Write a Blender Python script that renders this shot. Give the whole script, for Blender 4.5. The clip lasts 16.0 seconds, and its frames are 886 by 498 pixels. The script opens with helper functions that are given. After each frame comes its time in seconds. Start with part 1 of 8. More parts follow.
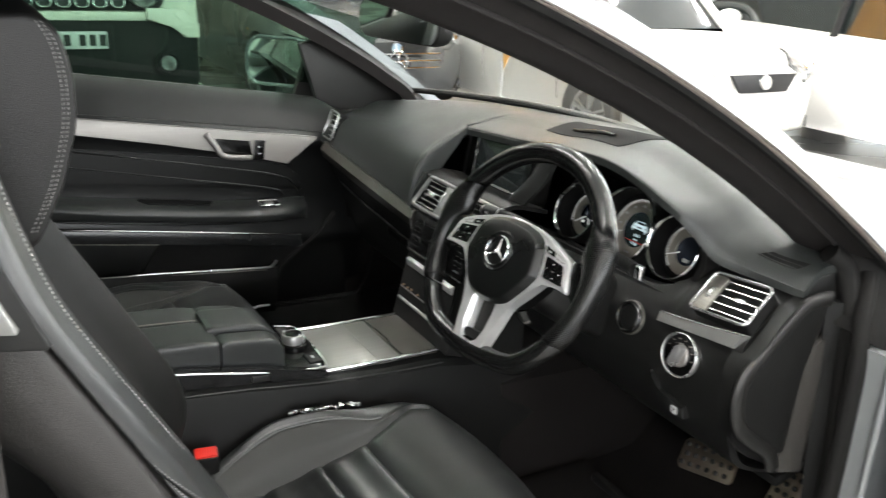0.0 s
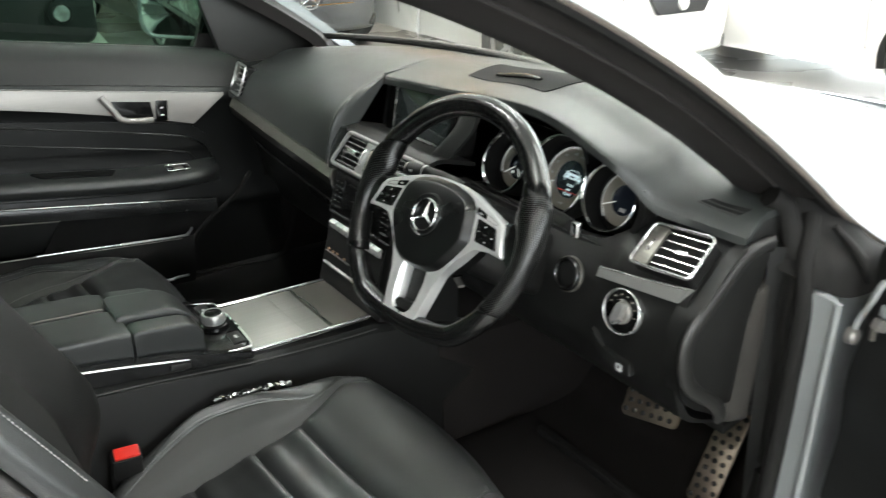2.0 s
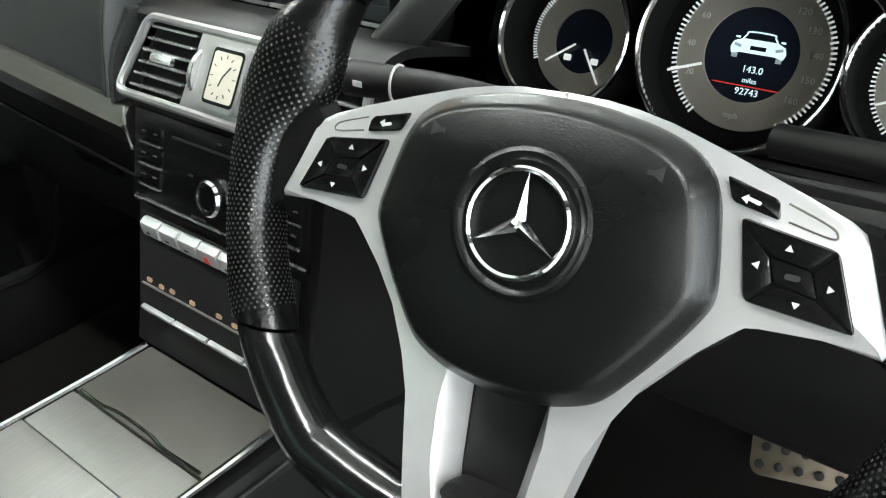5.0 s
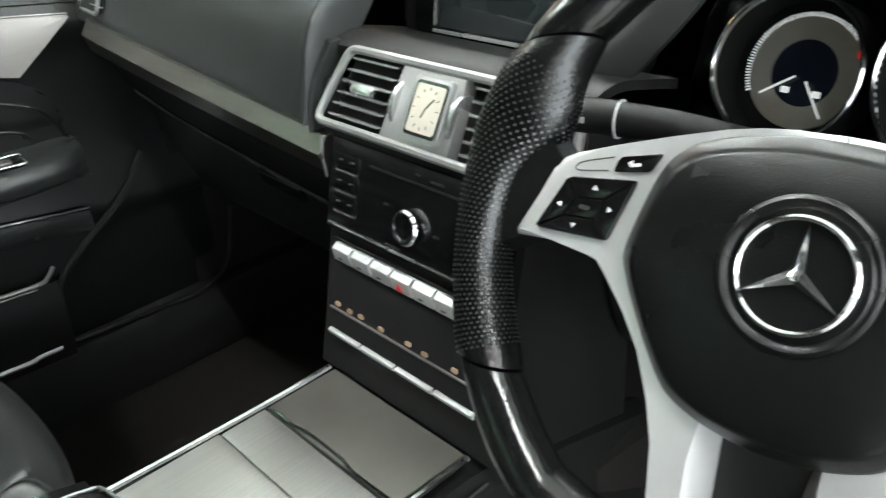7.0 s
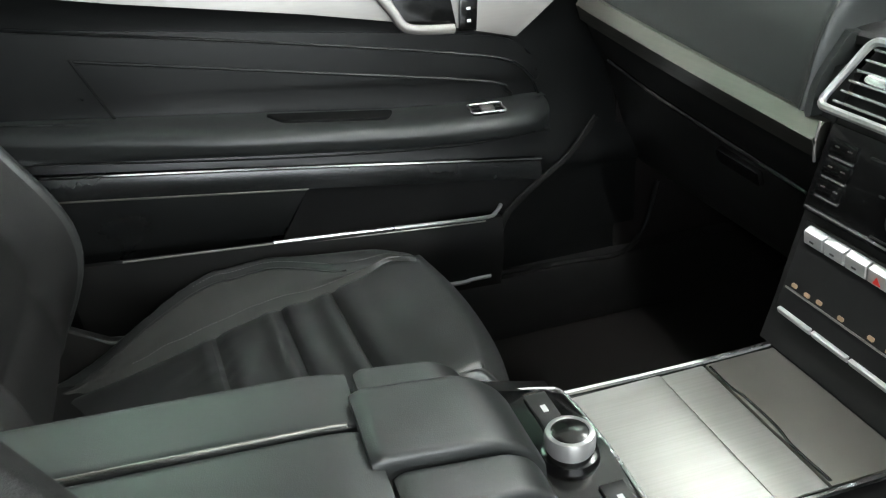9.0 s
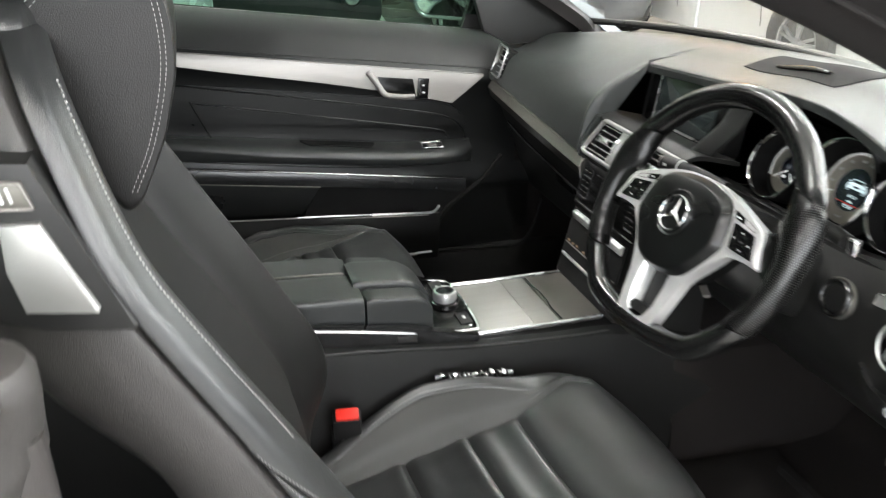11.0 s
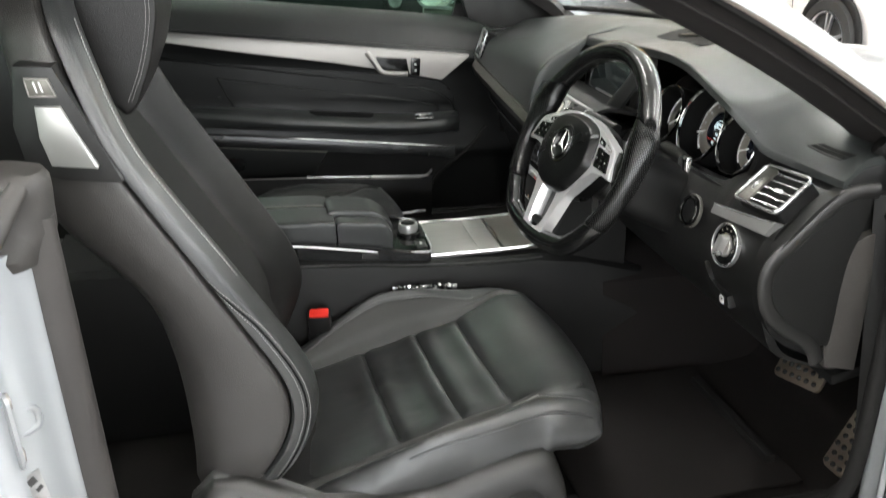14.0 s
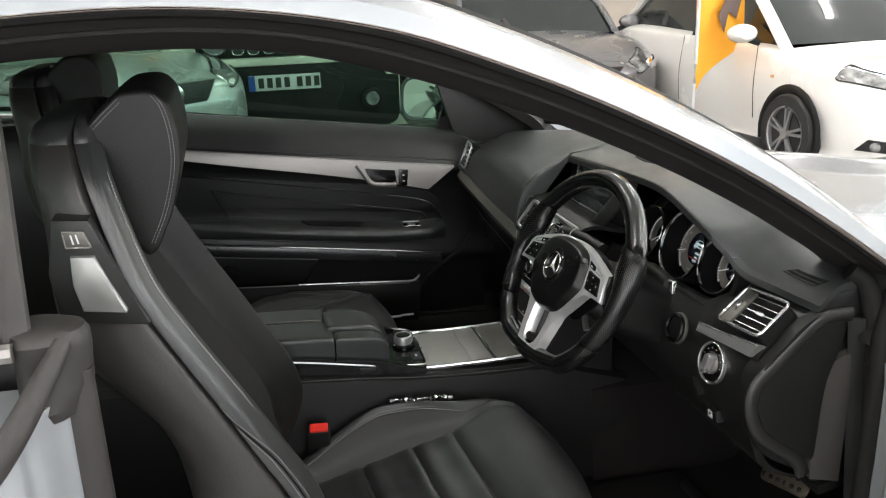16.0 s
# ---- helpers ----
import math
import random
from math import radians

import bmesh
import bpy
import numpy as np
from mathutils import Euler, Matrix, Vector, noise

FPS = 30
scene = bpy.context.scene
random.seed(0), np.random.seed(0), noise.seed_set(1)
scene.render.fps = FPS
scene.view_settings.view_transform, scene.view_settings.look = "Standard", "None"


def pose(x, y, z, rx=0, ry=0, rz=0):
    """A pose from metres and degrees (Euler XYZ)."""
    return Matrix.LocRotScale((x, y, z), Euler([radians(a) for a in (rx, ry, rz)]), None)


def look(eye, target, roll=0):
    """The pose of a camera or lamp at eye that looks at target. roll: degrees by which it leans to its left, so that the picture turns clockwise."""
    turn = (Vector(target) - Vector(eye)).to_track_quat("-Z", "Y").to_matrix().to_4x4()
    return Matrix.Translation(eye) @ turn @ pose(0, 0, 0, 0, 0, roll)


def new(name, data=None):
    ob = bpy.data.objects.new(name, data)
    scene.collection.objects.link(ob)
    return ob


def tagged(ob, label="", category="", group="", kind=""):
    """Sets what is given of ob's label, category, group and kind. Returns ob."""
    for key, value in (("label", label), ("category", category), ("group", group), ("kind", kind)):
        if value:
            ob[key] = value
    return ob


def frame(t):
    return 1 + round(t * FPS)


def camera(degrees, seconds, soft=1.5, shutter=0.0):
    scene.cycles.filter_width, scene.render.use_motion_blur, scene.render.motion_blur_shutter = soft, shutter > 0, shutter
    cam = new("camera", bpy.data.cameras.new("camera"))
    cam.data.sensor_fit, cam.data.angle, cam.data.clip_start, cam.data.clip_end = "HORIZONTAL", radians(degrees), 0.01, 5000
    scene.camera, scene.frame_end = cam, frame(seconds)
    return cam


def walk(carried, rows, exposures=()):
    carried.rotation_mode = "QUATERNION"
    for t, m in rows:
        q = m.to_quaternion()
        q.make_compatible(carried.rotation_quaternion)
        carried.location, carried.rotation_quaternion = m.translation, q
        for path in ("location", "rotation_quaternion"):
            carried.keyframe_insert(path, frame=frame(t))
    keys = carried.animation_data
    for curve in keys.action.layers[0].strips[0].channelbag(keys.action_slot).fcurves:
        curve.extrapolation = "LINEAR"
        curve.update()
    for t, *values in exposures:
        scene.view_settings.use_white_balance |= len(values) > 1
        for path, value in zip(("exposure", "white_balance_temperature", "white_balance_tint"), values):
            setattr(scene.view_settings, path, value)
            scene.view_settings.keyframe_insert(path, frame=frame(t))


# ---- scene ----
cam = camera(56.3, 16.0, 1.1, 0.4)
PATH = [
    (0, (-0.706, -1.421, 1.33), (0.238, 0.214, 0.67), 2.6),
    (0.5, (-0.684, -1.412, 1.347), (0.435, 0.091, 0.651), 3.9),
    (1, (-0.662, -1.397, 1.353), (0.521, 0.041, 0.622), 3.2),
    (1.5, (-0.666, -1.386, 1.35), (0.488, 0.062, 0.595), 2.3),
    (2, (-0.646, -1.336, 1.343), (0.411, 0.16, 0.54), 0.5),
    (2.5, (-0.62, -1.198, 1.301), (0.276, 0.384, 0.469), -2.4),
    (3, (-0.567, -1.025, 1.231), (0.345, 0.476, 0.275), -2.2),
    (3.5, (-0.428, -0.817, 1.141), (0.615, 0.586, 0.169), -2.3),
    (3.7, (-0.363, -0.744, 1.102), (0.805, 0.555, 0.127), -2.2),
    (5.8, (-0.266, -0.534, 1.067), (1.078, 0.544, 0.052), -1.8),
    (6, (-0.274, -0.529, 1.072), (1.037, 0.61, 0.08), -2.8),
    (6.5, (-0.292, -0.512, 1.074), (0.944, 0.727, 0.105), -4.3),
    (7, (-0.303, -0.498, 1.078), (0.854, 0.822, 0.12), -4.8),
    (7.5, (-0.347, -0.483, 1.075), (0.648, 0.967, 0.122), -5.3),
    (8, (-0.392, -0.46, 1.076), (0.422, 1.092, 0.112), -5.0),
    (8.5, (-0.433, -0.467, 1.07), (0.153, 1.203, 0.139), -5.1),
    (8.7, (-0.441, -0.476, 1.076), (0.055, 1.225, 0.148), -5.6),
    (10.8, (-0.583, -1.165, 1.274), (-0.103, 0.594, 0.452), -0.5),
    (11, (-0.604, -1.293, 1.31), (-0.083, 0.457, 0.495), -0.5),
    (11.5, (-0.58, -1.491, 1.303), (-0.054, 0.264, 0.5), 0.1),
    (12, (-0.517, -1.644, 1.303), (0.002, 0.122, 0.521), 1.5),
    (12.5, (-0.482, -1.68, 1.296), (-0.104, 0.122, 0.515), -0.9),
    (12.8, (-0.480, -1.686, 1.288), (-0.107, 0.100, 0.493), -1.1),
    (13, (-0.479, -1.689, 1.28), (-0.108, 0.082, 0.428), -1.3),
    (13.5, (-0.483, -1.697, 1.285), (-0.117, 0.063, 0.409), -1.6),
    (14, (-0.488, -1.695, 1.298), (-0.117, 0.104, 0.506), -1.8),
    (14.5, (-0.489, -1.703, 1.305), (-0.1, 0.158, 0.682), -2.2),
    (15, (-0.494, -1.708, 1.315), (-0.091, 0.155, 0.711), -3.1),
    (15.5, (-0.518, -1.716, 1.368), (-0.097, 0.146, 0.771), -3.7),
    (16, (-0.541, -1.725, 1.392), (-0.084, 0.124, 0.78), -1.8),
]
walk(cam, [(t, look(eye, target, roll)) for t, eye, target, roll in PATH], [(0, 1.65, 6500, 10), (0.5, 1.43, 6500, 10), (1.0, 1.15, 6500, 10), (1.5, 1.31, 6500, 9), (2.5, 2.27, 6300, 4), (3.0, 2.5, 6300, 4), (3.5, 2.53, 6300, 4), (6.0, 2.1, 6200, 6), (6.5, 2.1, 6200, 6), (7.0, 2.28, 6200, 6), (8.0, 2.5, 6200, 6), (8.6, 2.4, 6200, 6), (11.0, 2.18, 6450, 11), (11.5, 2.32, 6450, 11), (12.0, 2.06, 6450, 11), (13.0, 1.8, 6500, 10), (14.5, 1.75, 6450, 11), (15.0, 1.45, 6400, 13), (15.5, 1.40, 6400, 13), (16, 1.05, 6500, 12)])

# ---- world, sun, large lights ----
world = bpy.data.worlds.new("world")
scene.world = world
world.use_nodes = True
sky = world.node_tree.nodes.new("ShaderNodeTexSky")
sky.sky_type, sky.sun_disc = "NISHITA", False
sky.sun_elevation, sky.sun_rotation = radians(38), radians(75)
world.node_tree.links.new(sky.outputs[0], world.node_tree.nodes["Background"].inputs[0])
world.node_tree.nodes["Background"].inputs[1].default_value = 0.12
sun = new("sun", bpy.data.lights.new("sun", "SUN"))
sun.data.energy, sun.data.angle, sun.data.color = 1.2, radians(15), (1.0, 0.96, 0.90)
sun.matrix_basis = look((8, -3, 8), (0, 0, 0))


def daylight(name, w, h, power, eye, target, colour=(1, 1, 1)):
    """An area lamp in an opening, for the sky's light that comes through it."""
    ob = new(name, bpy.data.lights.new(name, "AREA"))
    ob.data.shape, ob.data.size, ob.data.size_y, ob.data.energy, ob.data.color = "RECTANGLE", w, h, power, colour
    ob.matrix_basis = look(eye, target)
    return ob


daylight("daylight_front", 14, 3.6, 545, (11.6, -1, 2.3), (0, 0, 1.6), (0.97, 0.99, 1.0))
daylight("daylight_side", 14, 3.4, 330, (0, -8.7, 2.3), (0, 0, 0.8), (1.0, 0.99, 0.97))

# ---- helpers of the scene ----
def V(*a):
    return Vector(a)


def part(name, bm, material, parent=None, label="", smooth=True):
    """One bmesh as one mesh object, under a thing or a part."""
    me = bpy.data.meshes.new(name)
    bmesh.ops.recalc_face_normals(bm, faces=bm.faces)
    bm.to_mesh(me)
    bm.free()
    me.materials.append(material)
    if smooth:
        me.polygons.foreach_set("use_smooth", [True] * len(me.polygons))
        me.set_sharp_from_angle(angle=radians(38))
    ob = new(name, me)
    if parent is not None:
        ob.parent = parent
    if label:
        tagged(ob, label)
    return ob


def thing(name, label, category, at=(0, 0, 0), turn=0, group="", kind=""):
    """An Empty that stands for one thing and carries its parts."""
    ob = new(name)
    ob.empty_display_size = 0.05
    ob.matrix_basis = pose(*at, 0, 0, turn)
    return tagged(ob, label, category, group, kind)


def box(sx, sy, sz, at=(0, 0, 0), bevel=0.0, seg=2, turn=(0, 0, 0), bm=None):
    """A bevelled box about at."""
    bm = bm or bmesh.new()
    m = Matrix.LocRotScale(at, Euler([radians(a) for a in turn]), None) @ Matrix.Diagonal((sx, sy, sz, 1))
    got = bmesh.ops.create_cube(bm, size=1, matrix=m)
    if bevel:
        edges = {e for v in got["verts"] for e in v.link_edges}
        bmesh.ops.bevel(bm, geom=list(edges), offset=bevel, segments=seg, affect="EDGES", profile=0.6)
    return bm


def disc_ring(r0, r1, depth, n=40, bm=None, m=Matrix(), bev=0.15):
    """A ring (or a disc, when r0 is 0) that faces +z, with softened rims."""
    bm = bm or bmesh.new()
    b = min(depth, r1 - r0) * bev
    prof = [(r1, 0), (r1, depth - b), (r1 - b, depth)]
    prof += [(r0 + b, depth), (r0, depth - b), (r0, 0)] if r0 > 0 else [(0, depth)]
    return spin(prof, n, bm, m)


def spin(prof, n=40, bm=None, m=Matrix()):
    """A profile of (radius, height) turned about z."""
    bm = bm or bmesh.new()
    rings = []
    for r, h in prof:
        if r < 1e-6:
            rings.append([bm.verts.new(m @ V(0, 0, h))])
        else:
            rings.append([bm.verts.new(m @ V(r * math.cos(2 * math.pi * k / n), r * math.sin(2 * math.pi * k / n), h)) for k in range(n)])
    for a, b in zip(rings, rings[1:]):
        for k in range(n):
            j = (k + 1) % n
            if len(a) == 1 and len(b) == 1:
                continue
            if len(a) == 1:
                bm.faces.new((a[0], b[j], b[k]))
            elif len(b) == 1:
                bm.faces.new((a[k], a[j], b[0]))
            else:
                bm.faces.new((a[k], a[j], b[j], b[k]))
    return bm


def curve(points, n, closed=False):
    """n points along a smooth curve (Catmull-Rom) through the given ones, even in parameter."""
    pts = [np.array(p, float) for p in points]
    k = len(pts)
    out = []
    spans = k if closed else k - 1
    count = n if closed else n - 1
    for i in range(n):
        u = i * spans / count
        s = min(int(u), spans - 1)
        f = u - s
        if closed:
            p0, p1, p2, p3 = (pts[(s + d) % k] for d in (-1, 0, 1, 2))
        else:
            p1, p2 = pts[s], pts[s + 1]
            p0 = pts[s - 1] if s > 0 else 2 * p1 - p2
            p3 = pts[s + 2] if s + 2 < k else 2 * p2 - p1
        out.append(0.5 * (2 * p1 + (p2 - p0) * f + (2 * p0 - 5 * p1 + 4 * p2 - p3) * f * f + (3 * p1 - p0 - 3 * p2 + p3) * f ** 3))
    return out


def loft(loops, close=True, caps=True, bm=None):
    """Skin through loops of equally many points."""
    bm = bm or bmesh.new()
    rows = [[bm.verts.new(Vector(p)) for p in loop] for loop in loops]
    n = len(rows[0])
    for a, b in zip(rows, rows[1:]):
        for k in range(n if close else n - 1):
            j = (k + 1) % n
            bm.faces.new((a[k], a[j], b[j], b[k]))
    if caps and close:
        bm.faces.new(rows[0])
        bm.faces.new(rows[-1])
    return bm


def sheet(ctrl, nu, nv, thick=0.0, down=(0, 0, -1), bm=None):
    """A smooth surface through a grid of control points, with a thickness along down."""
    bm = bm or bmesh.new()
    rows = [curve(r, nv) for r in ctrl]
    cols = [curve([rows[i][j] for i in range(len(rows))], nu) for j in range(nv)]
    top = [[bm.verts.new(Vector(cols[j][i])) for j in range(nv)] for i in range(nu)]
    for i in range(nu - 1):
        for j in range(nv - 1):
            bm.faces.new((top[i][j], top[i][j + 1], top[i + 1][j + 1], top[i + 1][j]))
    if thick:
        d = Vector(down) * thick
        low = [[bm.verts.new(top[i][j].co + d) for j in range(nv)] for i in range(nu)]
        for i in range(nu - 1):
            for j in range(nv - 1):
                bm.faces.new((low[i][j], low[i + 1][j], low[i + 1][j + 1], low[i][j + 1]))
        rim = [(i, 0) for i in range(nu)] + [(nu - 1, j) for j in range(1, nv)] + [(i, nv - 1) for i in range(nu - 2, -1, -1)] + [(0, j) for j in range(nv - 2, 0, -1)]
        for a, b in zip(rim, rim[1:] + rim[:1]):
            bm.faces.new((top[a[0]][a[1]], top[b[0]][b[1]], low[b[0]][b[1]], low[a[0]][a[1]]))
    return bm


def tube(points, r, n=10, m=40, closed=False, flat=1.0, up=(0, 0, 1), bm=None, taper=None):
    """A round or flattened bar along a smooth curve. r: radius, flat: its thickness along up."""
    path = [Vector(p) for p in (curve(points, m, closed) if m else points)]
    loops = []
    k = len(path)
    for i, p in enumerate(path):
        a = path[(i - 1) % k] if closed or i else p
        b = path[(i + 1) % k] if closed or i < k - 1 else p
        t = (b - a).normalized()
        side = t.cross(Vector(up))
        side = side.normalized() if side.length > 1e-5 else t.orthogonal().normalized()
        top = side.cross(t).normalized()
        q = r * (taper(i / (k - 1)) if taper else 1)
        loops.append([p + side * q * math.cos(2 * math.pi * j / n) + top * q * flat * math.sin(2 * math.pi * j / n) for j in range(n)])
    if closed:
        loops.append(loops[0])
        bm = loft(loops, True, False, bm)
        bmesh.ops.remove_doubles(bm, verts=bm.verts, dist=1e-6)
        return bm
    return loft(loops, True, True, bm)


def prism(outline, z0, z1, m=Matrix(), bevel=0.0, bm=None, seg=2):
    """A flat outline of (x, y) given a thickness along z, laid by m."""
    bm = bm or bmesh.new()
    lo = [bm.verts.new(m @ V(x, y, z0)) for x, y in outline]
    hi = [bm.verts.new(m @ V(x, y, z1)) for x, y in outline]
    n = len(lo)
    f = [bm.faces.new(lo[::-1]), bm.faces.new(hi)]
    for k in range(n):
        f.append(bm.faces.new((lo[k], lo[(k + 1) % n], hi[(k + 1) % n], hi[k])))
    if bevel:
        bmesh.ops.bevel(bm, geom=list(f[1].edges), offset=bevel, segments=seg, affect="EDGES", profile=0.6)
    return bm


def rounded(w, h, r, n=5):
    """The outline of a rectangle with round corners, about the origin."""
    out = []
    for cx, cy, a0 in ((w / 2 - r, h / 2 - r, 0), (-w / 2 + r, h / 2 - r, 90), (-w / 2 + r, -h / 2 + r, 180), (w / 2 - r, -h / 2 + r, 270)):
        for k in range(n + 1):
            a = radians(a0 + 90 * k / n)
            out.append((cx + r * math.cos(a), cy + r * math.sin(a)))
    return out


def basis(o, x, z):
    """The pose with its origin at o, its x axis along x and its z axis near z."""
    x = Vector(x).normalized()
    y = Vector(z).cross(x).normalized()
    z = x.cross(y)
    m = Matrix((x, y, z)).transposed().to_4x4()
    m.translation = Vector(o)
    return m


def dashes(points, step, size, normal, bm=None, m=200):
    """A row of stitches along a curve."""
    bm = bm or bmesh.new()
    path = [Vector(p) for p in curve(points, m)]
    gone = 0.0
    for a, b in zip(path, path[1:]):
        gone += (b - a).length
        if gone >= step:
            gone = 0.0
            mm = basis((a + b) / 2, b - a, normal)
            bmesh.ops.create_cube(bm, size=1, matrix=mm @ Matrix.Diagonal((step * 0.62, size, size * 0.8, 1)))
    return bm


def words(name, text, size, m, material, parent=None, depth=0.0006):
    """Raised lettering in the built-in font, centred at m."""
    cu = bpy.data.curves.new(name, "FONT")
    cu.body, cu.size, cu.extrude = text, size, depth
    cu.align_x, cu.align_y = "CENTER", "CENTER"
    cu.resolution_u = 2
    ob = bpy.data.objects.new(name + "_curve", cu)
    scene.collection.objects.link(ob)
    me = bpy.data.meshes.new_from_object(ob.evaluated_get(bpy.context.evaluated_depsgraph_get()))
    bpy.data.objects.remove(ob)
    me.name = name
    me.transform(m)
    me.materials.clear()
    me.materials.append(material)
    lettering = new(name, me)
    if parent is not None:
        lettering.parent = parent
    return lettering


def round_poly(pts, r, n=5):
    """A closed outline of (x, y) with its corners rounded."""
    out = []
    k = len(pts)
    for i in range(k):
        p = Vector(pts[i])
        a, b = Vector(pts[i - 1]) - p, Vector(pts[(i + 1) % k]) - p
        d = min(r, a.length * 0.45, b.length * 0.45)
        a, b = p + a.normalized() * d, p + b.normalized() * d
        for q in range(n + 1):
            f = q / n
            out.append(tuple(a * (1 - f) ** 2 + p * 2 * f * (1 - f) + b * f * f))
    return out


# ---- materials ----
def mat(name, colour, rough=0.5, metal=0.0, second=None, scale=8.0, grain=0.0, grain_scale=400.0, rough_var=0.08, coat=0.0, spec=0.5, stretch=None, emit=0.0, mix=0.5, kind="noise"):
    """A surface with broad variation between two colours, fine relief and uneven gloss."""
    ma = bpy.data.materials.new(name)
    ma.use_nodes = True
    nt = ma.node_tree
    b = nt.nodes["Principled BSDF"]
    L = nt.links.new
    tc = nt.nodes.new("ShaderNodeTexCoord")
    src = tc.outputs["Object"]
    if stretch:
        mp = nt.nodes.new("ShaderNodeMapping")
        mp.inputs["Scale"].default_value = stretch
        L(src, mp.inputs["Vector"])
        src = mp.outputs["Vector"]
    no = nt.nodes.new("ShaderNodeTexNoise")
    no.inputs["Scale"].default_value = scale
    no.inputs["Detail"].default_value = 6
    L(src, no.inputs["Vector"])
    c2 = second or tuple(min(1, c * 0.8) for c in colour)
    mx = nt.nodes.new("ShaderNodeMix")
    mx.data_type = "RGBA"
    mx.inputs[6].default_value = (*colour, 1)
    mx.inputs[7].default_value = (*c2, 1)
    ramp = nt.nodes.new("ShaderNodeMapRange")
    ramp.inputs["From Min"].default_value, ramp.inputs["From Max"].default_value = 0.35, 0.7
    L(no.outputs["Fac"], ramp.inputs["Value"])
    L(ramp.outputs["Result"], mx.inputs[0])
    L(mx.outputs[2], b.inputs["Base Color"])
    rr = nt.nodes.new("ShaderNodeMapRange")
    rr.inputs["To Min"].default_value, rr.inputs["To Max"].default_value = max(0.02, rough - rough_var), min(1, rough + rough_var)
    L(no.outputs["Fac"], rr.inputs["Value"])
    L(rr.outputs["Result"], b.inputs["Roughness"])
    b.inputs["Metallic"].default_value = metal
    b.inputs["Specular IOR Level"].default_value = spec
    b.inputs["Coat Weight"].default_value = coat
    b.inputs["Coat Roughness"].default_value = 0.05
    if grain:
        if kind == "leather":
            g = nt.nodes.new("ShaderNodeTexVoronoi")
            g.inputs["Scale"].default_value = grain_scale
            out = g.outputs["Distance"]
        else:
            g = nt.nodes.new("ShaderNodeTexNoise")
            g.inputs["Scale"].default_value = grain_scale
            g.inputs["Detail"].default_value = 3
            out = g.outputs["Fac"]
        L(src, g.inputs["Vector"])
        bp = nt.nodes.new("ShaderNodeBump")
        bp.inputs["Strength"].default_value = grain
        bp.inputs["Distance"].default_value = 0.001
        L(out, bp.inputs["Height"])
        L(bp.outputs["Normal"], b.inputs["Normal"])
    if emit:
        b.inputs["Emission Color"].default_value = (*colour, 1)
        b.inputs["Emission Strength"].default_value = emit
    return ma


def glass_mat(name, tint, rough=0.0):
    """Thin clear glazing: see-through, with a mirror's sheen by angle."""
    ma = bpy.data.materials.new(name)
    ma.use_nodes = True
    nt = ma.node_tree
    nt.nodes.remove(nt.nodes["Principled BSDF"])
    tr = nt.nodes.new("ShaderNodeBsdfTransparent")
    tr.inputs["Color"].default_value = (*tint, 1)
    gl = nt.nodes.new("ShaderNodeBsdfGlossy")
    gl.inputs["Roughness"].default_value = rough
    lw = nt.nodes.new("ShaderNodeLayerWeight")
    lw.inputs["Blend"].default_value = 0.5
    pw = nt.nodes.new("ShaderNodeMath")
    pw.operation = "POWER"
    pw.inputs[1].default_value = 5.0
    ad = nt.nodes.new("ShaderNodeMath")
    ad.operation = "MULTIPLY_ADD"
    ad.inputs[1].default_value, ad.inputs[2].default_value = 0.92, 0.06
    mx = nt.nodes.new("ShaderNodeMixShader")
    nt.links.new(lw.outputs["Facing"], pw.inputs[0])
    nt.links.new(pw.outputs[0], ad.inputs[0])
    nt.links.new(ad.outputs[0], mx.inputs[0])
    nt.links.new(tr.outputs[0], mx.inputs[1])
    nt.links.new(gl.outputs[0], mx.inputs[2])
    nt.links.new(mx.outputs[0], nt.nodes["Material Output"].inputs["Surface"])
    return ma


leather = mat("leather", (0.0230, 0.0240, 0.0238), 0.31, second=(0.0240, 0.0250, 0.0247), scale=6, grain=0.2, grain_scale=750, kind="leather", spec=0.6, rough_var=0.045)
# Same leather, lighter: light on the bolster slopes is put into the colour.
bolster_lit_leather = mat("bolster_lit_leather", (0.047, 0.0475, 0.0452), 0.58, second=(0.051, 0.0515, 0.049), scale=5, grain=0.2, grain_scale=800, kind="leather", spec=0.25, rough_var=0.045)
# Same leather, darker and duller: shade over the backrest is put into it.
backrest_shade_leather = mat("backrest_shade_leather", (0.0062, 0.0062, 0.0060), 0.56, second=(0.0076, 0.0076, 0.0073), scale=6, grain=0.3, grain_scale=900, kind="leather", spec=0.24, rough_var=0.04)
headrest_leather = mat("headrest_leather", (0.0072, 0.0070, 0.0068), 0.44, second=(0.0085, 0.0082, 0.0079), scale=6, grain=0.25, grain_scale=800, kind="leather", spec=0.3, rough_var=0.05)
console_leather = mat("console_leather", (0.0155, 0.0170, 0.0168), 0.36, second=(0.0170, 0.0185, 0.0180), scale=7, grain=0.10, grain_scale=800, kind="leather", spec=0.5, rough_var=0.05)
door_gloss = mat("door_gloss", (0.009, 0.0095, 0.0095), 0.27, scale=6, grain=0.06, grain_scale=1500, spec=0.6, rough_var=0.05)
armrest_grey = mat("armrest_grey", (0.022, 0.0235, 0.0232), 0.36, second=(0.024, 0.0255, 0.025), scale=6, grain=0.15, grain_scale=1200, kind="leather", spec=0.5, rough_var=0.04)
leather_side = mat("leather_side", (0.0250, 0.0236, 0.0222), 0.44, second=(0.0285, 0.0268, 0.0254), scale=5, grain=0.25, grain_scale=800, kind="leather", spec=0.5)
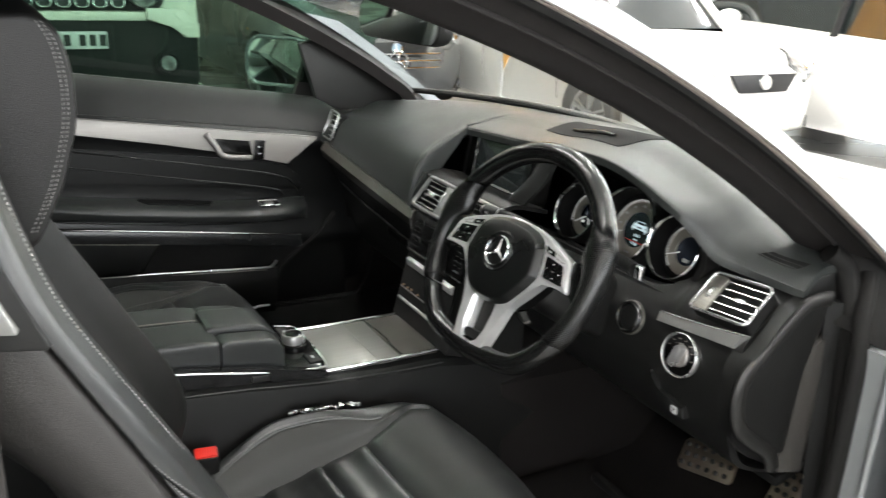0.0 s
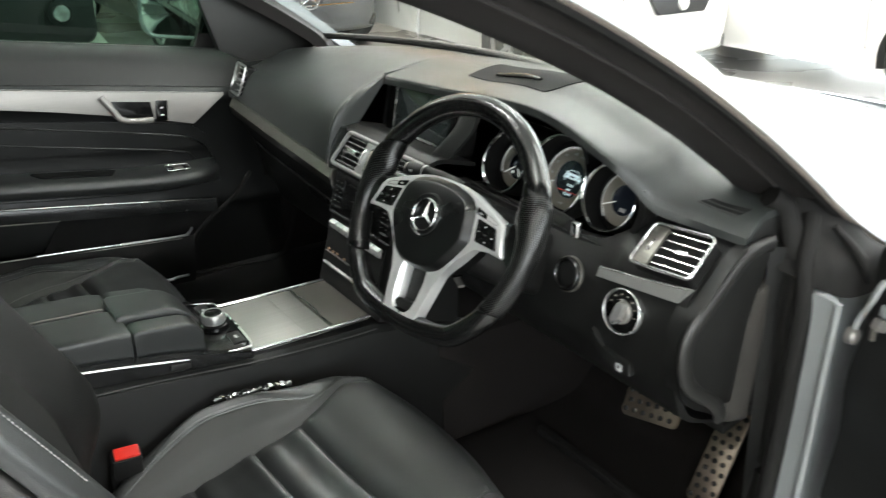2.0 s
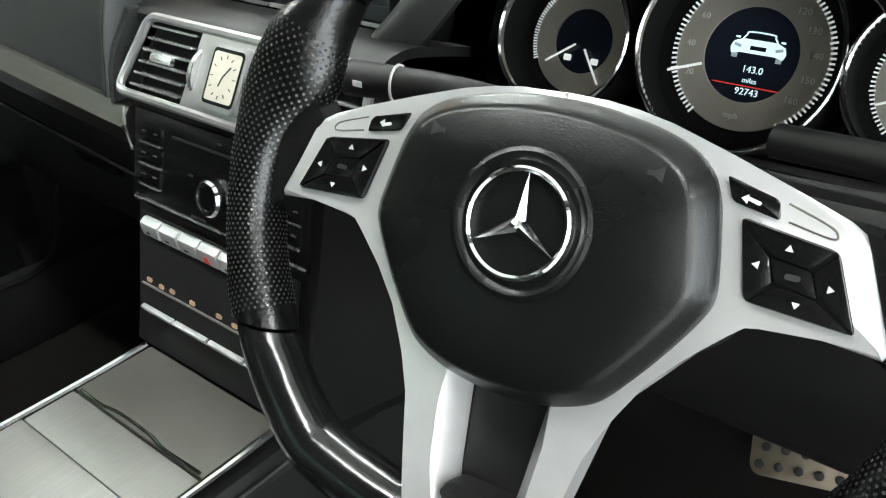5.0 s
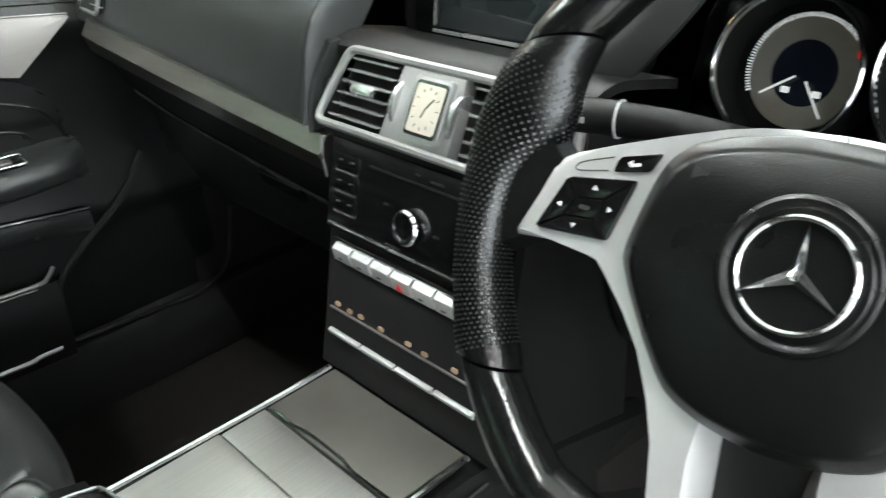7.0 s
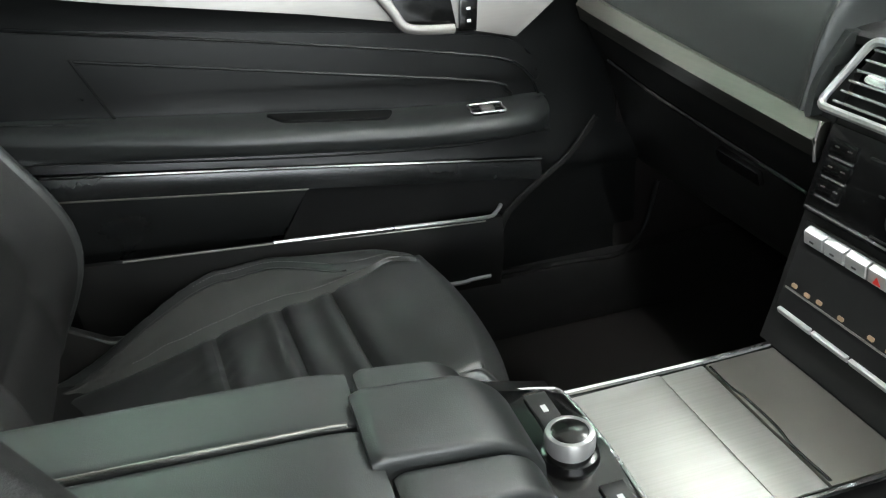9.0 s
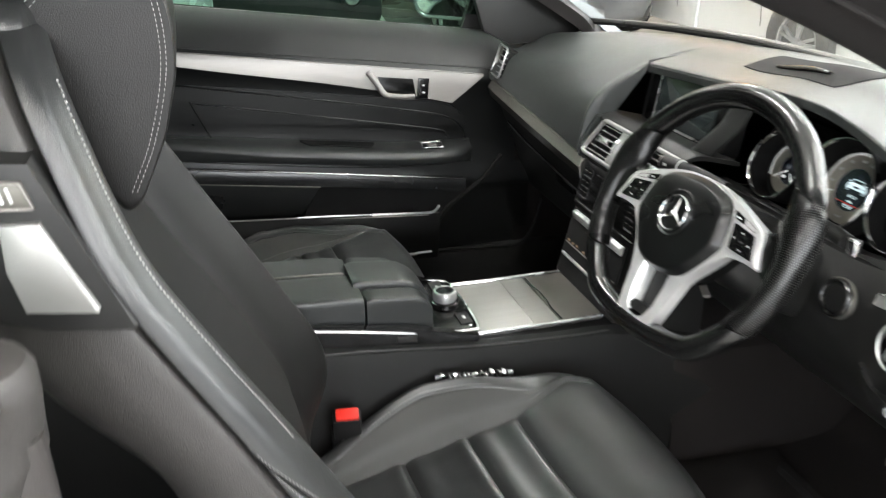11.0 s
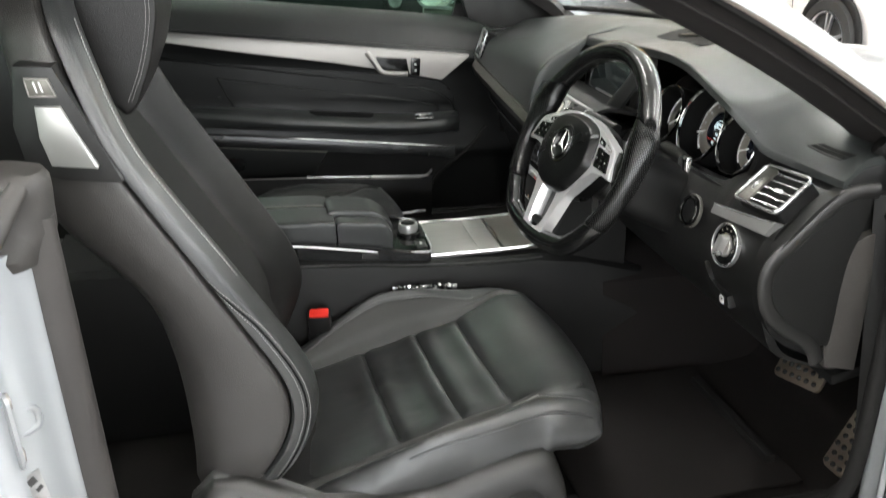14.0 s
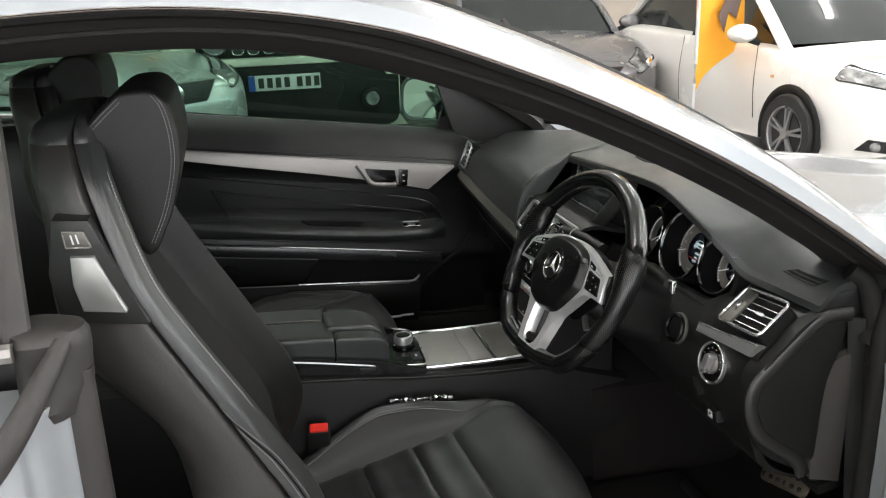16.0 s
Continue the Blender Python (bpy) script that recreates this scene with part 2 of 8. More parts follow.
jamb_grey = mat("jamb_grey", (0.022, 0.0195, 0.018), 0.55, second=(0.018, 0.016, 0.015), scale=9, grain=0.25, grain_scale=600)
fabric = mat("fabric", (0.012, 0.012, 0.012), 0.8, grain=0.4, grain_scale=900)
dash_soft = mat("dash_soft", (0.0180, 0.0203, 0.0196), 0.36, second=(0.0205, 0.0228, 0.0221), scale=5, grain=0.25, grain_scale=1500, kind="leather", spec=0.5)
dash_dark = mat("dash_dark", (0.0084, 0.0084, 0.0081), 0.40, scale=6, grain=0.2, grain_scale=1500, spec=0.40)
console_black = mat("console_black", (0.0058, 0.0058, 0.0056), 0.5, scale=6, grain=0.2, grain_scale=1500, spec=0.3)
door_dark = mat("door_dark", (0.0052, 0.0056, 0.0056), 0.30, scale=6, grain=0.15, grain_scale=1500, spec=0.36)
end_grey = mat("end_grey", (0.0125, 0.0122, 0.0115), 0.42, scale=6, grain=0.2, grain_scale=1500, spec=0.45)
pillar_grey = mat("pillar_grey", (0.0175, 0.0155, 0.0152), 0.6, second=(0.0150, 0.0134, 0.0130), scale=7, grain=0.3, grain_scale=900, spec=0.3)
waist_black = mat("waist_black", (0.0075, 0.0078, 0.0076), 0.47, scale=6, grain=0.25, grain_scale=1500, spec=0.34)
side_grey = mat("side_grey", (0.036, 0.033, 0.030), 0.6, scale=6, grain=0.25, grain_scale=1200)
boot_rubber = mat("boot_rubber", (0.019, 0.017, 0.0155), 0.62, scale=25, second=(0.016, 0.0145, 0.013), grain=0.3, grain_scale=300)
dash_grey = mat("dash_grey", (0.018, 0.0185, 0.018), 0.45, scale=6, grain=0.25, grain_scale=1500)
gloss_black = mat("gloss_black", (0.004, 0.004, 0.004), 0.16, rough_var=0.05)
rubber = mat("rubber", (0.007, 0.0066, 0.0063), 0.75, grain=0.15, grain_scale=300, spec=0.2)
carpet = mat("carpet", (0.0070, 0.0058, 0.0054), 0.95, second=(0.0092, 0.0076, 0.0070), scale=30, grain=0.9, grain_scale=1200, spec=0.2)
silver = mat("silver", (0.62, 0.62, 0.615), 0.27, metal=0.85, scale=5, rough_var=0.06)
silver_soft = mat("silver_soft", (0.222, 0.210, 0.200), 0.38, metal=0.65, second=(0.235, 0.222, 0.211), stretch=(2, 2, 30), scale=9, rough_var=0.05)
guide_silver = mat("guide_silver", (0.30, 0.30, 0.29), 0.38, metal=0.6, scale=4, rough_var=0.05)
vent_silver = mat("vent_silver", (0.36, 0.36, 0.355), 0.32, metal=0.65, stretch=(1, 30, 1), scale=10, second=(0.33, 0.33, 0.325), rough_var=0.06)
switch_silver = mat("switch_silver", (0.38, 0.38, 0.375), 0.34, metal=0.4, scale=10, rough_var=0.05)
chrome = mat("chrome", (0.75, 0.75, 0.75), 0.1, metal=1.0, rough_var=0.04)
tray_metal = mat("tray_metal", (0.30, 0.295, 0.28), 0.48, metal=0.75, second=(0.275, 0.27, 0.257), stretch=(1, 60, 1), scale=8, grain=0.05, grain_scale=300, rough_var=0.04)
trim_dark = mat("trim_dark", (0.13, 0.125, 0.11), 0.34, metal=0.6, second=(0.11, 0.105, 0.094), stretch=(1, 1, 30), scale=10)
trim_black = mat("trim_black", (0.10, 0.095, 0.083), 0.32, metal=0.85, second=(0.085, 0.081, 0.071), stretch=(1, 1, 30), scale=10)
spoke_silver = mat("spoke_silver", (0.64, 0.64, 0.64), 0.30, metal=0.65, scale=60, second=(0.61, 0.61, 0.61), rough_var=0.05)
bronze = mat("bronze_trim", (0.50, 0.43, 0.38), 0.34, metal=0.6, scale=10)
body_paint = mat("body_paint", (0.31, 0.327, 0.342), 0.24, metal=0.35, second=(0.295, 0.311, 0.325), scale=3, coat=0.6, rough_var=0.05)
# Body paint darkened: the open door's shade is put into the colour.
jamb_shade_paint = mat("jamb_shade_paint", (0.215, 0.224, 0.232), 0.40, metal=0.2, scale=4, coat=0.3)
white_paint = mat("white_paint", (0.78, 0.77, 0.74), 0.25, scale=2, coat=0.7, second=(0.75, 0.74, 0.71))
cream_paint = mat("cream_paint", (0.74, 0.73, 0.64), 0.3, scale=2, coat=0.6)
silver_paint = mat("silver_paint", (0.48, 0.52, 0.52), 0.28, metal=0.5, scale=2, coat=0.7)
grey_paint = mat("grey_paint", (0.20, 0.20, 0.21), 0.28, metal=0.5, scale=2, coat=0.7)
black_plastic = mat("black_plastic", (0.008, 0.008, 0.008), 0.6, grain=0.2, grain_scale=200, spec=0.3)
slot_black = mat("slot_black", (0.006, 0.006, 0.006), 0.8, spec=0.15)
stitch_mat = mat("stitch", (0.27, 0.265, 0.26), 0.8)
climate_print = mat("climate_print", (0.30, 0.20, 0.12), 0.6)
white_print = mat("white_print", (0.6, 0.6, 0.6), 0.6)
red_plastic = mat("red_plastic", (0.65, 0.03, 0.02), 0.4)
indicator_glass = mat("indicator_glass", (0.62, 0.36, 0.16), 0.25)
lamp_glass = mat("lamp_glass", (0.62, 0.63, 0.63), 0.12, metal=0.7, second=(0.10, 0.10, 0.10), scale=14, mix=0.55)
tyre = mat("tyre", (0.018, 0.018, 0.018), 0.75, grain=0.3, grain_scale=120)
alloy = mat("alloy", (0.46, 0.46, 0.47), 0.3, metal=0.75, scale=10)
plate_white = mat("plate_white", (0.72, 0.73, 0.72), 0.4)
plate_blue = mat("plate_blue", (0.03, 0.10, 0.45), 0.4)
plate_ink = mat("plate_ink", (0.02, 0.02, 0.02), 0.5)
window_glass = glass_mat("window_glass", (0.175, 0.29, 0.225))
screen_glass = glass_mat("screen_glass", (0.90, 0.94, 0.92))
dark_glass = mat("dark_glass", (0.02, 0.025, 0.025), 0.05, rough_var=0.02, spec=0.8)
mirror_mat = mat("mirror_mat", (0.85, 0.88, 0.85), 0.03, metal=1.0, rough_var=0.01)

# ---- the hall ----
concrete = mat("concrete", (0.30, 0.295, 0.285), 0.28, second=(0.24, 0.235, 0.225), scale=1.2, grain=0.1, grain_scale=60, rough_var=0.12)
wall_paint = mat("wall_paint", (0.42, 0.37, 0.31), 0.8, second=(0.34, 0.29, 0.24), scale=1.5, grain=0.3, grain_scale=80)
wall_white = mat("wall_white", (0.72, 0.72, 0.70), 0.8, second=(0.66, 0.66, 0.64), scale=1.5, grain=0.2, grain_scale=80)
tube_light = mat("tube_light", (1.0, 0.98, 0.94), 0.5, emit=45.0)


def structure(name, bm, material, label, category):
    return tagged(part(name, bm, material, smooth=False), label, category, kind="structure")


structure("floor", box(44, 40, 0.2, (2, 2, -0.14)), concrete, "polished grey concrete showroom floor", "floor")
structure("wall_north", box(26, 0.2, 5, (-1, 11.1, 2.5)), wall_paint, "brownish painted showroom back wall", "wall")
structure("wall_west", box(0.2, 20, 5, (-9.1, 1.1, 2.5)), wall_white, "plain white showroom side wall", "wall")
bm = box(24, 0.2, 1.0, (0, -9, 4.5))
for x in (-9, -3, 3, 9):
    box(0.4, 0.2, 4.0, (x, -9, 2.0), bm=bm)
structure("wall_south", bm, wall_white, "white showroom wall with wide glazed openings", "wall")
bm = box(0.2, 20, 0.8, (12, 1, 4.6))
for y in (-9, -2.3, 4.3, 11):
    box(0.2, 0.4, 4.2, (12, y, 2.1), bm=bm)
structure("wall_east", bm, wall_white, "white shop front with wide glazed openings", "wall")
structure("ceiling", box(22, 20.5, 0.2, (1.5, 1, 5.1)), wall_white, "white painted showroom ceiling", "ceiling")
for x in (-5, -1, 3, 7, 10):
    for y in (-6, -2, 2, 6):
        lamp = thing("ceiling_light", "white strip light under the ceiling", "light", (x, y, 4.93), group="ceiling strip lights")
        part("housing", box(0.18, 2.4, 0.05, (0, 0, 0.04), 0.01), wall_white, lamp)
        part("diffuser", box(0.13, 2.36, 0.04, (0, 0, 0.0), 0.015), tube_light, lamp, "glowing diffuser")

# ---- the coupe: shell ----
coupe = thing("coupe_car", "silver-white two-door coupe with its driver's door open", "car")


def rail(off_y, off_z, sign):
    """The line of the inner frame of the door opening, from rear roof to the foot of the windscreen pillar."""
    pts = [(-1.25, -0.63, 1.265), (-1.0, -0.635, 1.302), (-0.72, -0.645, 1.325), (-0.54, -0.66, 1.325), (-0.40, -0.667, 1.303), (-0.25, -0.672, 1.258), (-0.10, -0.673, 1.201), (0.05, -0.672, 1.133), (0.18, -0.668, 1.064), (0.28, -0.664, 1.003), (0.36, -0.670, 0.945), (0.43, -0.72, 0.85)]
    return [V(x, sign * (y + off_y), z + off_z) for x, y, z in pts]


def outer(sign, up=0.0, inn=0.0):
    """The line where the dark door seal meets the painted roof and pillar."""
    pts = [(-1.3, -0.69, 1.30), (-1.03, -0.70, 1.345), (-0.75, -0.715, 1.372), (-0.55, -0.73, 1.372), (-0.36, -0.742, 1.343), (-0.20, -0.748, 1.289), (-0.05, -0.752, 1.226), (0.10, -0.755, 1.151), (0.22, -0.758, 1.081), (0.34, -0.765, 1.001), (0.46, -0.778, 0.913), (0.585, -0.79, 0.838)]
    return [V(x, sign * (y + inn), z + up) for x, y, z in pts]


for sign in (1, -1):
    inner, edge = rail(0, 0, sign), outer(sign)
    deep, over, roofside = rail(0.035, 0.03, sign), outer(sign, 0.04, 0.03), outer(sign, 0.045, 0.085)
    N = 60
    inner, edge, deep, over, roofside = (curve(c, N) for c in (inner, edge, deep, over, roofside))
    low = rail(0.018, -0.003, sign)
    low = curve(low, N)
    mids = [a * 0.5 + b * 0.5 + np.array((0, -sign * 0.0, 0.006)) for a, b in zip(inner, edge)]
    groove = [a * 0.25 + b * 0.75 + np.array((0, 0, 0.012)) for a, b in zip(inner, edge)]
    part("pillar_trim", loft([[a, m, g, b, c, d, lo] for a, m, g, b, c, d, lo in zip(inner, mids, groove, edge, over, deep, low)]), pillar_grey, coupe, "dark pillar trim and door seal")
    part("seal_lip", tube([a * 0.20 + b * 0.80 + np.array((0, -sign * 0.004, 0.006)) for a, b in zip(inner, edge)], 0.0075, 8, 0), rubber, coupe, "black rubber seal lip")
    part("seal_lip", tube([a * 0.62 + b * 0.38 + np.array((0, -sign * 0.002, 0.004)) for a, b in zip(inner, edge)], 0.0035, 8, 0), pillar_grey, coupe)
    part("roof_rail", loft([[b, (b + c) / 2 + np.array((0, -sign * 0.012, 0.004)), c, (c + d) / 2 + np.array((0, 0, 0.006)), d, d - np.array((0, 0, 0.03)), b + np.array((0, sign * 0.03, 0.0))] for b, c, d in zip([e + np.array((0, -sign * 0.003, 0.002)) for e in edge], over, roofside)]), body_paint, coupe, "painted roof rail and pillar")

part("pillar_cover", loft([[a, b, c, d, e] for a, b, c, d, e in zip(*(curve(c, 60) for c in (rail(0.003, 0.004, 1), rail(0.030, 0.030, 1), outer(1, 0.052, 0.112), outer(1, 0.056, 0.086), outer(1, 0.030, 0.075))))]), dash_dark, coupe, "dark cloth-covered windscreen pillar")
# roof skin, headlining, windscreen
roof_rows = []
for x, z, w in ((-1.3, 1.37, 0.62), (-1.0, 1.412, 0.63), (-0.7, 1.432, 0.645), (-0.45, 1.425, 0.655), (-0.25, 1.375, 0.665)):
    roof_rows.append([V(x, s * w, z - 0.018 * abs(s) ** 2) for s in (-1, -0.5, 0, 0.5, 1)])
part("roof", sheet(roof_rows, 20, 20, 0.012), body_paint, coupe)
part("headlining", sheet([[p - V(0, 0, 0.045) for p in r] for r in roof_rows], 20, 20, 0.01), fabric, coupe, "dark cloth headlining")
glass_rows = []
for f in (0, 0.33, 0.66, 1):
    x0, z0, w = 0.52 - 0.77 * f, 0.995 + 0.36 * f + 0.05 * f * (1 - f), 0.695 - 0.04 * f
    glass_rows.append([V(x0 - 0.13 * (1 - f * 0.6) * s * s, s * w, z0 - 0.025 * s * s) for s in (-1, -0.5, 0, 0.5, 1)])
ws = part("windscreen", sheet(glass_rows, 14, 14), screen_glass, coupe, "clear windscreen")
ws.visible_shadow = False
part("screen_seal", tube([V(0.515 - 0.13 * q * q, q * 0.69, 1.000 - 0.025 * q * q) for q in np.linspace(-1, 1, 15)], 0.0075, 8, 60), rubber, coupe, "black windscreen seal")
part("scuttle_lip", tube([V(0.545 - 0.13 * q * q, q * 0.70, 1.000 - 0.027 * q * q) for q in np.linspace(-1, 1, 15)], 0.006, 8, 60), silver_soft, coupe, "grey scuttle edge")

# sill, floor, jamb
# Black stands for the shade on a body-coloured sill.
part("sill", loft([[V(x, -0.66, 0.25), V(x, -0.68, 0.290), V(x, -0.71, 0.302), V(x, -0.735, 0.292), V(x, -0.775, 0.30), V(x, -0.80, 0.29), V(x, -0.83, 0.23), V(x, -0.80, 0.17), V(x, -0.67, 0.2)] for x in np.linspace(-0.85, 0.42, 12)]), black_plastic, coupe, "door sill, black for the shade it lies in")
part("sill_cover", loft([[V(x, -0.645, 0.25), V(x, -0.658, 0.284), V(x, -0.69, 0.312), V(x, -0.735, 0.304), V(x, -0.70, 0.27)] for x in np.linspace(-0.8, 0.40, 12)]), black_plastic, coupe, "black plastic sill cover")
part("floorpan", sheet([[V(x, y, z) for y in (-0.70, -0.35, 0, 0.35, 0.70)] for x, z in ((-1.3, 0.26), (-0.3, 0.25), (0.45, 0.25), (0.62, 0.32), (0.84, 0.55), (0.85, 0.80))], 30, 12, 0.02), carpet, coupe, "dark carpet")
part("body_side", box(2.0, 0.05, 0.15, (-0.5, -0.785, 0.12), 0.02), body_paint, coupe)
part("body_side", box(2.0, 0.05, 0.35, (-0.5, 0.80, 0.22), 0.02), body_paint, coupe)
# front of the door opening
s = np.linspace(0, 1, 9)
part("door_seal", tube([(0.356, -0.708, 0.950), (0.380, -0.722, 0.926), (0.388, -0.744, 0.86), (0.392, -0.748, 0.79), (0.408, -0.750, 0.62), (0.412, -0.750, 0.45), (0.385, -0.745, 0.36), (0.30, -0.742, 0.324), (0.1, -0.74, 0.314), (-0.45, -0.74, 0.316), (-0.68, -0.745, 0.35), (-0.76, -0.76, 0.50), (-0.775, -0.775, 0.75), (-0.765, -0.79, 1.0)], 0.017, 12, 120), rubber, coupe, "black rubber door seal")
part("door_seal", tube([(0.412, -0.742, 0.920), (0.392, -0.757, 0.892), (0.374, -0.770, 0.858), (0.362, -0.785, 0.80), (0.358, -0.790, 0.65), (0.354, -0.790, 0.47), (0.338, -0.790, 0.40), (0.29, -0.788, 0.345), (0.20, -0.785, 0.318), (0.0, -0.782, 0.310), (-0.45, -0.782, 0.312), (-0.70, -0.79, 0.33)], 0.013, 10, 100), rubber, coupe, "outer black rubber door seal")
jam = []
for f in np.linspace(0, 1, 14):
    z = 0.830 - 0.53 * f
    xs = 0.366 + 0.004 * f
    jam.append(curve([V(xs + 0.012, -0.783, z), V(xs, -0.790, z), V(xs, -0.806, z), V(xs, -0.822, z), V(xs - 0.003, -0.8275, z), V(xs - 0.006, -0.832, z), V(xs - 0.002, -0.8365, z), V(xs + 0.003, -0.8355, z), V(xs + 0.010, -0.822, z), V(xs + 0.020, -0.805, z), V(xs + 0.03, -0.76, z)], 60, True))
part("front_jamb", loft(jam), jamb_shade_paint, coupe, "front door jamb, shade put into its grey paint")
part("hinge_well", sheet([[V(0.43, -0.80, z), V(0.52, -0.765, z), V(0.60, -0.79, z)] for z in (0.80, 0.65, 0.5, 0.3)], 8, 8, 0.02, (0, 1, 0)), jamb_shade_paint, coupe, "shaded hinge recess")
part("pillar_boot", sheet([
    [V(0.372, -0.676, 0.938), V(0.395, -0.715, 0.948), V(0.42, -0.745, 0.945), V(0.45, -0.765, 0.930), V(0.475, -0.778, 0.905)],
    [V(0.385, -0.705, 0.900), V(0.398, -0.745, 0.905), V(0.43, -0.770, 0.902), V(0.47, -0.785, 0.890), V(0.51, -0.788, 0.875)],
    [V(0.372, -0.738, 0.865), V(0.384, -0.785, 0.868), V(0.42, -0.802, 0.866), V(0.485, -0.802, 0.855), V(0.555, -0.795, 0.848)],
    [V(0.362, -0.758, 0.846), V(0.380, -0.800, 0.832), V(0.415, -0.814, 0.818), V(0.48, -0.808, 0.802), V(0.57, -0.796, 0.788)]], 18, 24, 0.02, (0, 1, 0)), rubber, coupe, "black rubber seal boot at the pillar foot")
part("boot_fold", tube([(0.42, -0.775, 0.912), (0.448, -0.806, 0.868), (0.475, -0.812, 0.825)], 0.008, 8, 16, taper=lambda f: 0.5 + 0.5 * math.sin(3.14 * f)), rubber, coupe)
hinge = part("hinge", tube([(0.452, -0.846, 0.846), (0.446, -0.842, 0.834), (0.440, -0.838, 0.811), (0.440, -0.830, 0.790), (0.440, -0.826, 0.774), (0.440, -0.823, 0.757)], 0.0062, 8, 24, flat=0.7), jamb_shade_paint, coupe, "grey door hinge arm")
part("bolt", spin([(0.013, -0.006), (0.013, 0.004), (0.009, 0.008), (0.005, 0.0085), (0, 0.0085)], 16, m=basis((0.438, -0.824, 0.755), (1, 0, 0), (-0.7, -0.7, 0.1))), silver_soft, hinge)
hb = part("hinge_block", box(0.022, 0.014, 0.018, (0.470, -0.852, 0.796), 0.003, turn=(0, 8, -25)), jamb_shade_paint, coupe, "grey door hinge block")
part("hinge_lug", box(0.020, 0.016, 0.018, (0.462, -0.848, 0.775), 0.004, turn=(0, 20, -25)), silver_soft, hb)
part("hinge_pin", spin([(0.006, -0.012), (0.006, 0.012), (0.004, 0.014), (0, 0.014)], 12, m=Matrix.Translation((0.470, -0.838, 0.752)) @ Matrix.Scale(0.7, 4)), trim_dark, hb)
part("bolt", spin([(0.012, 0), (0.012, 0.008), (0.008, 0.012), (0, 0.012)], 12, m=basis((0.43, -0.83, 0.46), (1, 0, 0), (-0.3, -1, 0))), silver_soft, coupe)
part("side_trim", loft([[V(0.350 + 0.055 * f, -0.725, 0.880 - 0.495 * f), V(0.372 + 0.041 * f, -0.742, 0.880 - 0.495 * f), V(0.47, -0.75, 0.880 - 0.495 * f), V(0.47, -0.70, 0.880 - 0.495 * f)] for f in s]), black_plastic, coupe, "black plastic side trim")
# rear of the door opening
part("rear_jamb", loft([curve([V(-0.752 + 0.008 * k, -0.828, z), V(-0.760, -0.85, z), V(-0.782, -0.885, z), V(-0.83, -0.912, z), V(-1.1, -0.925, z), V(-1.45, -0.925, z), V(-1.45, -0.80, z), V(-0.80, -0.80, z)], 40, True) for z, k in ((0.15, -4), (0.22, -1.2), (0.3, 0), (0.5, 0), (0.7, 0), (0.88, 0), (0.975, 0.2))]), body_paint, coupe, "painted rear door jamb and flank")
part("jamb_cover", loft([curve([V(-0.738, -0.785, z), V(-0.7225, -0.808, z), V(-0.724, -0.826, z), V(-0.747, -0.833, z), V(-0.79, -0.82, z), V(-0.79, -0.77, z)], 24, True) for z in (0.36, 0.5, 0.7, 0.9, 1.0)]), jamb_grey, coupe, "brownish-grey jamb cover strip")
part("seal_boot", loft([curve([V(-0.738 + dx, -0.78, z), V(-0.722 + dx, -0.803, z), V(-0.728 + dx, -0.828, z), V(-0.752 + dx * 0.5, -0.842 - w, z), V(-0.786, -0.842 - w, z), V(-0.80, -0.81, z), V(-0.785, -0.775, z)], 32, True) for z, w, dx in ((0.953, 0.010, -0.012), (0.966, 0.014, -0.008), (0.985, 0.004, 0.0), (1.005, -0.004, 0.001), (1.025, 0.002, 0.003), (1.040, 0.004, 0.003), (1.048, -0.004, -0.002), (1.051, -0.018, -0.016))]), boot_rubber, coupe, "folded grey-black rubber seal boot")
part("boot_fold", tube([(-0.742, -0.838, 1.040), (-0.756, -0.862, 1.018), (-0.776, -0.888, 0.988), (-0.80, -0.912, 0.956), (-0.83, -0.926, 0.922), (-0.865, -0.932, 0.890)], 0.016, 12, 40, flat=0.75, up=(0, 1, 0), taper=lambda f: 0.6 + 0.7 * f - 0.6 * f ** 4), boot_rubber, coupe, "folded tail of the rubber boot")
part("window_frame", tube([(-0.79, -0.826, 1.03), (-0.795, -0.79, 1.12), (-0.803, -0.735, 1.225), (-0.82, -0.655, 1.32)], 0.016, 10, 20, flat=0.6), boot_rubber, coupe, "black quarter window frame")
part("window_frame", tube([(-0.79, -0.845, 1.037), (-1.0, -0.852, 1.04), (-1.4, -0.84, 1.06)], 0.011, 8, 20), silver_soft, coupe, "bright window moulding")
qg = part("quarter_glass", sheet([[V(-1.40, -0.81, 1.06), V(-1.1, -0.82, 1.04), V(-0.79, -0.815, 1.03)], [V(-1.40, -0.64, 1.27), V(-1.1, -0.65, 1.30), V(-0.82, -0.65, 1.32)]], 6, 10), window_glass, coupe, "tinted quarter glass")
qg.visible_shadow = False
SK = basis((-0.792, -0.893, 0.795), (0.55, -0.83, 0), (0.83, 0.55, 0))
striker = part("striker_plate", prism(rounded(0.036, 0.092, 0.012), 0, 0.004, SK, 0.001), jamb_shade_paint, coupe, "white door striker plate")
for dz in (-0.033, 0.033):
    hole = part("bolt", spin([(0.010, 0), (0.010, 0.005), (0.007, 0.006), (0.006, 0.004), (0, 0.004)], 16, m=SK @ Matrix.Translation((0, dz, 0.003))), silver_soft, striker)
    part("bolt_socket", disc_ring(0, 0.0055, 0.001, 12, m=SK @ Matrix.Translation((0, dz, 0.0072))), plate_ink, hole)
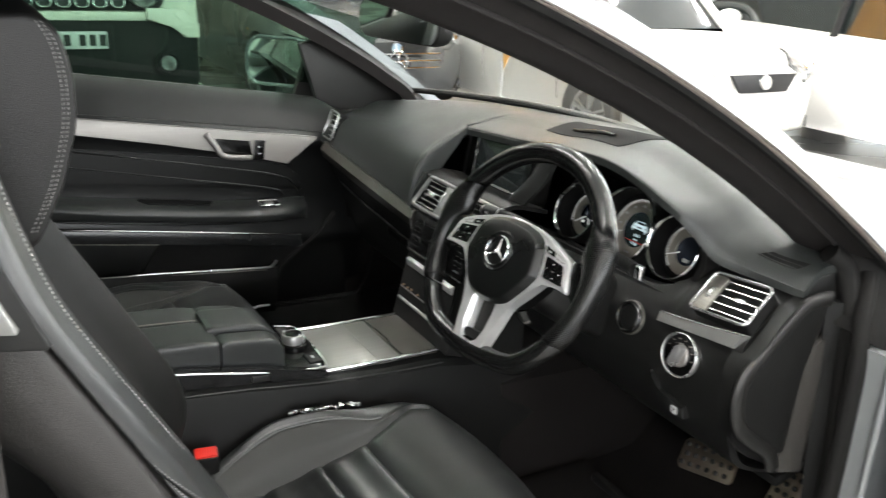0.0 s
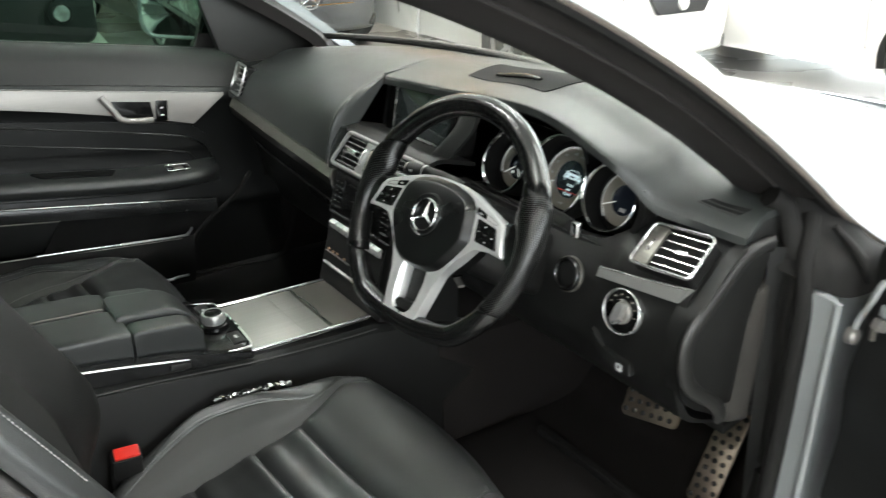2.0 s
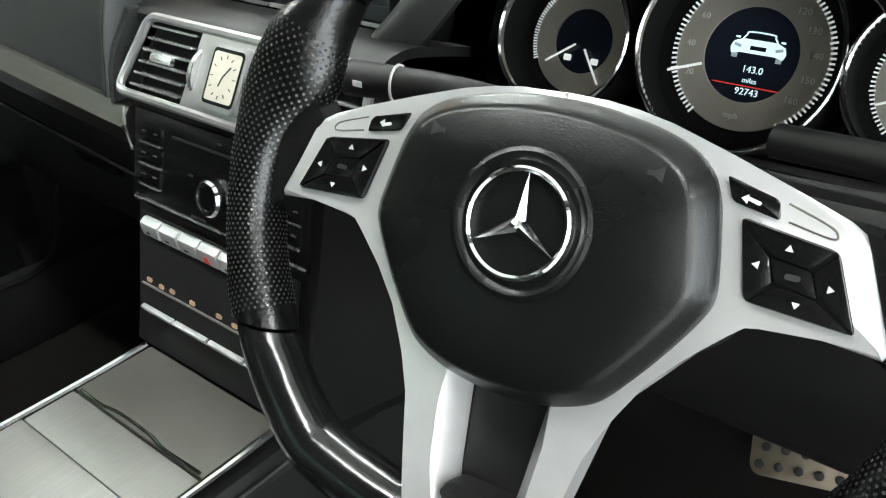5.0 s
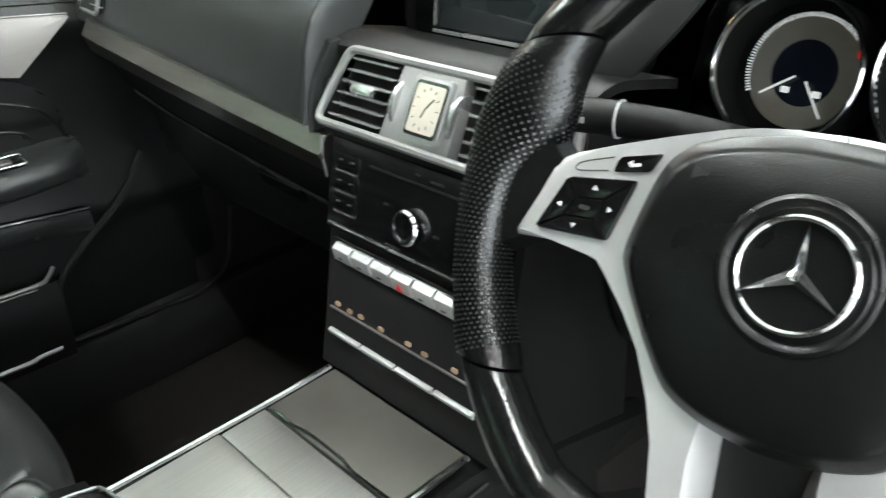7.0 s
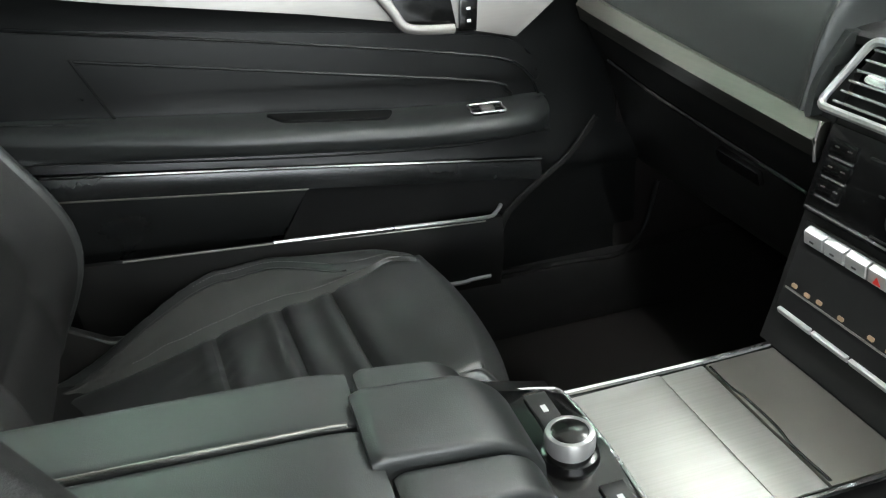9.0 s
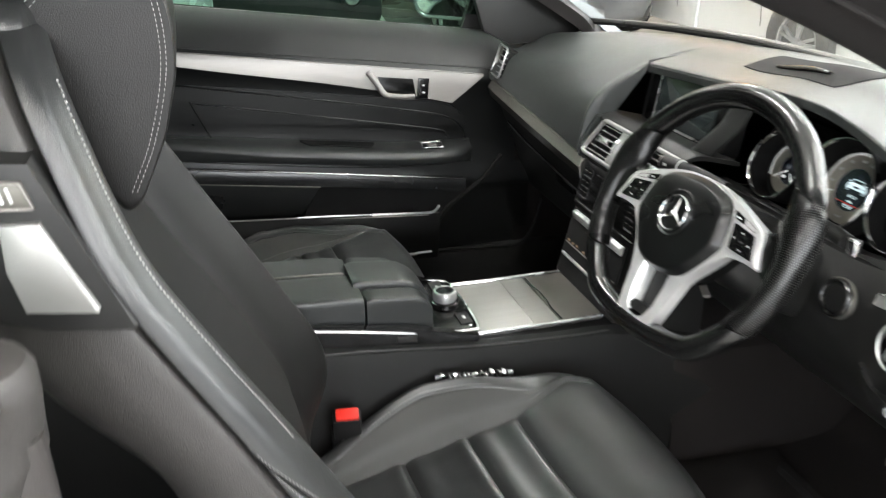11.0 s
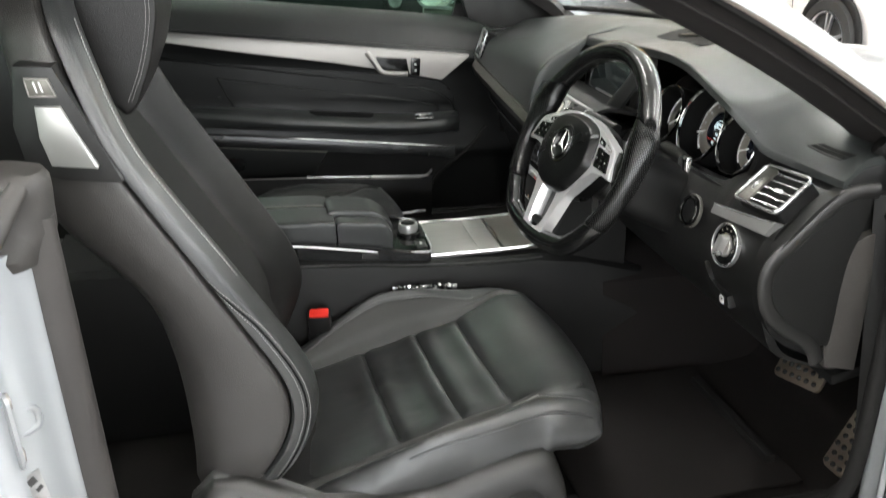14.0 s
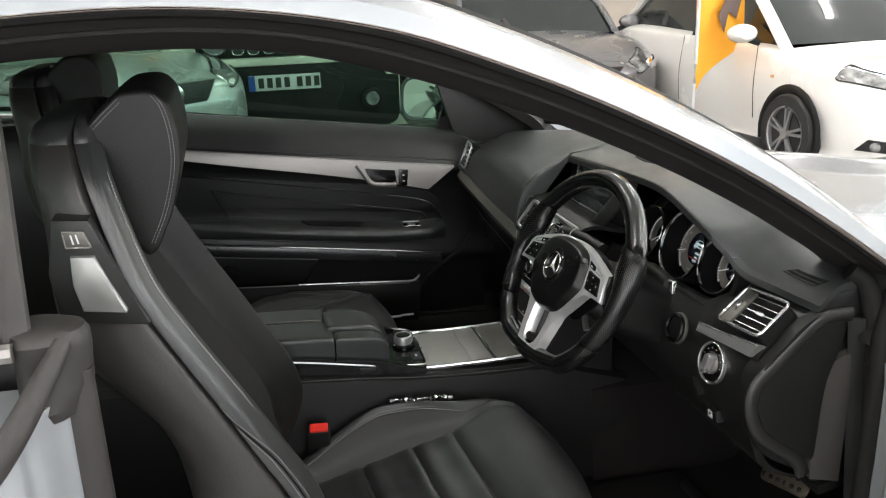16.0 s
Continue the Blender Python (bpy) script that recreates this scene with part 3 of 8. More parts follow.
part("striker_loop", tube([SK @ V(*p) for p in ((-0.004, 0.014, 0.0), (-0.006, 0.014, 0.022), (-0.008, 0.010, 0.032), (-0.009, -0.004, 0.033), (-0.008, -0.013, 0.024), (-0.006, -0.014, 0.0))], 0.0045, 10, 30), jamb_shade_paint, striker, "pale striker loop")
sticker_grey = mat("sticker_grey", (0.22, 0.22, 0.22), 0.35, scale=60, second=(0.12, 0.12, 0.12))
rs = random.Random(5)
for z, h in ((0.675, 0.12), (0.560, 0.09)):
    lab = part("sticker", box(0.001, 0.024, h, (0, 0, 0)), sticker_grey, coupe, "creased grey information sticker")
    lab.matrix_basis = pose(-0.7805, -0.887, z, 6, 0, -52)
    for k in range(9):
        dark = part("sticker_line", box(0.0006, rs.uniform(0.006, 0.016), h * rs.uniform(0.03, 0.08)), plate_ink if k % 3 else silver_soft, lab)
        dark.matrix_basis = pose(0.0009 + 0.0002 * (k % 2), rs.uniform(-0.005, 0.005), -h * 0.42 + h * 0.105 * k, rs.uniform(-35, 35))
for y in (-0.69, ):
    part("rear_quarter_trim", loft([[V(-0.80, -0.77, z), V(-0.79, -0.72, z), V(-1.45, -0.68, z), V(-1.45, -0.76, z)] for z in (0.25, 0.5, 0.8, 1.03)]), dash_dark, coupe, "dark rear side trim")
part("pillar_strip", tube([p + V(0.0, -0.006, 0.004) for p in outer(-1)], 0.0085, 8, 80), bronze, coupe, "bronze-silver pillar moulding")
part("roof_seam", tube([p + V(0, 0.0, 0.002) for p in outer(-1, 0.0245, 0.024)], 0.0035, 6, 80), rubber, coupe, "dark roof seam")
part("pillar_strip", tube([p + V(0.0, 0.006, 0.004) for p in outer(1)], 0.0065, 8, 80), bronze, coupe)
# wing and bonnet: one crown height for both
def crown(x, y):
    return 0.937 - 0.15 * max(0.0, (x - 0.5) / 1.2) ** 1.5 - 0.10 * max(0.0, (x - 1.6) / 0.5) ** 2 - 0.075 * (abs(y) / 0.8) ** 2.2


hood = []
for x, w in ((0.62, 0.77), (0.95, 0.785), (1.35, 0.79), (1.75, 0.76), (2.0, 0.70), (2.12, 0.62)):
    row = []
    for a in (-1, -0.75, -0.45, -0.2, 0, 0.2, 0.45, 0.75, 1):
        xx = x - 0.20 * a * a * max(0.0, (1.6 - x))
        row.append(V(xx, a * w, crown(xx, a * w) + 0.006 * (abs(a) == 0.45)))
    hood.append(row)
part("bonnet", sheet(hood, 30, 40, 0.015), body_paint, coupe, "silver-white bonnet")
part("cowl", sheet([[V(0.45 - 0.14 * (s * s), s * 0.66, 0.945 - 0.03 * s * s) for s in (-1, -0.5, 0, 0.5, 1)], [V(0.66 - 0.20 * s * s, s * 0.72, 0.915 - 0.05 * s * s) for s in (-1, -0.5, 0, 0.5, 1)]], 6, 16, 0.03), black_plastic, coupe, "black scuttle panel")
for k in range(14):
    part("scuttle_slat", box(0.05, 0.012, 0.004, (0.50 - 0.06 * abs(k - 6.5) / 6.5, -0.55 + 1.1 * k / 13, 0.942 - 0.012 * (abs(k - 6.5) / 6.5) ** 2), 0.001), rubber, coupe)
for sgn in (-1, 1):
    rows = []
    for y, drop in ((0.765, 0.0), (0.80, 0.004), (0.845, 0.022), (0.885, 0.075), (0.905, 0.20), (0.905, 0.45), (0.86, 0.68)):
        rows.append([V(x, sgn * (y - 0.10 * max(0, (x - 1.5) / 0.6) ** 2), crown(x, 0.775) - drop * (0.95 if drop > 0.3 else 1)) for x in (0.60, 0.8, 1.2, 1.6, 2.0)])
    part("wing", sheet(rows, 24, 24, 0.012, (0, -sgn, 0)), body_paint, coupe, "front wing")
part("wing_corner", loft([[V(x, -0.70 - 0.02 * f, crown(0.55, 0.70) - 0.004 - 0.01 * f), V(x, -0.76 - 0.015 * f, crown(0.55, 0.76) - 0.006 - 0.01 * f), V(x, -0.78 - 0.03 * f, crown(0.55, 0.76) - 0.02 - 0.012 * f), V(x, -0.70 - 0.02 * f, 0.80)] for x, f in ((0.46, -0.4), (0.50, 0.0), (0.55, 0.4), (0.605, 0.8))]), body_paint, coupe, "painted corner at the pillar foot")
for x, y, z in ((0.60, -0.79, 0.832), (0.625, -0.825, 0.842)):
    part("hinge_tab", box(0.035, 0.022, 0.018, (x, y, z), 0.005, turn=(0, 15, 30)), jamb_shade_paint, coupe)

# footwells
for sgn in (-1, 1):
    part("kick_panel", sheet([[V(x, sgn * 0.715, z) for z in (0.24, 0.45, 0.65, 0.83)] for x in (0.20 if sgn > 0 else 0.42, 0.5, 0.70, 0.90)], 8, 8, 0.02, (0, sgn, 0)), carpet, coupe, "dark footwell side")
part("bulkhead", box(0.03, 1.44, 0.60, (0.87, 0, 0.52)), carpet, coupe, "dark footwell bulkhead")
part("tunnel", loft([[V(x, y * w, z) for y, z in ((-1, 0.25), (-0.85, 0.48), (-0.4, 0.53), (0.4, 0.53), (0.85, 0.48), (1, 0.25))] for x, w in ((0.20, 0.15), (0.5, 0.17), (0.86, 0.20))]), carpet, coupe, "dark carpeted tunnel side")
part("under_dash", box(0.50, 1.40, 0.02, (0.60, 0, 0.60), 0.005, turn=(0, -12, 0)), dash_dark, coupe)
part("driver_mat", box(0.42, 0.42, 0.006, (0.20, -0.40, 0.265), 0.002), carpet, coupe, "dark carpet mat")
part("heel_panel", box(0.02, 0.30, 0.02, (0.38, -0.40, 0.275), 0.005), rubber, coupe)

# ---- open driver's door ----
ddoor = thing("driver_door", "driver's door standing wide open", "car door", (0.575, -0.835, 0), 0)
ddoor.matrix_basis = pose(0.575, -0.835, 0, 0, 0, 68)
# local: the door reaches towards -x from its hinge, its inner face towards +y
dr = []
for x in (-1.25, -0.9, -0.5, -0.2, -0.05, 0.0):
    e = 0.015 if x > -0.1 else 0
    dr.append([V(x, 0.0, 0.965 - 0.10 * (x + 1.25) / 1.25 + e), V(x, 0.055, 0.955 - 0.10 * (x + 1.25) / 1.25 + e), V(x, 0.075, 0.86), V(x, 0.07, 0.75), V(x, 0.085, 0.66), V(x, 0.075, 0.55), V(x, 0.08, 0.40), V(x, 0.04, 0.30), V(x, 0.0, 0.27)])
part("inner_panel", sheet(dr, 24, 40, 0.03, (0, -1, 0)), dash_dark, ddoor, "black inner door panel")
part("outer_skin", sheet([[V(x, -0.05, 0.93 - 0.05 * (x + 1.25)), V(x, -0.085, 0.75), V(x, -0.085, 0.5), V(x, -0.05, 0.26)] for x in (-1.25, -0.6, 0.0)], 12, 16, 0.02, (0, 1, 0)), body_paint, ddoor, "silver-white outer skin")
part("edge", box(0.02, 0.10, 0.60, (0.0, 0.0, 0.57), 0.008), jamb_shade_paint, ddoor)
DOOR_IN = basis((0, 0, 0), (1, 0, 0), (0, 1, 0)) @ Matrix.Diagonal((1, -1, 1, 1))
corner = [(-0.068, 0.860), (-0.088, 0.900), (-0.110, 0.937), (-0.141, 0.975), (-0.171, 1.002), (-0.22, 1.032), (-0.27, 1.050)]
mc = part("mirror_corner", prism(corner + [(-0.40, 0.96), (-0.42, 0.92), (-0.25, 0.865)], 0.035, 0.066, DOOR_IN, 0.004), gloss_black, ddoor, "black mirror corner")
part("corner_rim", tube([(x, 0.066, z + 0.001) for x, z in corner], 0.0045, 8, 40), dash_grey, mc, "grey rim of the mirror corner")
part("panel_rib", tube([(-0.066, 0.070, 0.872), (-0.083, 0.076, 0.852), (-0.103, 0.080, 0.834), (-0.128, 0.081, 0.825), (-0.178, 0.081, 0.826), (-0.226, 0.081, 0.833), (-0.40, 0.081, 0.850)], 0.0055, 8, 40), dash_grey, ddoor, "soft crease along the panel")
part("trim_strip", prism([(-0.168, 0.718), (-0.262, 0.727), (-0.55, 0.748), (-0.55, 0.55), (-0.27, 0.55), (-0.205, 0.66), (-0.172, 0.705)][::-1], 0.074, 0.090, DOOR_IN, 0.003), trim_dark, ddoor, "brushed metal trim")
part("trim_edge", tube([(-0.168, 0.0905, 0.7185), (-0.262, 0.0905, 0.7275), (-0.55, 0.0905, 0.7485)], 0.0018, 6, 20), silver_soft, ddoor)

# ---- dashboard ----
dashboard = thing("dashboard", "black soft-touch car dashboard with a hooded instrument binnacle", "dashboard")
DASH = (  # y, glass x, glass z, crown z, lip x, lip z
    (0.715, 0.35, 0.945, 0.945, 0.165, 0.87), (0.45, 0.43, 0.98, 0.985, 0.122, 0.838), (0.27, 0.465, 0.995, 0.998, 0.148, 0.873), (0.185, 0.475, 0.998, 1.0, 0.172, 0.893), (0.163, 0.478, 0.999, 1.001, 0.176, 0.896), (0.152, 0.48, 1.0, 1.003, 0.246, 0.972), (0.142, 0.481, 1.0, 1.003, 0.25, 0.974),
    (-0.08, 0.51, 1.01, 1.016, 0.250, 0.990), (-0.24, 0.49, 1.01, 1.035, 0.205, 1.02), (-0.40, 0.46, 1.0, 1.04, 0.20, 1.025), (-0.53, 0.42, 0.985, 1.01, 0.205, 0.99), (-0.57, 0.405, 0.975, 0.995, 0.226, 0.957),
    (-0.60, 0.395, 0.962, 0.966, 0.245, 0.926), (-0.65, 0.385, 0.95, 0.948, 0.272, 0.913), (-0.722, 0.365, 0.937, 0.935, 0.298, 0.903))
grid = []
for y, gx, gz, cz, lx, lz in DASH:
    if y > 0.16:
        zt = 0.803 + 0.047 * (y - 0.13) / 0.535
        grid.append([V(gx + 0.03, y, gz - 0.004), V(gx * 0.68 + 0.135 * 0.32, y, cz), V(gx * 0.32 + 0.135 * 0.68, y, cz - 0.030), V(0.150, y, cz * 0.55 + zt * 0.45), V(0.119, y, zt + 0.001)])
    else:
        grid.append([V(gx + 0.03, y, gz - 0.004), V(gx * 0.62 + lx * 0.38, y, cz), V(gx * 0.3 + lx * 0.7, y, cz - 0.012), V(lx + 0.010, y, lz * 0.6 + cz * 0.4 - 0.004), V(lx, y, lz)])
top_pad = part("top_pad", sheet(grid, 150, 36, 0.012), dash_soft, dashboard, "grey-black grained top pad")
fascia = []
for y, k in ((0.715, 1.0), (0.58, 0.75), (0.45, 0.5), (0.30, 0.25), (0.125, 0.0)):
    fascia.append([V(0.135 + 0.02 * k, y, 0.850 + 0.01 * k), V(0.118 + 0.01 * k, y, 0.79 + 0.03 * k), V(0.125 + 0.02 * k, y, 0.755 + 0.03 * k), V(0.165 + 0.02 * k, y, 0.70), V(0.20 + 0.02 * k, y, 0.60), V(0.27, y, 0.52), V(0.45, y, 0.46)])
part("glovebox_panel", sheet(fascia, 24, 36, 0.012, (1, 0, 0)), console_black, dashboard, "black glovebox panel")
part("glovebox_lip", tube([(0.145, 0.64, 0.745), (0.138, 0.5, 0.733), (0.132, 0.3, 0.722), (0.132, 0.16, 0.712)], 0.003, 6, 30), gloss_black, dashboard)
part("glovebox_handle", box(0.012, 0.09, 0.022, (0.178, 0.34, 0.672), 0.005, turn=(3, -20, 0)), gloss_black, dashboard)
part("trim_strip", loft([[V(0.113, y, zt), V(0.101, y, zt * 0.55 + zb * 0.45), V(0.108, y, zb), V(0.13, y, zb), V(0.13, y, zt)] for y, zt, zb in ((0.665, 0.850, 0.808), (0.62, 0.843, 0.803), (0.45, 0.828, 0.788), (0.3, 0.816, 0.777), (0.1305, 0.803, 0.767))]), trim_black, dashboard, "brushed dark metal trim strip")
part("trim_edge", tube([(0.107, 0.1295, 0.806), (0.104, 0.129, 0.786), (0.106, 0.129, 0.764)], 0.0016, 6, 8), silver_soft, dashboard, "thin bright edge")
low = [[V(ax, y, az), V(bx, y, bz), V(cx, y, cz), V(0.203, y, 0.73), V(0.213, y, 0.67), V(0.245, y, 0.615), V(0.34, y, 0.575)] for y, ax, az, bx, bz, cx, cz in (
    (-0.13, 0.24, 0.836, 0.222, 0.81, 0.208, 0.785), (-0.46, 0.24, 0.836, 0.222, 0.81, 0.208, 0.785), (-0.54, 0.248, 0.862, 0.222, 0.822, 0.206, 0.785), (-0.575, 0.285, 0.898, 0.224, 0.842, 0.205, 0.79),
    (-0.60, 0.288, 0.902, 0.222, 0.842, 0.205, 0.80), (-0.65, 0.298, 0.902, 0.230, 0.845, 0.206, 0.805), (-0.705, 0.312, 0.895, 0.238, 0.848, 0.208, 0.81))]
part("lower_panel", sheet(low, 30, 40, 0.015, (1, 0, 0)), dash_dark, dashboard, "black lower driver's panel")
part("binnacle_floor", sheet([[V(0.234, y, 0.834), V(0.30, y, 0.822), V(0.34, y, 0.83)] for y in (-0.14, -0.385, -0.56)], 10, 6, 0.01), dash_dark, dashboard)
part("binnacle_cheek", sheet([[V(0.236, -0.574, 0.945), V(0.252, -0.566, 0.90), V(0.252, -0.55, 0.862)], [V(0.33, -0.575, 0.96), V(0.33, -0.57, 0.90), V(0.33, -0.56, 0.85)]], 8, 8, 0.012, (0, -1, 0)), dash_dark, dashboard)
CAP = [(0.205, 0.812), (0.243, 0.838), (0.275, 0.866), (0.305, 0.888), (0.372, 0.898), (0.372, 0.60), (0.31, 0.60), (0.279, 0.622), (0.244, 0.640), (0.216, 0.667), (0.200, 0.702), (0.192, 0.743), (0.193, 0.785)]
COVER = [(0.193, 0.787), (0.203, 0.812), (0.255, 0.869), (0.278, 0.886), (0.30, 0.895), (0.352, 0.894), (0.332, 0.818), (0.319, 0.782), (0.314, 0.724), (0.313, 0.632), (0.28, 0.649), (0.246, 0.679), (0.209, 0.718), (0.197, 0.75)]
ENDS = basis((0, 0, 0), (1, 0, 0), (0, -1, 0))
part("end_cap", prism(round_poly(CAP, 0.02, 3), 0.690, 0.714, ENDS, 0.008, seg=3), dash_dark, dashboard, "black dashboard end")
part("end_cover", prism(round_poly(COVER, 0.02, 3), 0.710, 0.732, ENDS, 0.004, seg=2), dash_dark, dashboard, "black fuse box cover")
rim = [(0.352, 0.886), (0.322, 0.887), (0.298, 0.882), (0.268, 0.858), (0.228, 0.820), (0.196, 0.786), (0.191, 0.748), (0.206, 0.706), (0.236, 0.678), (0.268, 0.655), (0.288, 0.634), (0.297, 0.612)]
part("cover_rim", tube([(x, -0.728, z) for x, z in rim], 0.0125, 12, 90, flat=0.55, up=(0, 1, 0)), end_grey, dashboard, "rounded rim of the fuse box cover")
part("pad_end", prism([(0.304, 0.905), (0.335, 0.921), (0.40, 0.928), (0.43, 0.91), (0.43, 0.86), (0.31, 0.86)], 0.695, 0.721, ENDS, 0.004), dash_dark, dashboard)
part("side_panel", prism([(0.345, 0.815), (0.371, 0.822), (0.370, 0.583), (0.314, 0.598), (0.308, 0.63), (0.30, 0.72), (0.305, 0.775), (0.325, 0.805)], 0.70, 0.7285, ENDS, 0.003), side_grey, dashboard, "brownish-grey side panel")

part("vent_surround", sheet([[V(0.1535, y, 0.8785), V(0.162, y, 0.8835), V(0.185, y, 0.886), V(0.215, y, 0.880), V(0.262, y, 0.868)] for y in (0.178, 0.10, 0.0, -0.10, -0.152)], 24, 16, 0.008), console_black, dashboard, "grained ledge over the centre vents")
part("vent_cheek", sheet([[V(0.150, 0.168, 0.884), V(0.124, 0.166, 0.84), V(0.112, 0.160, 0.800)], [V(0.146, 0.150, 0.882), V(0.120, 0.152, 0.84), V(0.108, 0.145, 0.806)]], 6, 10, 0.02, (1, 0, 0)), dash_soft, dashboard)

# display screen in its hood
SCR = basis((0.262, 0.025, 0.922), (0, -1, 0), (-0.985, 0, 0.17))
part("screen_surround", prism(rounded(0.285, 0.125, 0.02), -0.03, 0.0, SCR, 0.004), dash_dark, dashboard)
part("screen_bezel", prism(rounded(0.235, 0.113, 0.008), 0.001, 0.008, SCR, 0.003), gloss_black, dashboard)
part("display_screen", prism(rounded(0.185, 0.092, 0.004), 0.0085, 0.0105, SCR @ Matrix.Translation((0.012, 0.003, 0)), 0.001), dark_glass, dashboard, "dark switched-off display screen")
part("screen_edge", prism(rounded(0.20, 0.0035, 0.0015), 0.0085, 0.0115, SCR @ Matrix.Translation((0.012, -0.0475, 0))), silver, dashboard, "thin silver screen edge")
part("screen_post", prism(rounded(0.003, 0.092, 0.001), 0.0085, 0.011, SCR @ Matrix.Translation((-0.086, 0.003, 0))), silver, dashboard)
# speaker and defroster grilles on the pad
bpy.context.view_layer.update()


def on_pad(name, quad, lift, material, label="", n=7):
    """A thin piece that follows the top pad, between four plan corners."""
    a, b, c, d = [Vector(q) for q in quad]
    rows = []
    for i in range(n):
        row = []
        for j in range(n):
            u, v = i / (n - 1), j / (n - 1)
            p = a * (1 - u) * (1 - v) + b * u * (1 - v) + c * u * v + d * (1 - u) * v
            ok, at, nrm, idx = top_pad.ray_cast(V(p.x, p.y, 1.5), V(0, 0, -1))
            row.append(at + nrm * lift)
        rows.append(row)
    return part(name, sheet(rows, 12, 12, 0.002), material, dashboard, label)


on_pad("speaker_cover", ((0.335, -0.03), (0.425, -0.02), (0.40, -0.35), (0.285, -0.31)), 0.0012, slot_black, "dark speaker cover")
fin = [top_pad.ray_cast(V(0.352 - 0.10 * (y + 0.10) ** 2 * 6 + 0.07 * (y + 0.10), y, 1.5), V(0, 0, -1))[1] + V(0, 0, 0.003) for y in np.linspace(-0.10, -0.25, 8)]
part("speaker_fin", tube(fin, 0.007, 10, 24, flat=0.75, taper=lambda q: 0.55 + 0.45 * math.sin(3.14 * q)), gloss_black, dashboard, "raised black fin on the speaker cover")
DEF = ((0.2935, -0.640), (0.310, -0.650), (0.3265, -0.703), (0.311, -0.694))
on_pad("defroster_slot", DEF, 0.0009, slot_black, "black defroster grille")
q0, q1, q2, q3 = [Vector(q) for q in DEF]
on_pad("defroster_slat", (q0.lerp(q1, 0.40), q0.lerp(q1, 0.52), q3.lerp(q2, 0.52), q3.lerp(q2, 0.40)), 0.0016, dash_dark, n=5)
on_pad("defroster_rim", (q0.lerp(q1, -0.12), q0, q3, q3.lerp(q2, -0.12)), 0.0016, dash_grey, n=5)

# ---- instrument cluster ----
dial_face = mat("dial_face", (0.30, 0.275, 0.24), 0.42, metal=0.3, scale=30, second=(0.26, 0.24, 0.21))
tick_white = mat("tick_white", (0.88, 0.88, 0.86), 0.5, emit=0.10)
screen_dark = mat("screen_dark", (0.012, 0.016, 0.028), 0.15, rough_var=0.03)
lit_white = mat("lit_white", (0.55, 0.68, 0.72), 0.5, emit=0.25)
lit_dim = mat("lit_dim", (0.26, 0.34, 0.37), 0.5, emit=0.12)
lit_red = mat("lit_red", (0.6, 0.03, 0.02), 0.5, emit=0.12)
cluster = thing("instrument_cluster", "instrument cluster with three chrome-ringed dials", "instrument cluster")
CL = basis((0.288, -0.37, 0.893), (0, -1, 0), (-0.93, 0, 0.36))
part("backing", prism(rounded(0.43, 0.165, 0.05), -0.042, -0.0225, CL @ Matrix.Translation((-0.012, -0.012, 0)), 0.004), gloss_black, cluster)


def dial(u, v, r, hole, ticks, a0, a1, needle):
    """A round gauge: chrome ring, grey annulus with ticks, dark middle and needles."""
    top = CL @ Matrix.Translation((u, v, 0))
    m = CL @ Matrix.Translation((u, v, -0.022))
    ring = part("dial", disc_ring(r - 0.0032, r, 0.006, 56, m=top @ Matrix.Translation((0, 0, 0.018)), bev=0.4), chrome, cluster, "chrome dial ring")
    part("tube_wall", disc_ring(r - 0.0022, r - 0.0002, 0.041, 56, m=m, bev=0.05), slot_black, ring)
    part("face", disc_ring(r * hole, r * 0.76, 0.006, 56, m=m, bev=0.05), dial_face, ring)
    part("well", disc_ring(0, r * 0.985, 0.003, 56, m=m), slot_black, ring)
    part("centre", disc_ring(0, r * hole, 0.004, 48, m=m, bev=0.05), screen_dark, ring)
    bm = bmesh.new()
    for k in range(ticks):
        a = radians(a0 + (a1 - a0) * k / (ticks - 1))
        long = 0.055 if k % 10 else 0.075
        mm = m @ pose(r * 0.775 * math.cos(a), r * 0.775 * math.sin(a), 0.0065, 0, 0, math.degrees(a))
        bmesh.ops.create_cube(bm, size=1, matrix=mm @ Matrix.Diagonal((r * long, r * 0.020, 0.0008, 1)))
    tagged(part("tick_scale", bm, tick_white, ring, "fine white ticks"), kind="stuff")
    for a, p, ln in needle:
        mm = m @ pose(0, 0, 0.0085, 0, 0, a)
        part("needle", box(r * ln, r * 0.026, 0.0012, (0, 0, 0)), tick_white, ring).matrix_basis = mm @ Matrix.Translation((r * p, 0, 0))
    return ring, m


ring, m = dial(-0.135, -0.011, 0.0555, 0.45, 56, 206, 44, ((215, 0.36, 0.52), (-55, 0.40, 0.54)))
part("warning_mark", box(0.0055, 0.0055, 0.001, (0, 0, 0), 0.0004), lit_red, ring, "red warning mark").matrix_basis = m @ pose(0.0375, 0.019, 0.0066)
for u in (-0.011, 0.013):
    part("gauge_symbol", box(0.0062, 0.0048, 0.0008, (0, 0, 0), 0.001), tick_white, ring).matrix_basis = m @ pose(u, -0.014, 0.005)
ring, m = dial(-0.005, 0.0, 0.070, 0.47, 81, 235, -55, ((200, 0.66, 0.36),))
for k, t in enumerate(("20", "40", "60", "80", "100", "110", "120", "130", "140", "150", "160")):
    a = radians((205, 178, 150, 122, 94, 71, 50, 30, 8, -14, -36)[k])
    words("speed_number", t, 0.0065, m @ pose(0.0435 * math.cos(a), 0.0435 * math.sin(a), 0.007), white_print, ring, 0.0003)
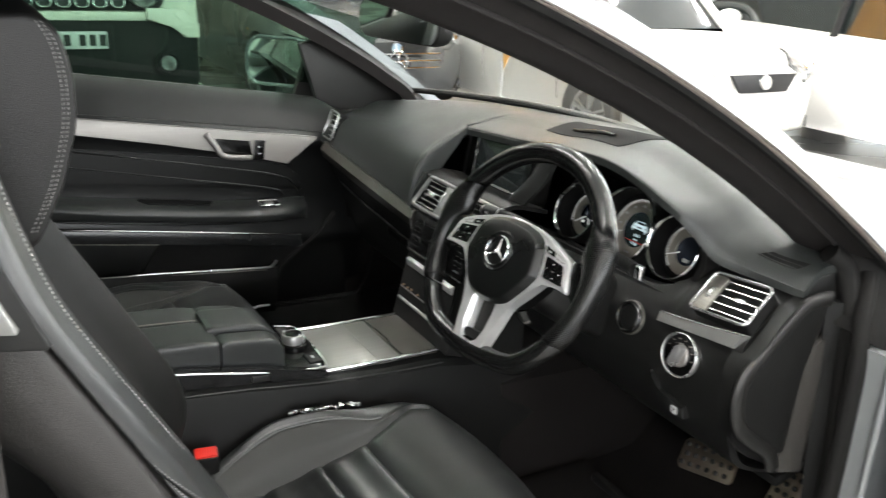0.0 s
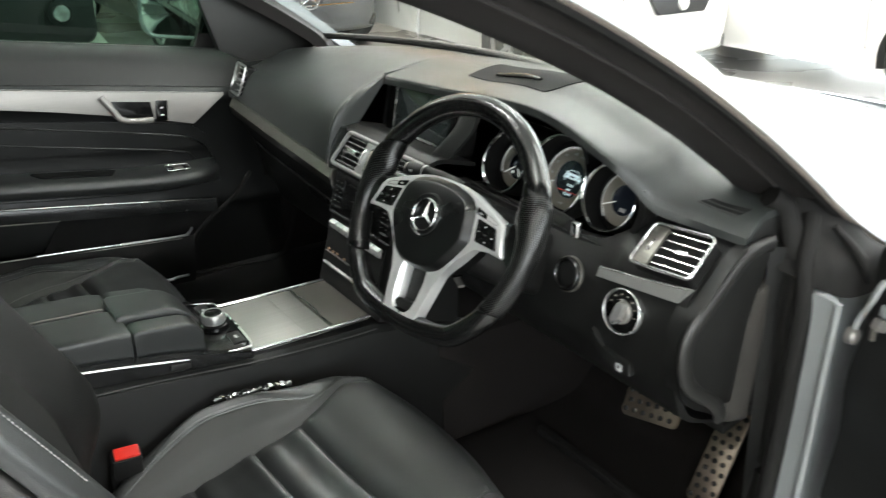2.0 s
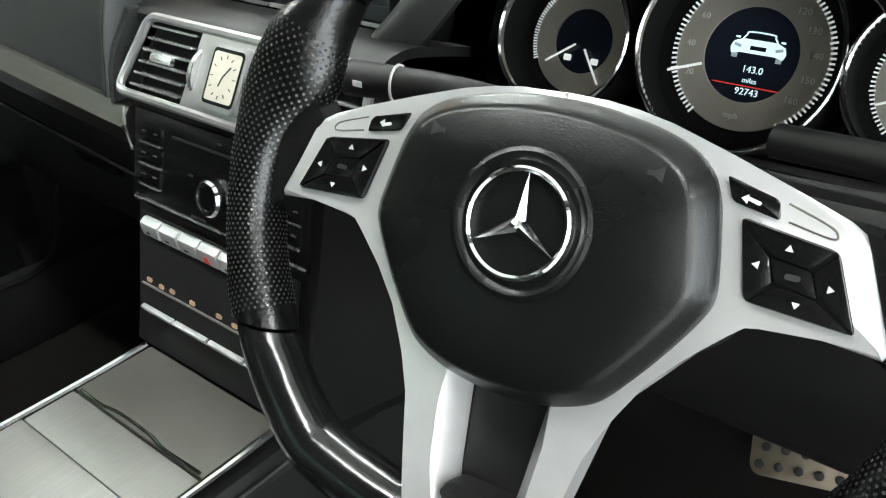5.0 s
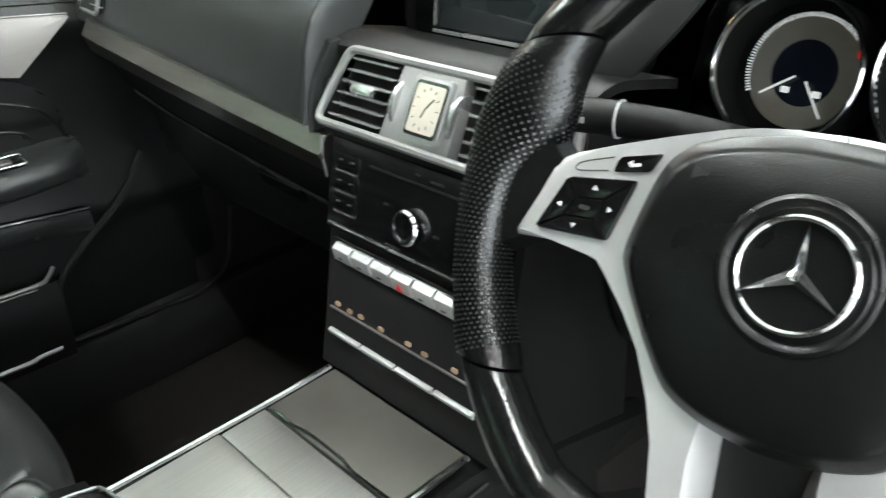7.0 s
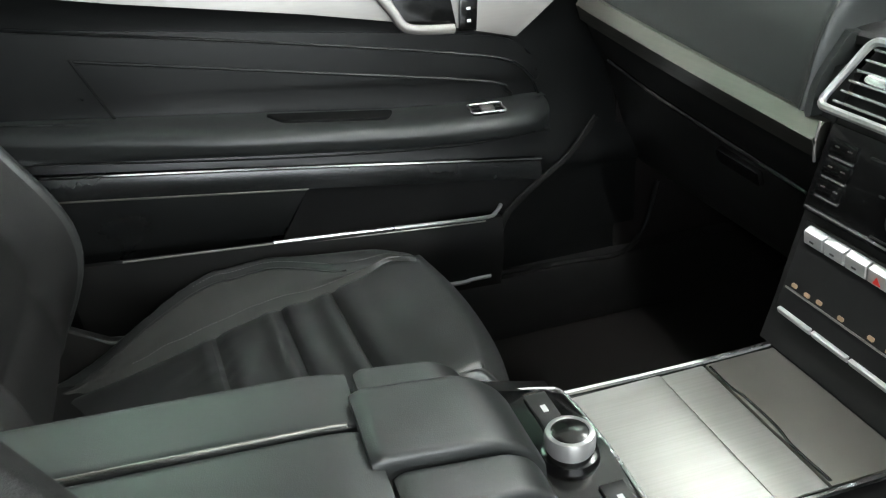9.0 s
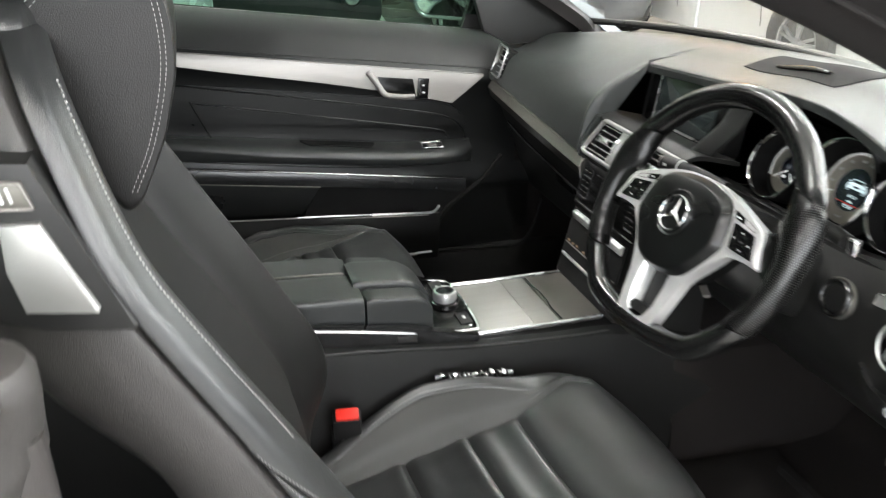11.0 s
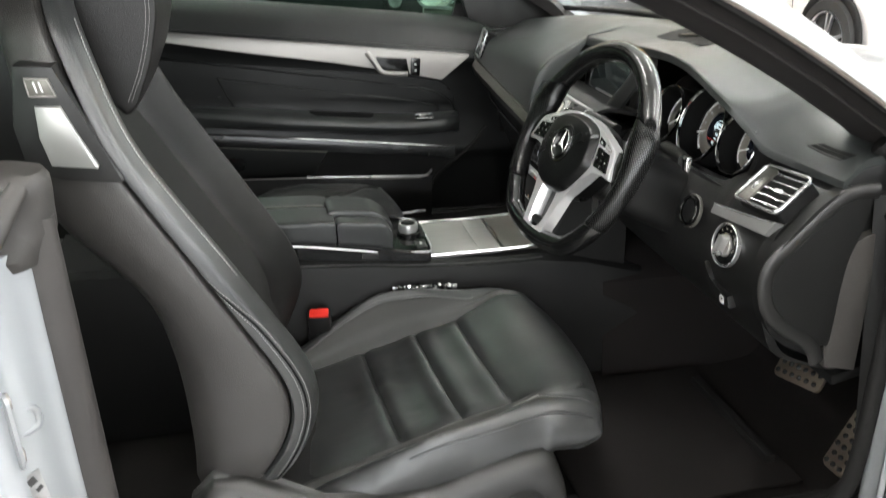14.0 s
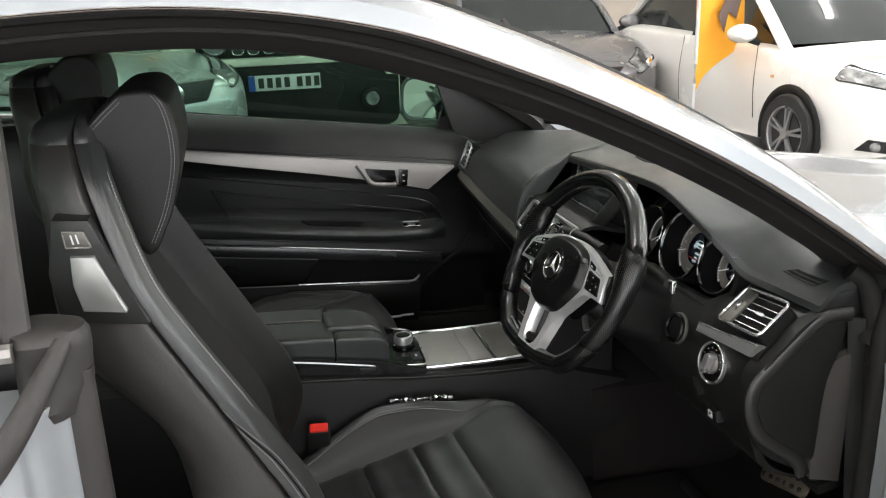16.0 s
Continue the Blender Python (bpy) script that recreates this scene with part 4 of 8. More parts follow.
words("unit_word", "mph", 0.006, m @ pose(-0.002, -0.043, 0.007), white_print, ring, 0.0003)
words("trip_number", "143.0", 0.0068, m @ pose(0.004, -0.010, 0.005), lit_white, ring, 0.0003)
words("trip_word", "miles", 0.005, m @ pose(0.004, -0.0175, 0.005), lit_white, ring, 0.0003)
words("total_number", "92743", 0.0068, m @ pose(0.004, -0.0255, 0.005), lit_white, ring, 0.0003)
part("red_line", box(0.05, 0.0008, 0.0006), lit_red, ring).matrix_basis = m @ pose(0.003, -0.0215, 0.005)
body = part("car_symbol", prism(round_poly([(-0.0195, 0.0035), (-0.0180, -0.0005), (-0.0120, 0.0010), (0.0120, 0.0010), (0.0180, -0.0005), (0.0195, 0.0035), (0.0180, 0.0080), (0.0120, 0.0105), (-0.0120, 0.0105), (-0.0180, 0.0080)], 0.0012), 0.0045, 0.0051, m @ Matrix.Translation((0.004, 0, 0))), lit_white, ring, "white drawing of a car seen from the front")
part("screen_mark", prism([(-0.0112, 0.0102), (0.0112, 0.0102), (0.0080, 0.0148), (-0.0080, 0.0148)], 0.0046, 0.0050, m @ Matrix.Translation((0.004, 0, 0))), screen_dark, body, "dark windscreen in the drawing")
part("cabin_line", tube([m @ V(x + 0.004, y, 0.0052) for x, y in ((-0.0122, 0.0102), (-0.0100, 0.0132), (-0.0080, 0.0154), (0.0080, 0.0154), (0.0100, 0.0132), (0.0122, 0.0102))], 0.0006, 5, 30), lit_white, body)
for sg in (-1, 1):
    part("lamp_mark", box(0.0050, 0.0020, 0.0006), lit_dim, body).matrix_basis = m @ pose(0.004 + sg * 0.0145, 0.0056, 0.0055, 0, 0, sg * 14)
    part("mirror_mark", box(0.0030, 0.0013, 0.0006), lit_white, body).matrix_basis = m @ pose(0.004 + sg * 0.0158, 0.0112, 0.005)
    part("wheel_mark", box(0.0040, 0.0030, 0.0006), lit_dim, body).matrix_basis = m @ pose(0.004 + sg * 0.0155, -0.0014, 0.0046)
part("grille_mark", box(0.011, 0.0028, 0.0006), screen_dark, body).matrix_basis = m @ pose(0.004, 0.0048, 0.0055)
ring, m = dial(0.120, 0.0, 0.056, 0.45, 46, 230, 60, ((205, 0.5, 0.5),))
part("gauge_symbol", box(0.012, 0.006, 0.0008), white_print, ring).matrix_basis = m @ pose(0.003, -0.016, 0.005)
part("visor", sheet([[V(0.240, y, 0.836), V(0.262, y, 0.830), V(0.29, y, 0.824)] for y in (-0.15, -0.37, -0.54)], 14, 5, 0.008), gloss_black, cluster)

# ---- centre stack ----
STK = basis((0.088, 0, 0.700), (0, -1, 0), (-0.969, 0, 0.247))
stack = thing("centre_stack", "black centre stack with radio and climate controls", "control panel")
part("side_body", loft([[V(0.122, y, 0.815), V(0.106, y, 0.75), V(0.091, y, 0.69), V(0.073, y, 0.615), V(0.062, y, 0.575), V(0.25, y, 0.52), V(0.25, y, 0.83)] for y in (0.122, 0.06, 0, -0.06, -0.122)]), console_black, stack)


def on_stack(name, w, h, u, v, depth, material, lift=0.0, r=0.002, label="", bev=0.001, owner=stack):
    return part(name, prism(rounded(w, h, r), lift, lift + depth, STK @ Matrix.Translation((u, v, 0)), bev), material, owner, label)


def key(name, w, h, u, v, depth, lift, label):
    """A key with a bright ledge that looks up and a face that leans back below it."""
    prof = [(-0.5, 0.0), (-0.5, 0.40), (-0.42, 0.52), (0.10, 0.95), (0.22, 1.0), (0.42, 0.62), (0.5, 0.45), (0.5, 0.0)]
    loops = []
    for q, k in ((-0.5, 0.80), (-0.47, 0.97), (-0.40, 1.0), (0.40, 1.0), (0.47, 0.97), (0.5, 0.80)):
        loops.append([STK @ V(u + q * w, v + a * h * (0.9 + 0.1 * k), lift + b * depth * k) for a, b in prof])
    return part(name, loft(loops), switch_silver, stack, label, smooth=False)


on_stack("radio_panel", 0.234, 0.088, 0, 0.066, 0.004, gloss_black, 0.0)
on_stack("disc_slot", 0.12, 0.0022, 0, 0.094, 0.001, dash_dark, 0.004, 0.001)
for sg in (-1, 1):
    for k, v in enumerate((0.090, 0.070, 0.050)):
        on_stack("button", 0.034, 0.016, sg * 0.092, v - 0.0, 0.0015, gloss_black, 0.004, owner=stack)
        on_stack("button_line", 0.031, 0.0021, sg * 0.092, v - 0.0098, 0.0012, silver, 0.004, 0.0005)
        for q in (-0.008, 0.009):
            on_stack("button_mark", 0.006, 0.0016, sg * 0.092 + q, v + 0.001, 0.0005, trim_dark, 0.0055, 0.001, bev=0)
for u, v, w in ((-0.033, 0.066, 0.007), (0.033, 0.055, 0.007), (0.004, 0.102, 0.006), (0.028, 0.1, 0.016), (-0.02, 0.03, 0.02)):
    on_stack("panel_mark", w, 0.002, u, v, 0.0004, dash_grey, 0.004, 0.0008, bev=0)
on_stack("bright_line", 0.232, 0.0018, 0, 0.026, 0.003, silver, 0.002, 0.0008)
knob = part("volume_knob", spin([(0.0155, 0), (0.0155, 0.003), (0.0162, 0.004), (0.0162, 0.008), (0.0142, 0.0105), (0.0115, 0.0105), (0.011, 0.008), (0, 0.008)], 48, m=STK @ Matrix.Translation((0.002, 0.055, 0.004))), chrome, stack, "chrome-ringed volume knob")
part("knob_cap", spin([(0.0108, 0.0081), (0.010, 0.0094), (0, 0.0098)], 32, m=STK @ Matrix.Translation((0.002, 0.055, 0.004))), gloss_black, knob)
on_stack("lower_bezel", 0.215, 0.098, 0, -0.036, 0.003, slot_black, 0.0)
for k in range(7):
    b = key("switch", 0.0266, 0.0175, -0.0846 + 0.0284 * k, 0.002, 0.0085, 0.003, "silver switch")
    if k == 3:
        part("hazard_mark", prism([(-0.0045, -0.0035), (0.0045, -0.0035), (0, 0.0045)], 0.0, 0.0006, STK @ pose(0.0006, -0.0012, 0.0103, 22, 0, 0)), red_plastic, b, "red warning triangle")
    else:
        part("switch_mark", prism(rounded(0.006, 0.002, 0.0008), 0.0, 0.0005, STK @ pose(-0.0846 + 0.0284 * k, -0.0018, 0.0101, 22, 0, 0)), dash_grey, b)
for k in range(7):
    u = (-0.092, -0.073, -0.056, -0.026, 0.012, 0.034, 0.072)[k]
    on_stack("climate_mark", 0.008, 0.0045, u, -0.0525 - 0.001 * (k % 2), 0.0008, climate_print, 0.003, 0.002, bev=0)
on_stack("climate_line", 0.205, 0.0016, 0, -0.058, 0.0030, silver_soft, 0.002, 0.0005)
for k in range(4):
    key("climate_key", 0.0478, 0.0066, -0.0765 + 0.051 * k, -0.083, 0.0060, 0.002, "silver climate key")

# ---- centre vents with clock ----
VNT = basis((0.131, -0.005, 0.849), (0, -1, 0), (-0.86, 0, 0.51))
vents = thing("centre_vents", "silver-framed twin air vents with an analogue clock", "air vent")
OUT = [(-0.128, 0.036), (0.144, 0.036), (0.156, -0.036), (-0.148, -0.036)]
part("housing", prism(OUT, -0.06, -0.012, VNT), slot_black, vents)
part("frame", tube([VNT @ V(x, y, 0.0) for x, y in round_poly(OUT, 0.012)], 0.0042, 8, 0, True), vent_silver, vents, "bright vent frame")
part("centre_plate", prism([(-0.050, 0.034), (0.027, 0.034), (0.031, -0.034), (-0.056, -0.034)], -0.012, 0.001, VNT, 0.002), vent_silver, vents, "satin silver centre plate")
for lo, hi in ((-0.136, -0.058), (0.033, 0.148)):
    for k in range(6):
        v = -0.0275 + 0.0110 * k
        w = hi - lo - 0.006 - 0.0015 * k
        part("slat", prism(rounded(w, 0.0023, 0.001), -0.010, -0.002, VNT @ pose((lo + hi) / 2 + (0.0015 * k - 0.003) * (1 if lo < 0 else -1), v, 0, 12, 0, 0), 0.001), silver, vents)
    part("slat_tab", prism(rounded(0.030, 0.008, 0.003), -0.004, 0.001, VNT @ Matrix.Translation(((lo + hi) / 2, 0.001, 0)), 0.001), silver, vents)
for u in (-0.046, 0.0255):
    part("thumbwheel", spin([(0.0, -0.003), (0.016, -0.003), (0.017, 0.0), (0.016, 0.003), (0, 0.003)], 36, m=VNT @ pose(u, 0.0, -0.009, 0, 90, 0) @ Matrix.Diagonal((1, 1.35, 1, 1))), silver, vents, "ribbed thumbwheel")
clock_face = mat("clock_face", (0.56, 0.53, 0.44), 0.5)
clock = part("clock", prism(rounded(0.046, 0.056, 0.005), 0.001, 0.006, VNT @ Matrix.Translation((-0.003, 0.0, 0)), 0.002), vent_silver, vents, "square analogue clock")
part("clock_dial", prism(rounded(0.034, 0.041, 0.003), 0.0062, 0.0068, VNT @ Matrix.Translation((-0.003, 0.0, 0))), clock_face, clock, "cream clock dial")
part("clock_rim", prism(rounded(0.039, 0.047, 0.004), 0.0058, 0.0062, VNT @ Matrix.Translation((-0.003, 0.0, 0))), gloss_black, clock)
for a, ln in ((52, 0.012), (-108, 0.008)):
    part("clock_hand", box(ln, 0.0012, 0.0006), plate_ink, clock).matrix_basis = VNT @ pose(-0.003, 0, 0.0073, 0, 0, a) @ Matrix.Translation((ln / 2, 0, 0))
for k in range(12):
    a = radians(30 * k)
    part("hour_mark", box(0.003, 0.0008, 0.0004), plate_ink, clock).matrix_basis = VNT @ pose(-0.003 + 0.0140 * math.cos(a), 0.0170 * math.sin(a), 0.0071, 0, 0, 30 * k)

# ---- vents at the two ends ----
def end_vent(label, m, w, h, dark):
    v = thing("side_vent", label, "air vent", group="vents at the dashboard ends")
    part("housing", prism(rounded(w - 0.002, h - 0.002, 0.006), -0.03, -0.006, m), slot_black, v)
    part("frame", tube([m @ V(x, y, 0) for x, y in rounded(w, h, 0.009, 5)], 0.0026, 8, 0, True), silver, v, "silver vent frame")
    k0 = -w / 2 + w * 0.28
    part("slider_plate", prism(rounded(w * 0.24, h - 0.006, 0.004), -0.006, -0.002, m @ Matrix.Translation((-w / 2 + w * 0.14, 0, 0)), 0.002), trim_dark, v)
    part("thumbwheel", spin([(0, -0.003), (0.020, -0.003), (0.021, 0), (0.020, 0.003), (0, 0.003)], 36, m=m @ pose(-w / 2 + w * 0.14, 0, -0.0195, 0, 90, 0)), silver, v)
    for k in range(5):
        part("slat", prism(rounded(w * 0.69, 0.0016, 0.0007), -0.0075, -0.0025, m @ pose(w * 0.145, -h / 2 + h * (k + 0.75) / 5.4, 0, 0, 0, 0), 0.001), silver, v)
    part("slat_tab", prism(rounded(0.020, 0.006, 0.002), -0.005, 0.000, m @ Matrix.Translation((w * 0.15, 0.0, 0)), 0.001), silver, v)
    return v


end_vent("silver-framed rectangular air vent beside the driver", basis((0.234, -0.649, 0.876), (0.04, -1, 0.08), (-0.61, -0.05, 0.79)), 0.104, 0.073, 0)
end_vent("silver-framed air vent beside the passenger door", basis((0.132, 0.668, 0.893), (-0.12, -1, 0), (-0.94, 0.0, 0.32)), 0.075, 0.075, 0)
part("driver_trim_strip", prism([(-0.080, 0.008), (0.085, 0.012), (0.069, -0.011), (-0.083, -0.007)], -0.01, 0.005, basis((0.209, -0.622, 0.8185), (0.02, -1, 0.14), (-0.95, -0.05, 0.3)), 0.002), guide_silver, dashboard, "brushed metal strip")
part("driver_trim_edge", tube([(0.205, -0.545, 0.8185), (0.206, -0.62, 0.829), (0.209, -0.700, 0.842)], 0.0016, 6, 12), silver, dashboard)
part("binnacle_fin", sheet([[V(0.228, -0.205, 0.975), V(0.222, -0.190, 0.94), V(0.212, -0.165, 0.905), V(0.205, -0.135, 0.870)], [V(0.225, -0.175, 0.975), V(0.215, -0.155, 0.94), V(0.200, -0.128, 0.905), V(0.190, -0.10, 0.872)], [V(0.235, -0.150, 0.975), V(0.23, -0.135, 0.94), V(0.222, -0.110, 0.905), V(0.212, -0.08, 0.872)]], 12, 16, 0.008, (1, 0, 0)), dash_grey, dashboard, "grey pillar between dials and screen")

# ---- light switch, start button, brake release ----
DP = basis((0.201, -0.603, 0.768), (0, -1, 0), (-0.97, 0, 0.2))
switch = thing("light_switch", "round chrome-ringed headlamp switch on the dashboard", "switch")
part("crescent", prism([(0.0185 * math.cos(radians(a)), 0.0185 * math.sin(radians(a))) for a in range(100, 251, 10)] + [(-0.006, -0.010), (-0.008, 0.0), (-0.005, 0.010)], 0.0095, 0.0112, DP, 0), gloss_black, switch)
part("ring", disc_ring(0.0330, 0.0358, 0.008, 56, m=DP, bev=0.4), silver, switch, "bright ring")
part("face", disc_ring(0, 0.032, 0.005, 48, m=DP), gloss_black, switch)
part("knob", spin([(0.019, 0.004), (0.019, 0.008), (0.017, 0.010), (0, 0.010)], 40, m=DP), silver_soft, switch, "silver knob")
part("grip", prism(rounded(0.013, 0.038, 0.006), 0.009, 0.022, DP @ pose(0.003, 0, 0, 0, 0, -14), 0.003), silver, switch, "silver grip")
for k in range(7):
    a = radians(160 - 27 * k)
    part("switch_mark", box(0.003, 0.002, 0.0006, (0, 0, 0)), dial_face, switch).matrix_basis = DP @ pose(0.0255 * math.cos(a), 0.0255 * math.sin(a), 0.0054)
start = thing("start_button", "round black engine start button", "button")
SB = basis((0.200, -0.487, 0.784), (0, -1, 0), (-0.96, 0, 0.28))
part("ring", disc_ring(0.021, 0.0265, 0.012, 48, m=SB, bev=0.4), gloss_black, start)
part("bezel", disc_ring(0.0265, 0.029, 0.006, 48, m=SB, bev=0.4), trim_dark, start)
part("cap", spin([(0.0205, 0.0), (0.0205, 0.007), (0.018, 0.009), (0, 0.009)], 40, m=SB), dash_dark, start)
release = thing("brake_release", "black parking brake release handle with a white mark", "handle")
RB = basis((0.205, -0.600, 0.690), (0, -1, 0), (-0.99, 0, -0.1))
part("handle", prism([(-0.055, 0.026), (-0.047, 0.022), (-0.034, 0.0), (0.022, -0.004), (0.026, -0.024), (-0.02, -0.027), (-0.045, -0.006)], -0.006, 0.007, RB, 0.004), dash_dark, release)
part("mark", prism(rounded(0.013, 0.014, 0.003), 0.0072, 0.0078, RB @ Matrix.Translation((0.006, -0.016, 0))), white_print, release, "white P symbol plate")
words("mark_letter", "P", 0.011, RB @ pose(0.006, -0.016, 0.0081), plate_ink, release, 0.0003)

# ---- centre console ----
console = thing("centre_console", "black centre console with brushed metal tray covers", "console")
part("body", loft([[V(x, -0.104, zt), V(x, -0.118, zt - 0.012), V(x, -0.130, zt - 0.08), V(x, -0.140, 0.40), V(x, -0.140, 0.26), V(x, 0.140, 0.26), V(x, 0.140, 0.40), V(x, 0.130, zt - 0.08), V(x, 0.118, zt - 0.012), V(x, 0.104, zt)] for x, zt in ((-0.95, 0.64), (-0.5, 0.612), (-0.35, 0.596), (-0.19, 0.576), (-0.05, 0.565), (0.05, 0.563), (0.16, 0.545), (0.30, 0.50))]), console_black, console, "black console body")
part("tray_cover", box(0.106, 0.186, 0.010, (-0.129, 0, 0.576), 0.002), tray_metal, console, "brushed metal tray cover")
part("tray_cover", box(0.0485, 0.186, 0.010, (-0.0507, 0, 0.5745), 0.002), tray_metal, console, "brushed metal tray strip")
part("tray_cover", box(0.081, 0.186, 0.010, (0.0165, 0, 0.5745), 0.002), trim_dark, console, "dark metal ashtray lid")
part("tray_lip", tube([(-0.0215, -0.088, 0.580), (-0.0222, -0.04, 0.5792), (-0.019, -0.015, 0.5796), (-0.019, 0.03, 0.5796), (-0.0222, 0.055, 0.5792), (-0.0215, 0.088, 0.579)], 0.0016, 8, 40), gloss_black, console)
for sg in (-1, 1):
    part("rail", tube([(-0.185, sg * 0.0985, 0.583), (-0.08, sg * 0.0985, 0.580), (0.0, sg * 0.0985, 0.579), (0.055, sg * 0.0985, 0.580)], 0.0035, 8, 20), chrome, console, "bright side rail")
    part("side_line", tube([(-0.55, sg * 0.117, 0.607), (-0.35, sg * 0.1175, 0.590), (-0.19, sg * 0.118, 0.571), (-0.02, sg * 0.117, 0.560), (0.06, sg * 0.116, 0.558)], 0.0014, 6, 24), dash_grey, console)
    part("side_gloss", loft([[V(x, sg * 0.1165, z0), V(x, sg * 0.1175, (z0 + z1) / 2), V(x, sg * 0.117, z1), V(x, sg * 0.10, z1), V(x, sg * 0.10, z0)] for x, z0, z1 in ((-0.62, 0.625, 0.660), (-0.45, 0.612, 0.646), (-0.30, 0.592, 0.620), (-0.19, 0.578, 0.590))]), gloss_black, console, "gloss black side strip")
part("side_button", box(0.034, 0.004, 0.012, (-0.318, -0.1185, 0.606), 0.0015, turn=(0, 6, 0)), dash_dark, console)
part("control_plate", prism([(-0.27, -0.104), (-0.20, -0.100), (-0.183, -0.085), (-0.180, 0.0), (-0.183, 0.085), (-0.20, 0.100), (-0.27, 0.104)], 0.570, 0.596, Matrix(), 0.004), gloss_black, console, "gloss black control plate")
part("plate_edge", tube([(-0.56, -0.1185, 0.660), (-0.44, -0.1185, 0.641), (-0.34, -0.1175, 0.621), (-0.27, -0.112, 0.606), (-0.20, -0.101, 0.594), (-0.182, -0.084, 0.592), (-0.178, 0.0, 0.592), (-0.182, 0.084, 0.592), (-0.20, 0.101, 0.594), (-0.27, 0.106, 0.603)], 0.0022, 8, 100), silver, console, "silver plate edge")
for u, v, w in ((-0.212, 0.066, 0.05), (-0.200, -0.062, 0.04)):
    part("plate_key", box(0.022, w, 0.003, (u, v, 0.5975), 0.001), dash_dark, console)
    part("plate_mark", box(0.005, 0.010, 0.0006, (u, v, 0.5995)), white_print, console)
ck = part("controller_knob", spin([(0.0195, 0), (0.0195, 0.006), (0.0218, 0.008), (0.0222, 0.018), (0.0205, 0.0225), (0.0172, 0.0235), (0.0165, 0.0225), (0, 0.0225)], 56, m=Matrix.Translation((-0.216, 0.002, 0.601))), vent_silver, console, "silver controller knob")
part("knob_cap", spin([(0.0164, 0.0226), (0.0150, 0.0232), (0, 0.0229)], 40, m=Matrix.Translation((-0.216, 0.002, 0.601))), gloss_black, ck)
part("knob_base", spin([(0.026, 0), (0.025, 0.007), (0.020, 0.009), (0, 0.009)], 40, m=Matrix.Translation((-0.216, 0.002, 0.596))), gloss_black, ck)


def pad(name, x0, x1, y0, y1, z0, zt, material, owner, label, soft=1.0):
    """A stuffed pad: domed top, rounded rim."""
    loops = []
    for f in np.linspace(0, 1, 24):
        x = x0 + (x1 - x0) * f
        end = min(f, 1 - f) / 0.10
        k = 1 - max(0.0, 1 - end) ** 2 * 0.06 * soft
        zt_ = zt(f) - 0.012 * soft * max(0.0, 1 - end) ** 2
        lp = []
        for a in np.linspace(0, math.pi, 18):
            c, sn = math.cos(a), math.sin(a)
            yy = (y0 + y1) / 2 - (y1 - y0) / 2 * math.copysign(abs(c) ** (0.36 * soft), c) * k
            lp.append(V(x, yy, z0 + (zt_ - z0) * abs(sn) ** (0.28 * soft)))
        loops.append(lp)
    return part(name, loft(loops), material, owner, label)


pad("armrest", -0.80, -0.383, -0.094, 0.006, 0.62, lambda f: 0.706 - 0.024 * f, console_leather, console, "black leather armrest half", 0.42)
pad("armrest", -0.80, -0.388, 0.011, 0.090, 0.62, lambda f: 0.704 - 0.024 * f, console_leather, console, "black leather armrest half", 0.42)
pad("wrist_rest", -0.392, -0.258, -0.047, 0.046, 0.60, lambda f: 0.689 - 0.014 * f - 0.030 * max(0, (f - 0.62) / 0.38) ** 1.8, console_leather, console, "black leather wrist rest", 0.34)
pad("wrist_bed", -0.379, -0.266, -0.094, -0.050, 0.60, lambda f: 0.678 - 0.012 * f - 0.016 * max(0, (f - 0.7) / 0.3) ** 2, console_leather, console, "black leather side pad", 0.42)
pad("wrist_bed", -0.381, -0.285, 0.049, 0.090, 0.60, lambda f: 0.676 - 0.012 * f - 0.016 * max(0, (f - 0.6) / 0.4) ** 2, console_leather, console, "black leather side pad", 0.42)
part("armrest_edge", tube([(-0.79, 0.0085, 0.706), (-0.60, 0.0085, 0.695), (-0.43, 0.0085, 0.685), (-0.400, 0.0085, 0.682)], 0.0014, 6, 30), trim_dark, console, "thin metal line between the armrest halves")

# ---- steering wheel ----
WHEEL = Matrix(((0.101, 0.464, -0.880, 0.0208), (-0.995, 0.058, -0.084, -0.372), (0.012, 0.884, 0.468, 0.8802), (0, 0, 0, 1)))
WHEEL = basis(WHEEL.translation, WHEEL.to_3x3().col[0], WHEEL.to_3x3().col[2])
steering = thing("steering_wheel", "flat-bottomed black leather steering wheel with silver spokes", "steering wheel")
steering.matrix_basis = WHEEL
perf = mat("perforated_leather", (0.0032, 0.0032, 0.0032), 0.24, scale=20, grain=0.12, grain_scale=420, kind="leather", spec=0.36)
wheel_leather = mat("wheel_leather", (0.004, 0.004, 0.004), 0.18, second=(0.005, 0.005, 0.005), scale=14, grain=0.04, grain_scale=500, kind="leather", spec=0.6)
airbag_mat = mat("airbag_skin", (0.0036, 0.0038, 0.0038), 0.29, scale=10, grain=0.09, grain_scale=1100, kind="leather", spec=0.34)


def rim_at(a):
    """The middle line of the rim at an angle in degrees from the right, flattened below."""
    x, y = 0.183 * math.cos(radians(a)), 0.183 * math.sin(radians(a))
    if y < -0.150:
        y = -0.150 - (abs(y) - 0.150) * 0.45
    return V(x, y, -0.010)


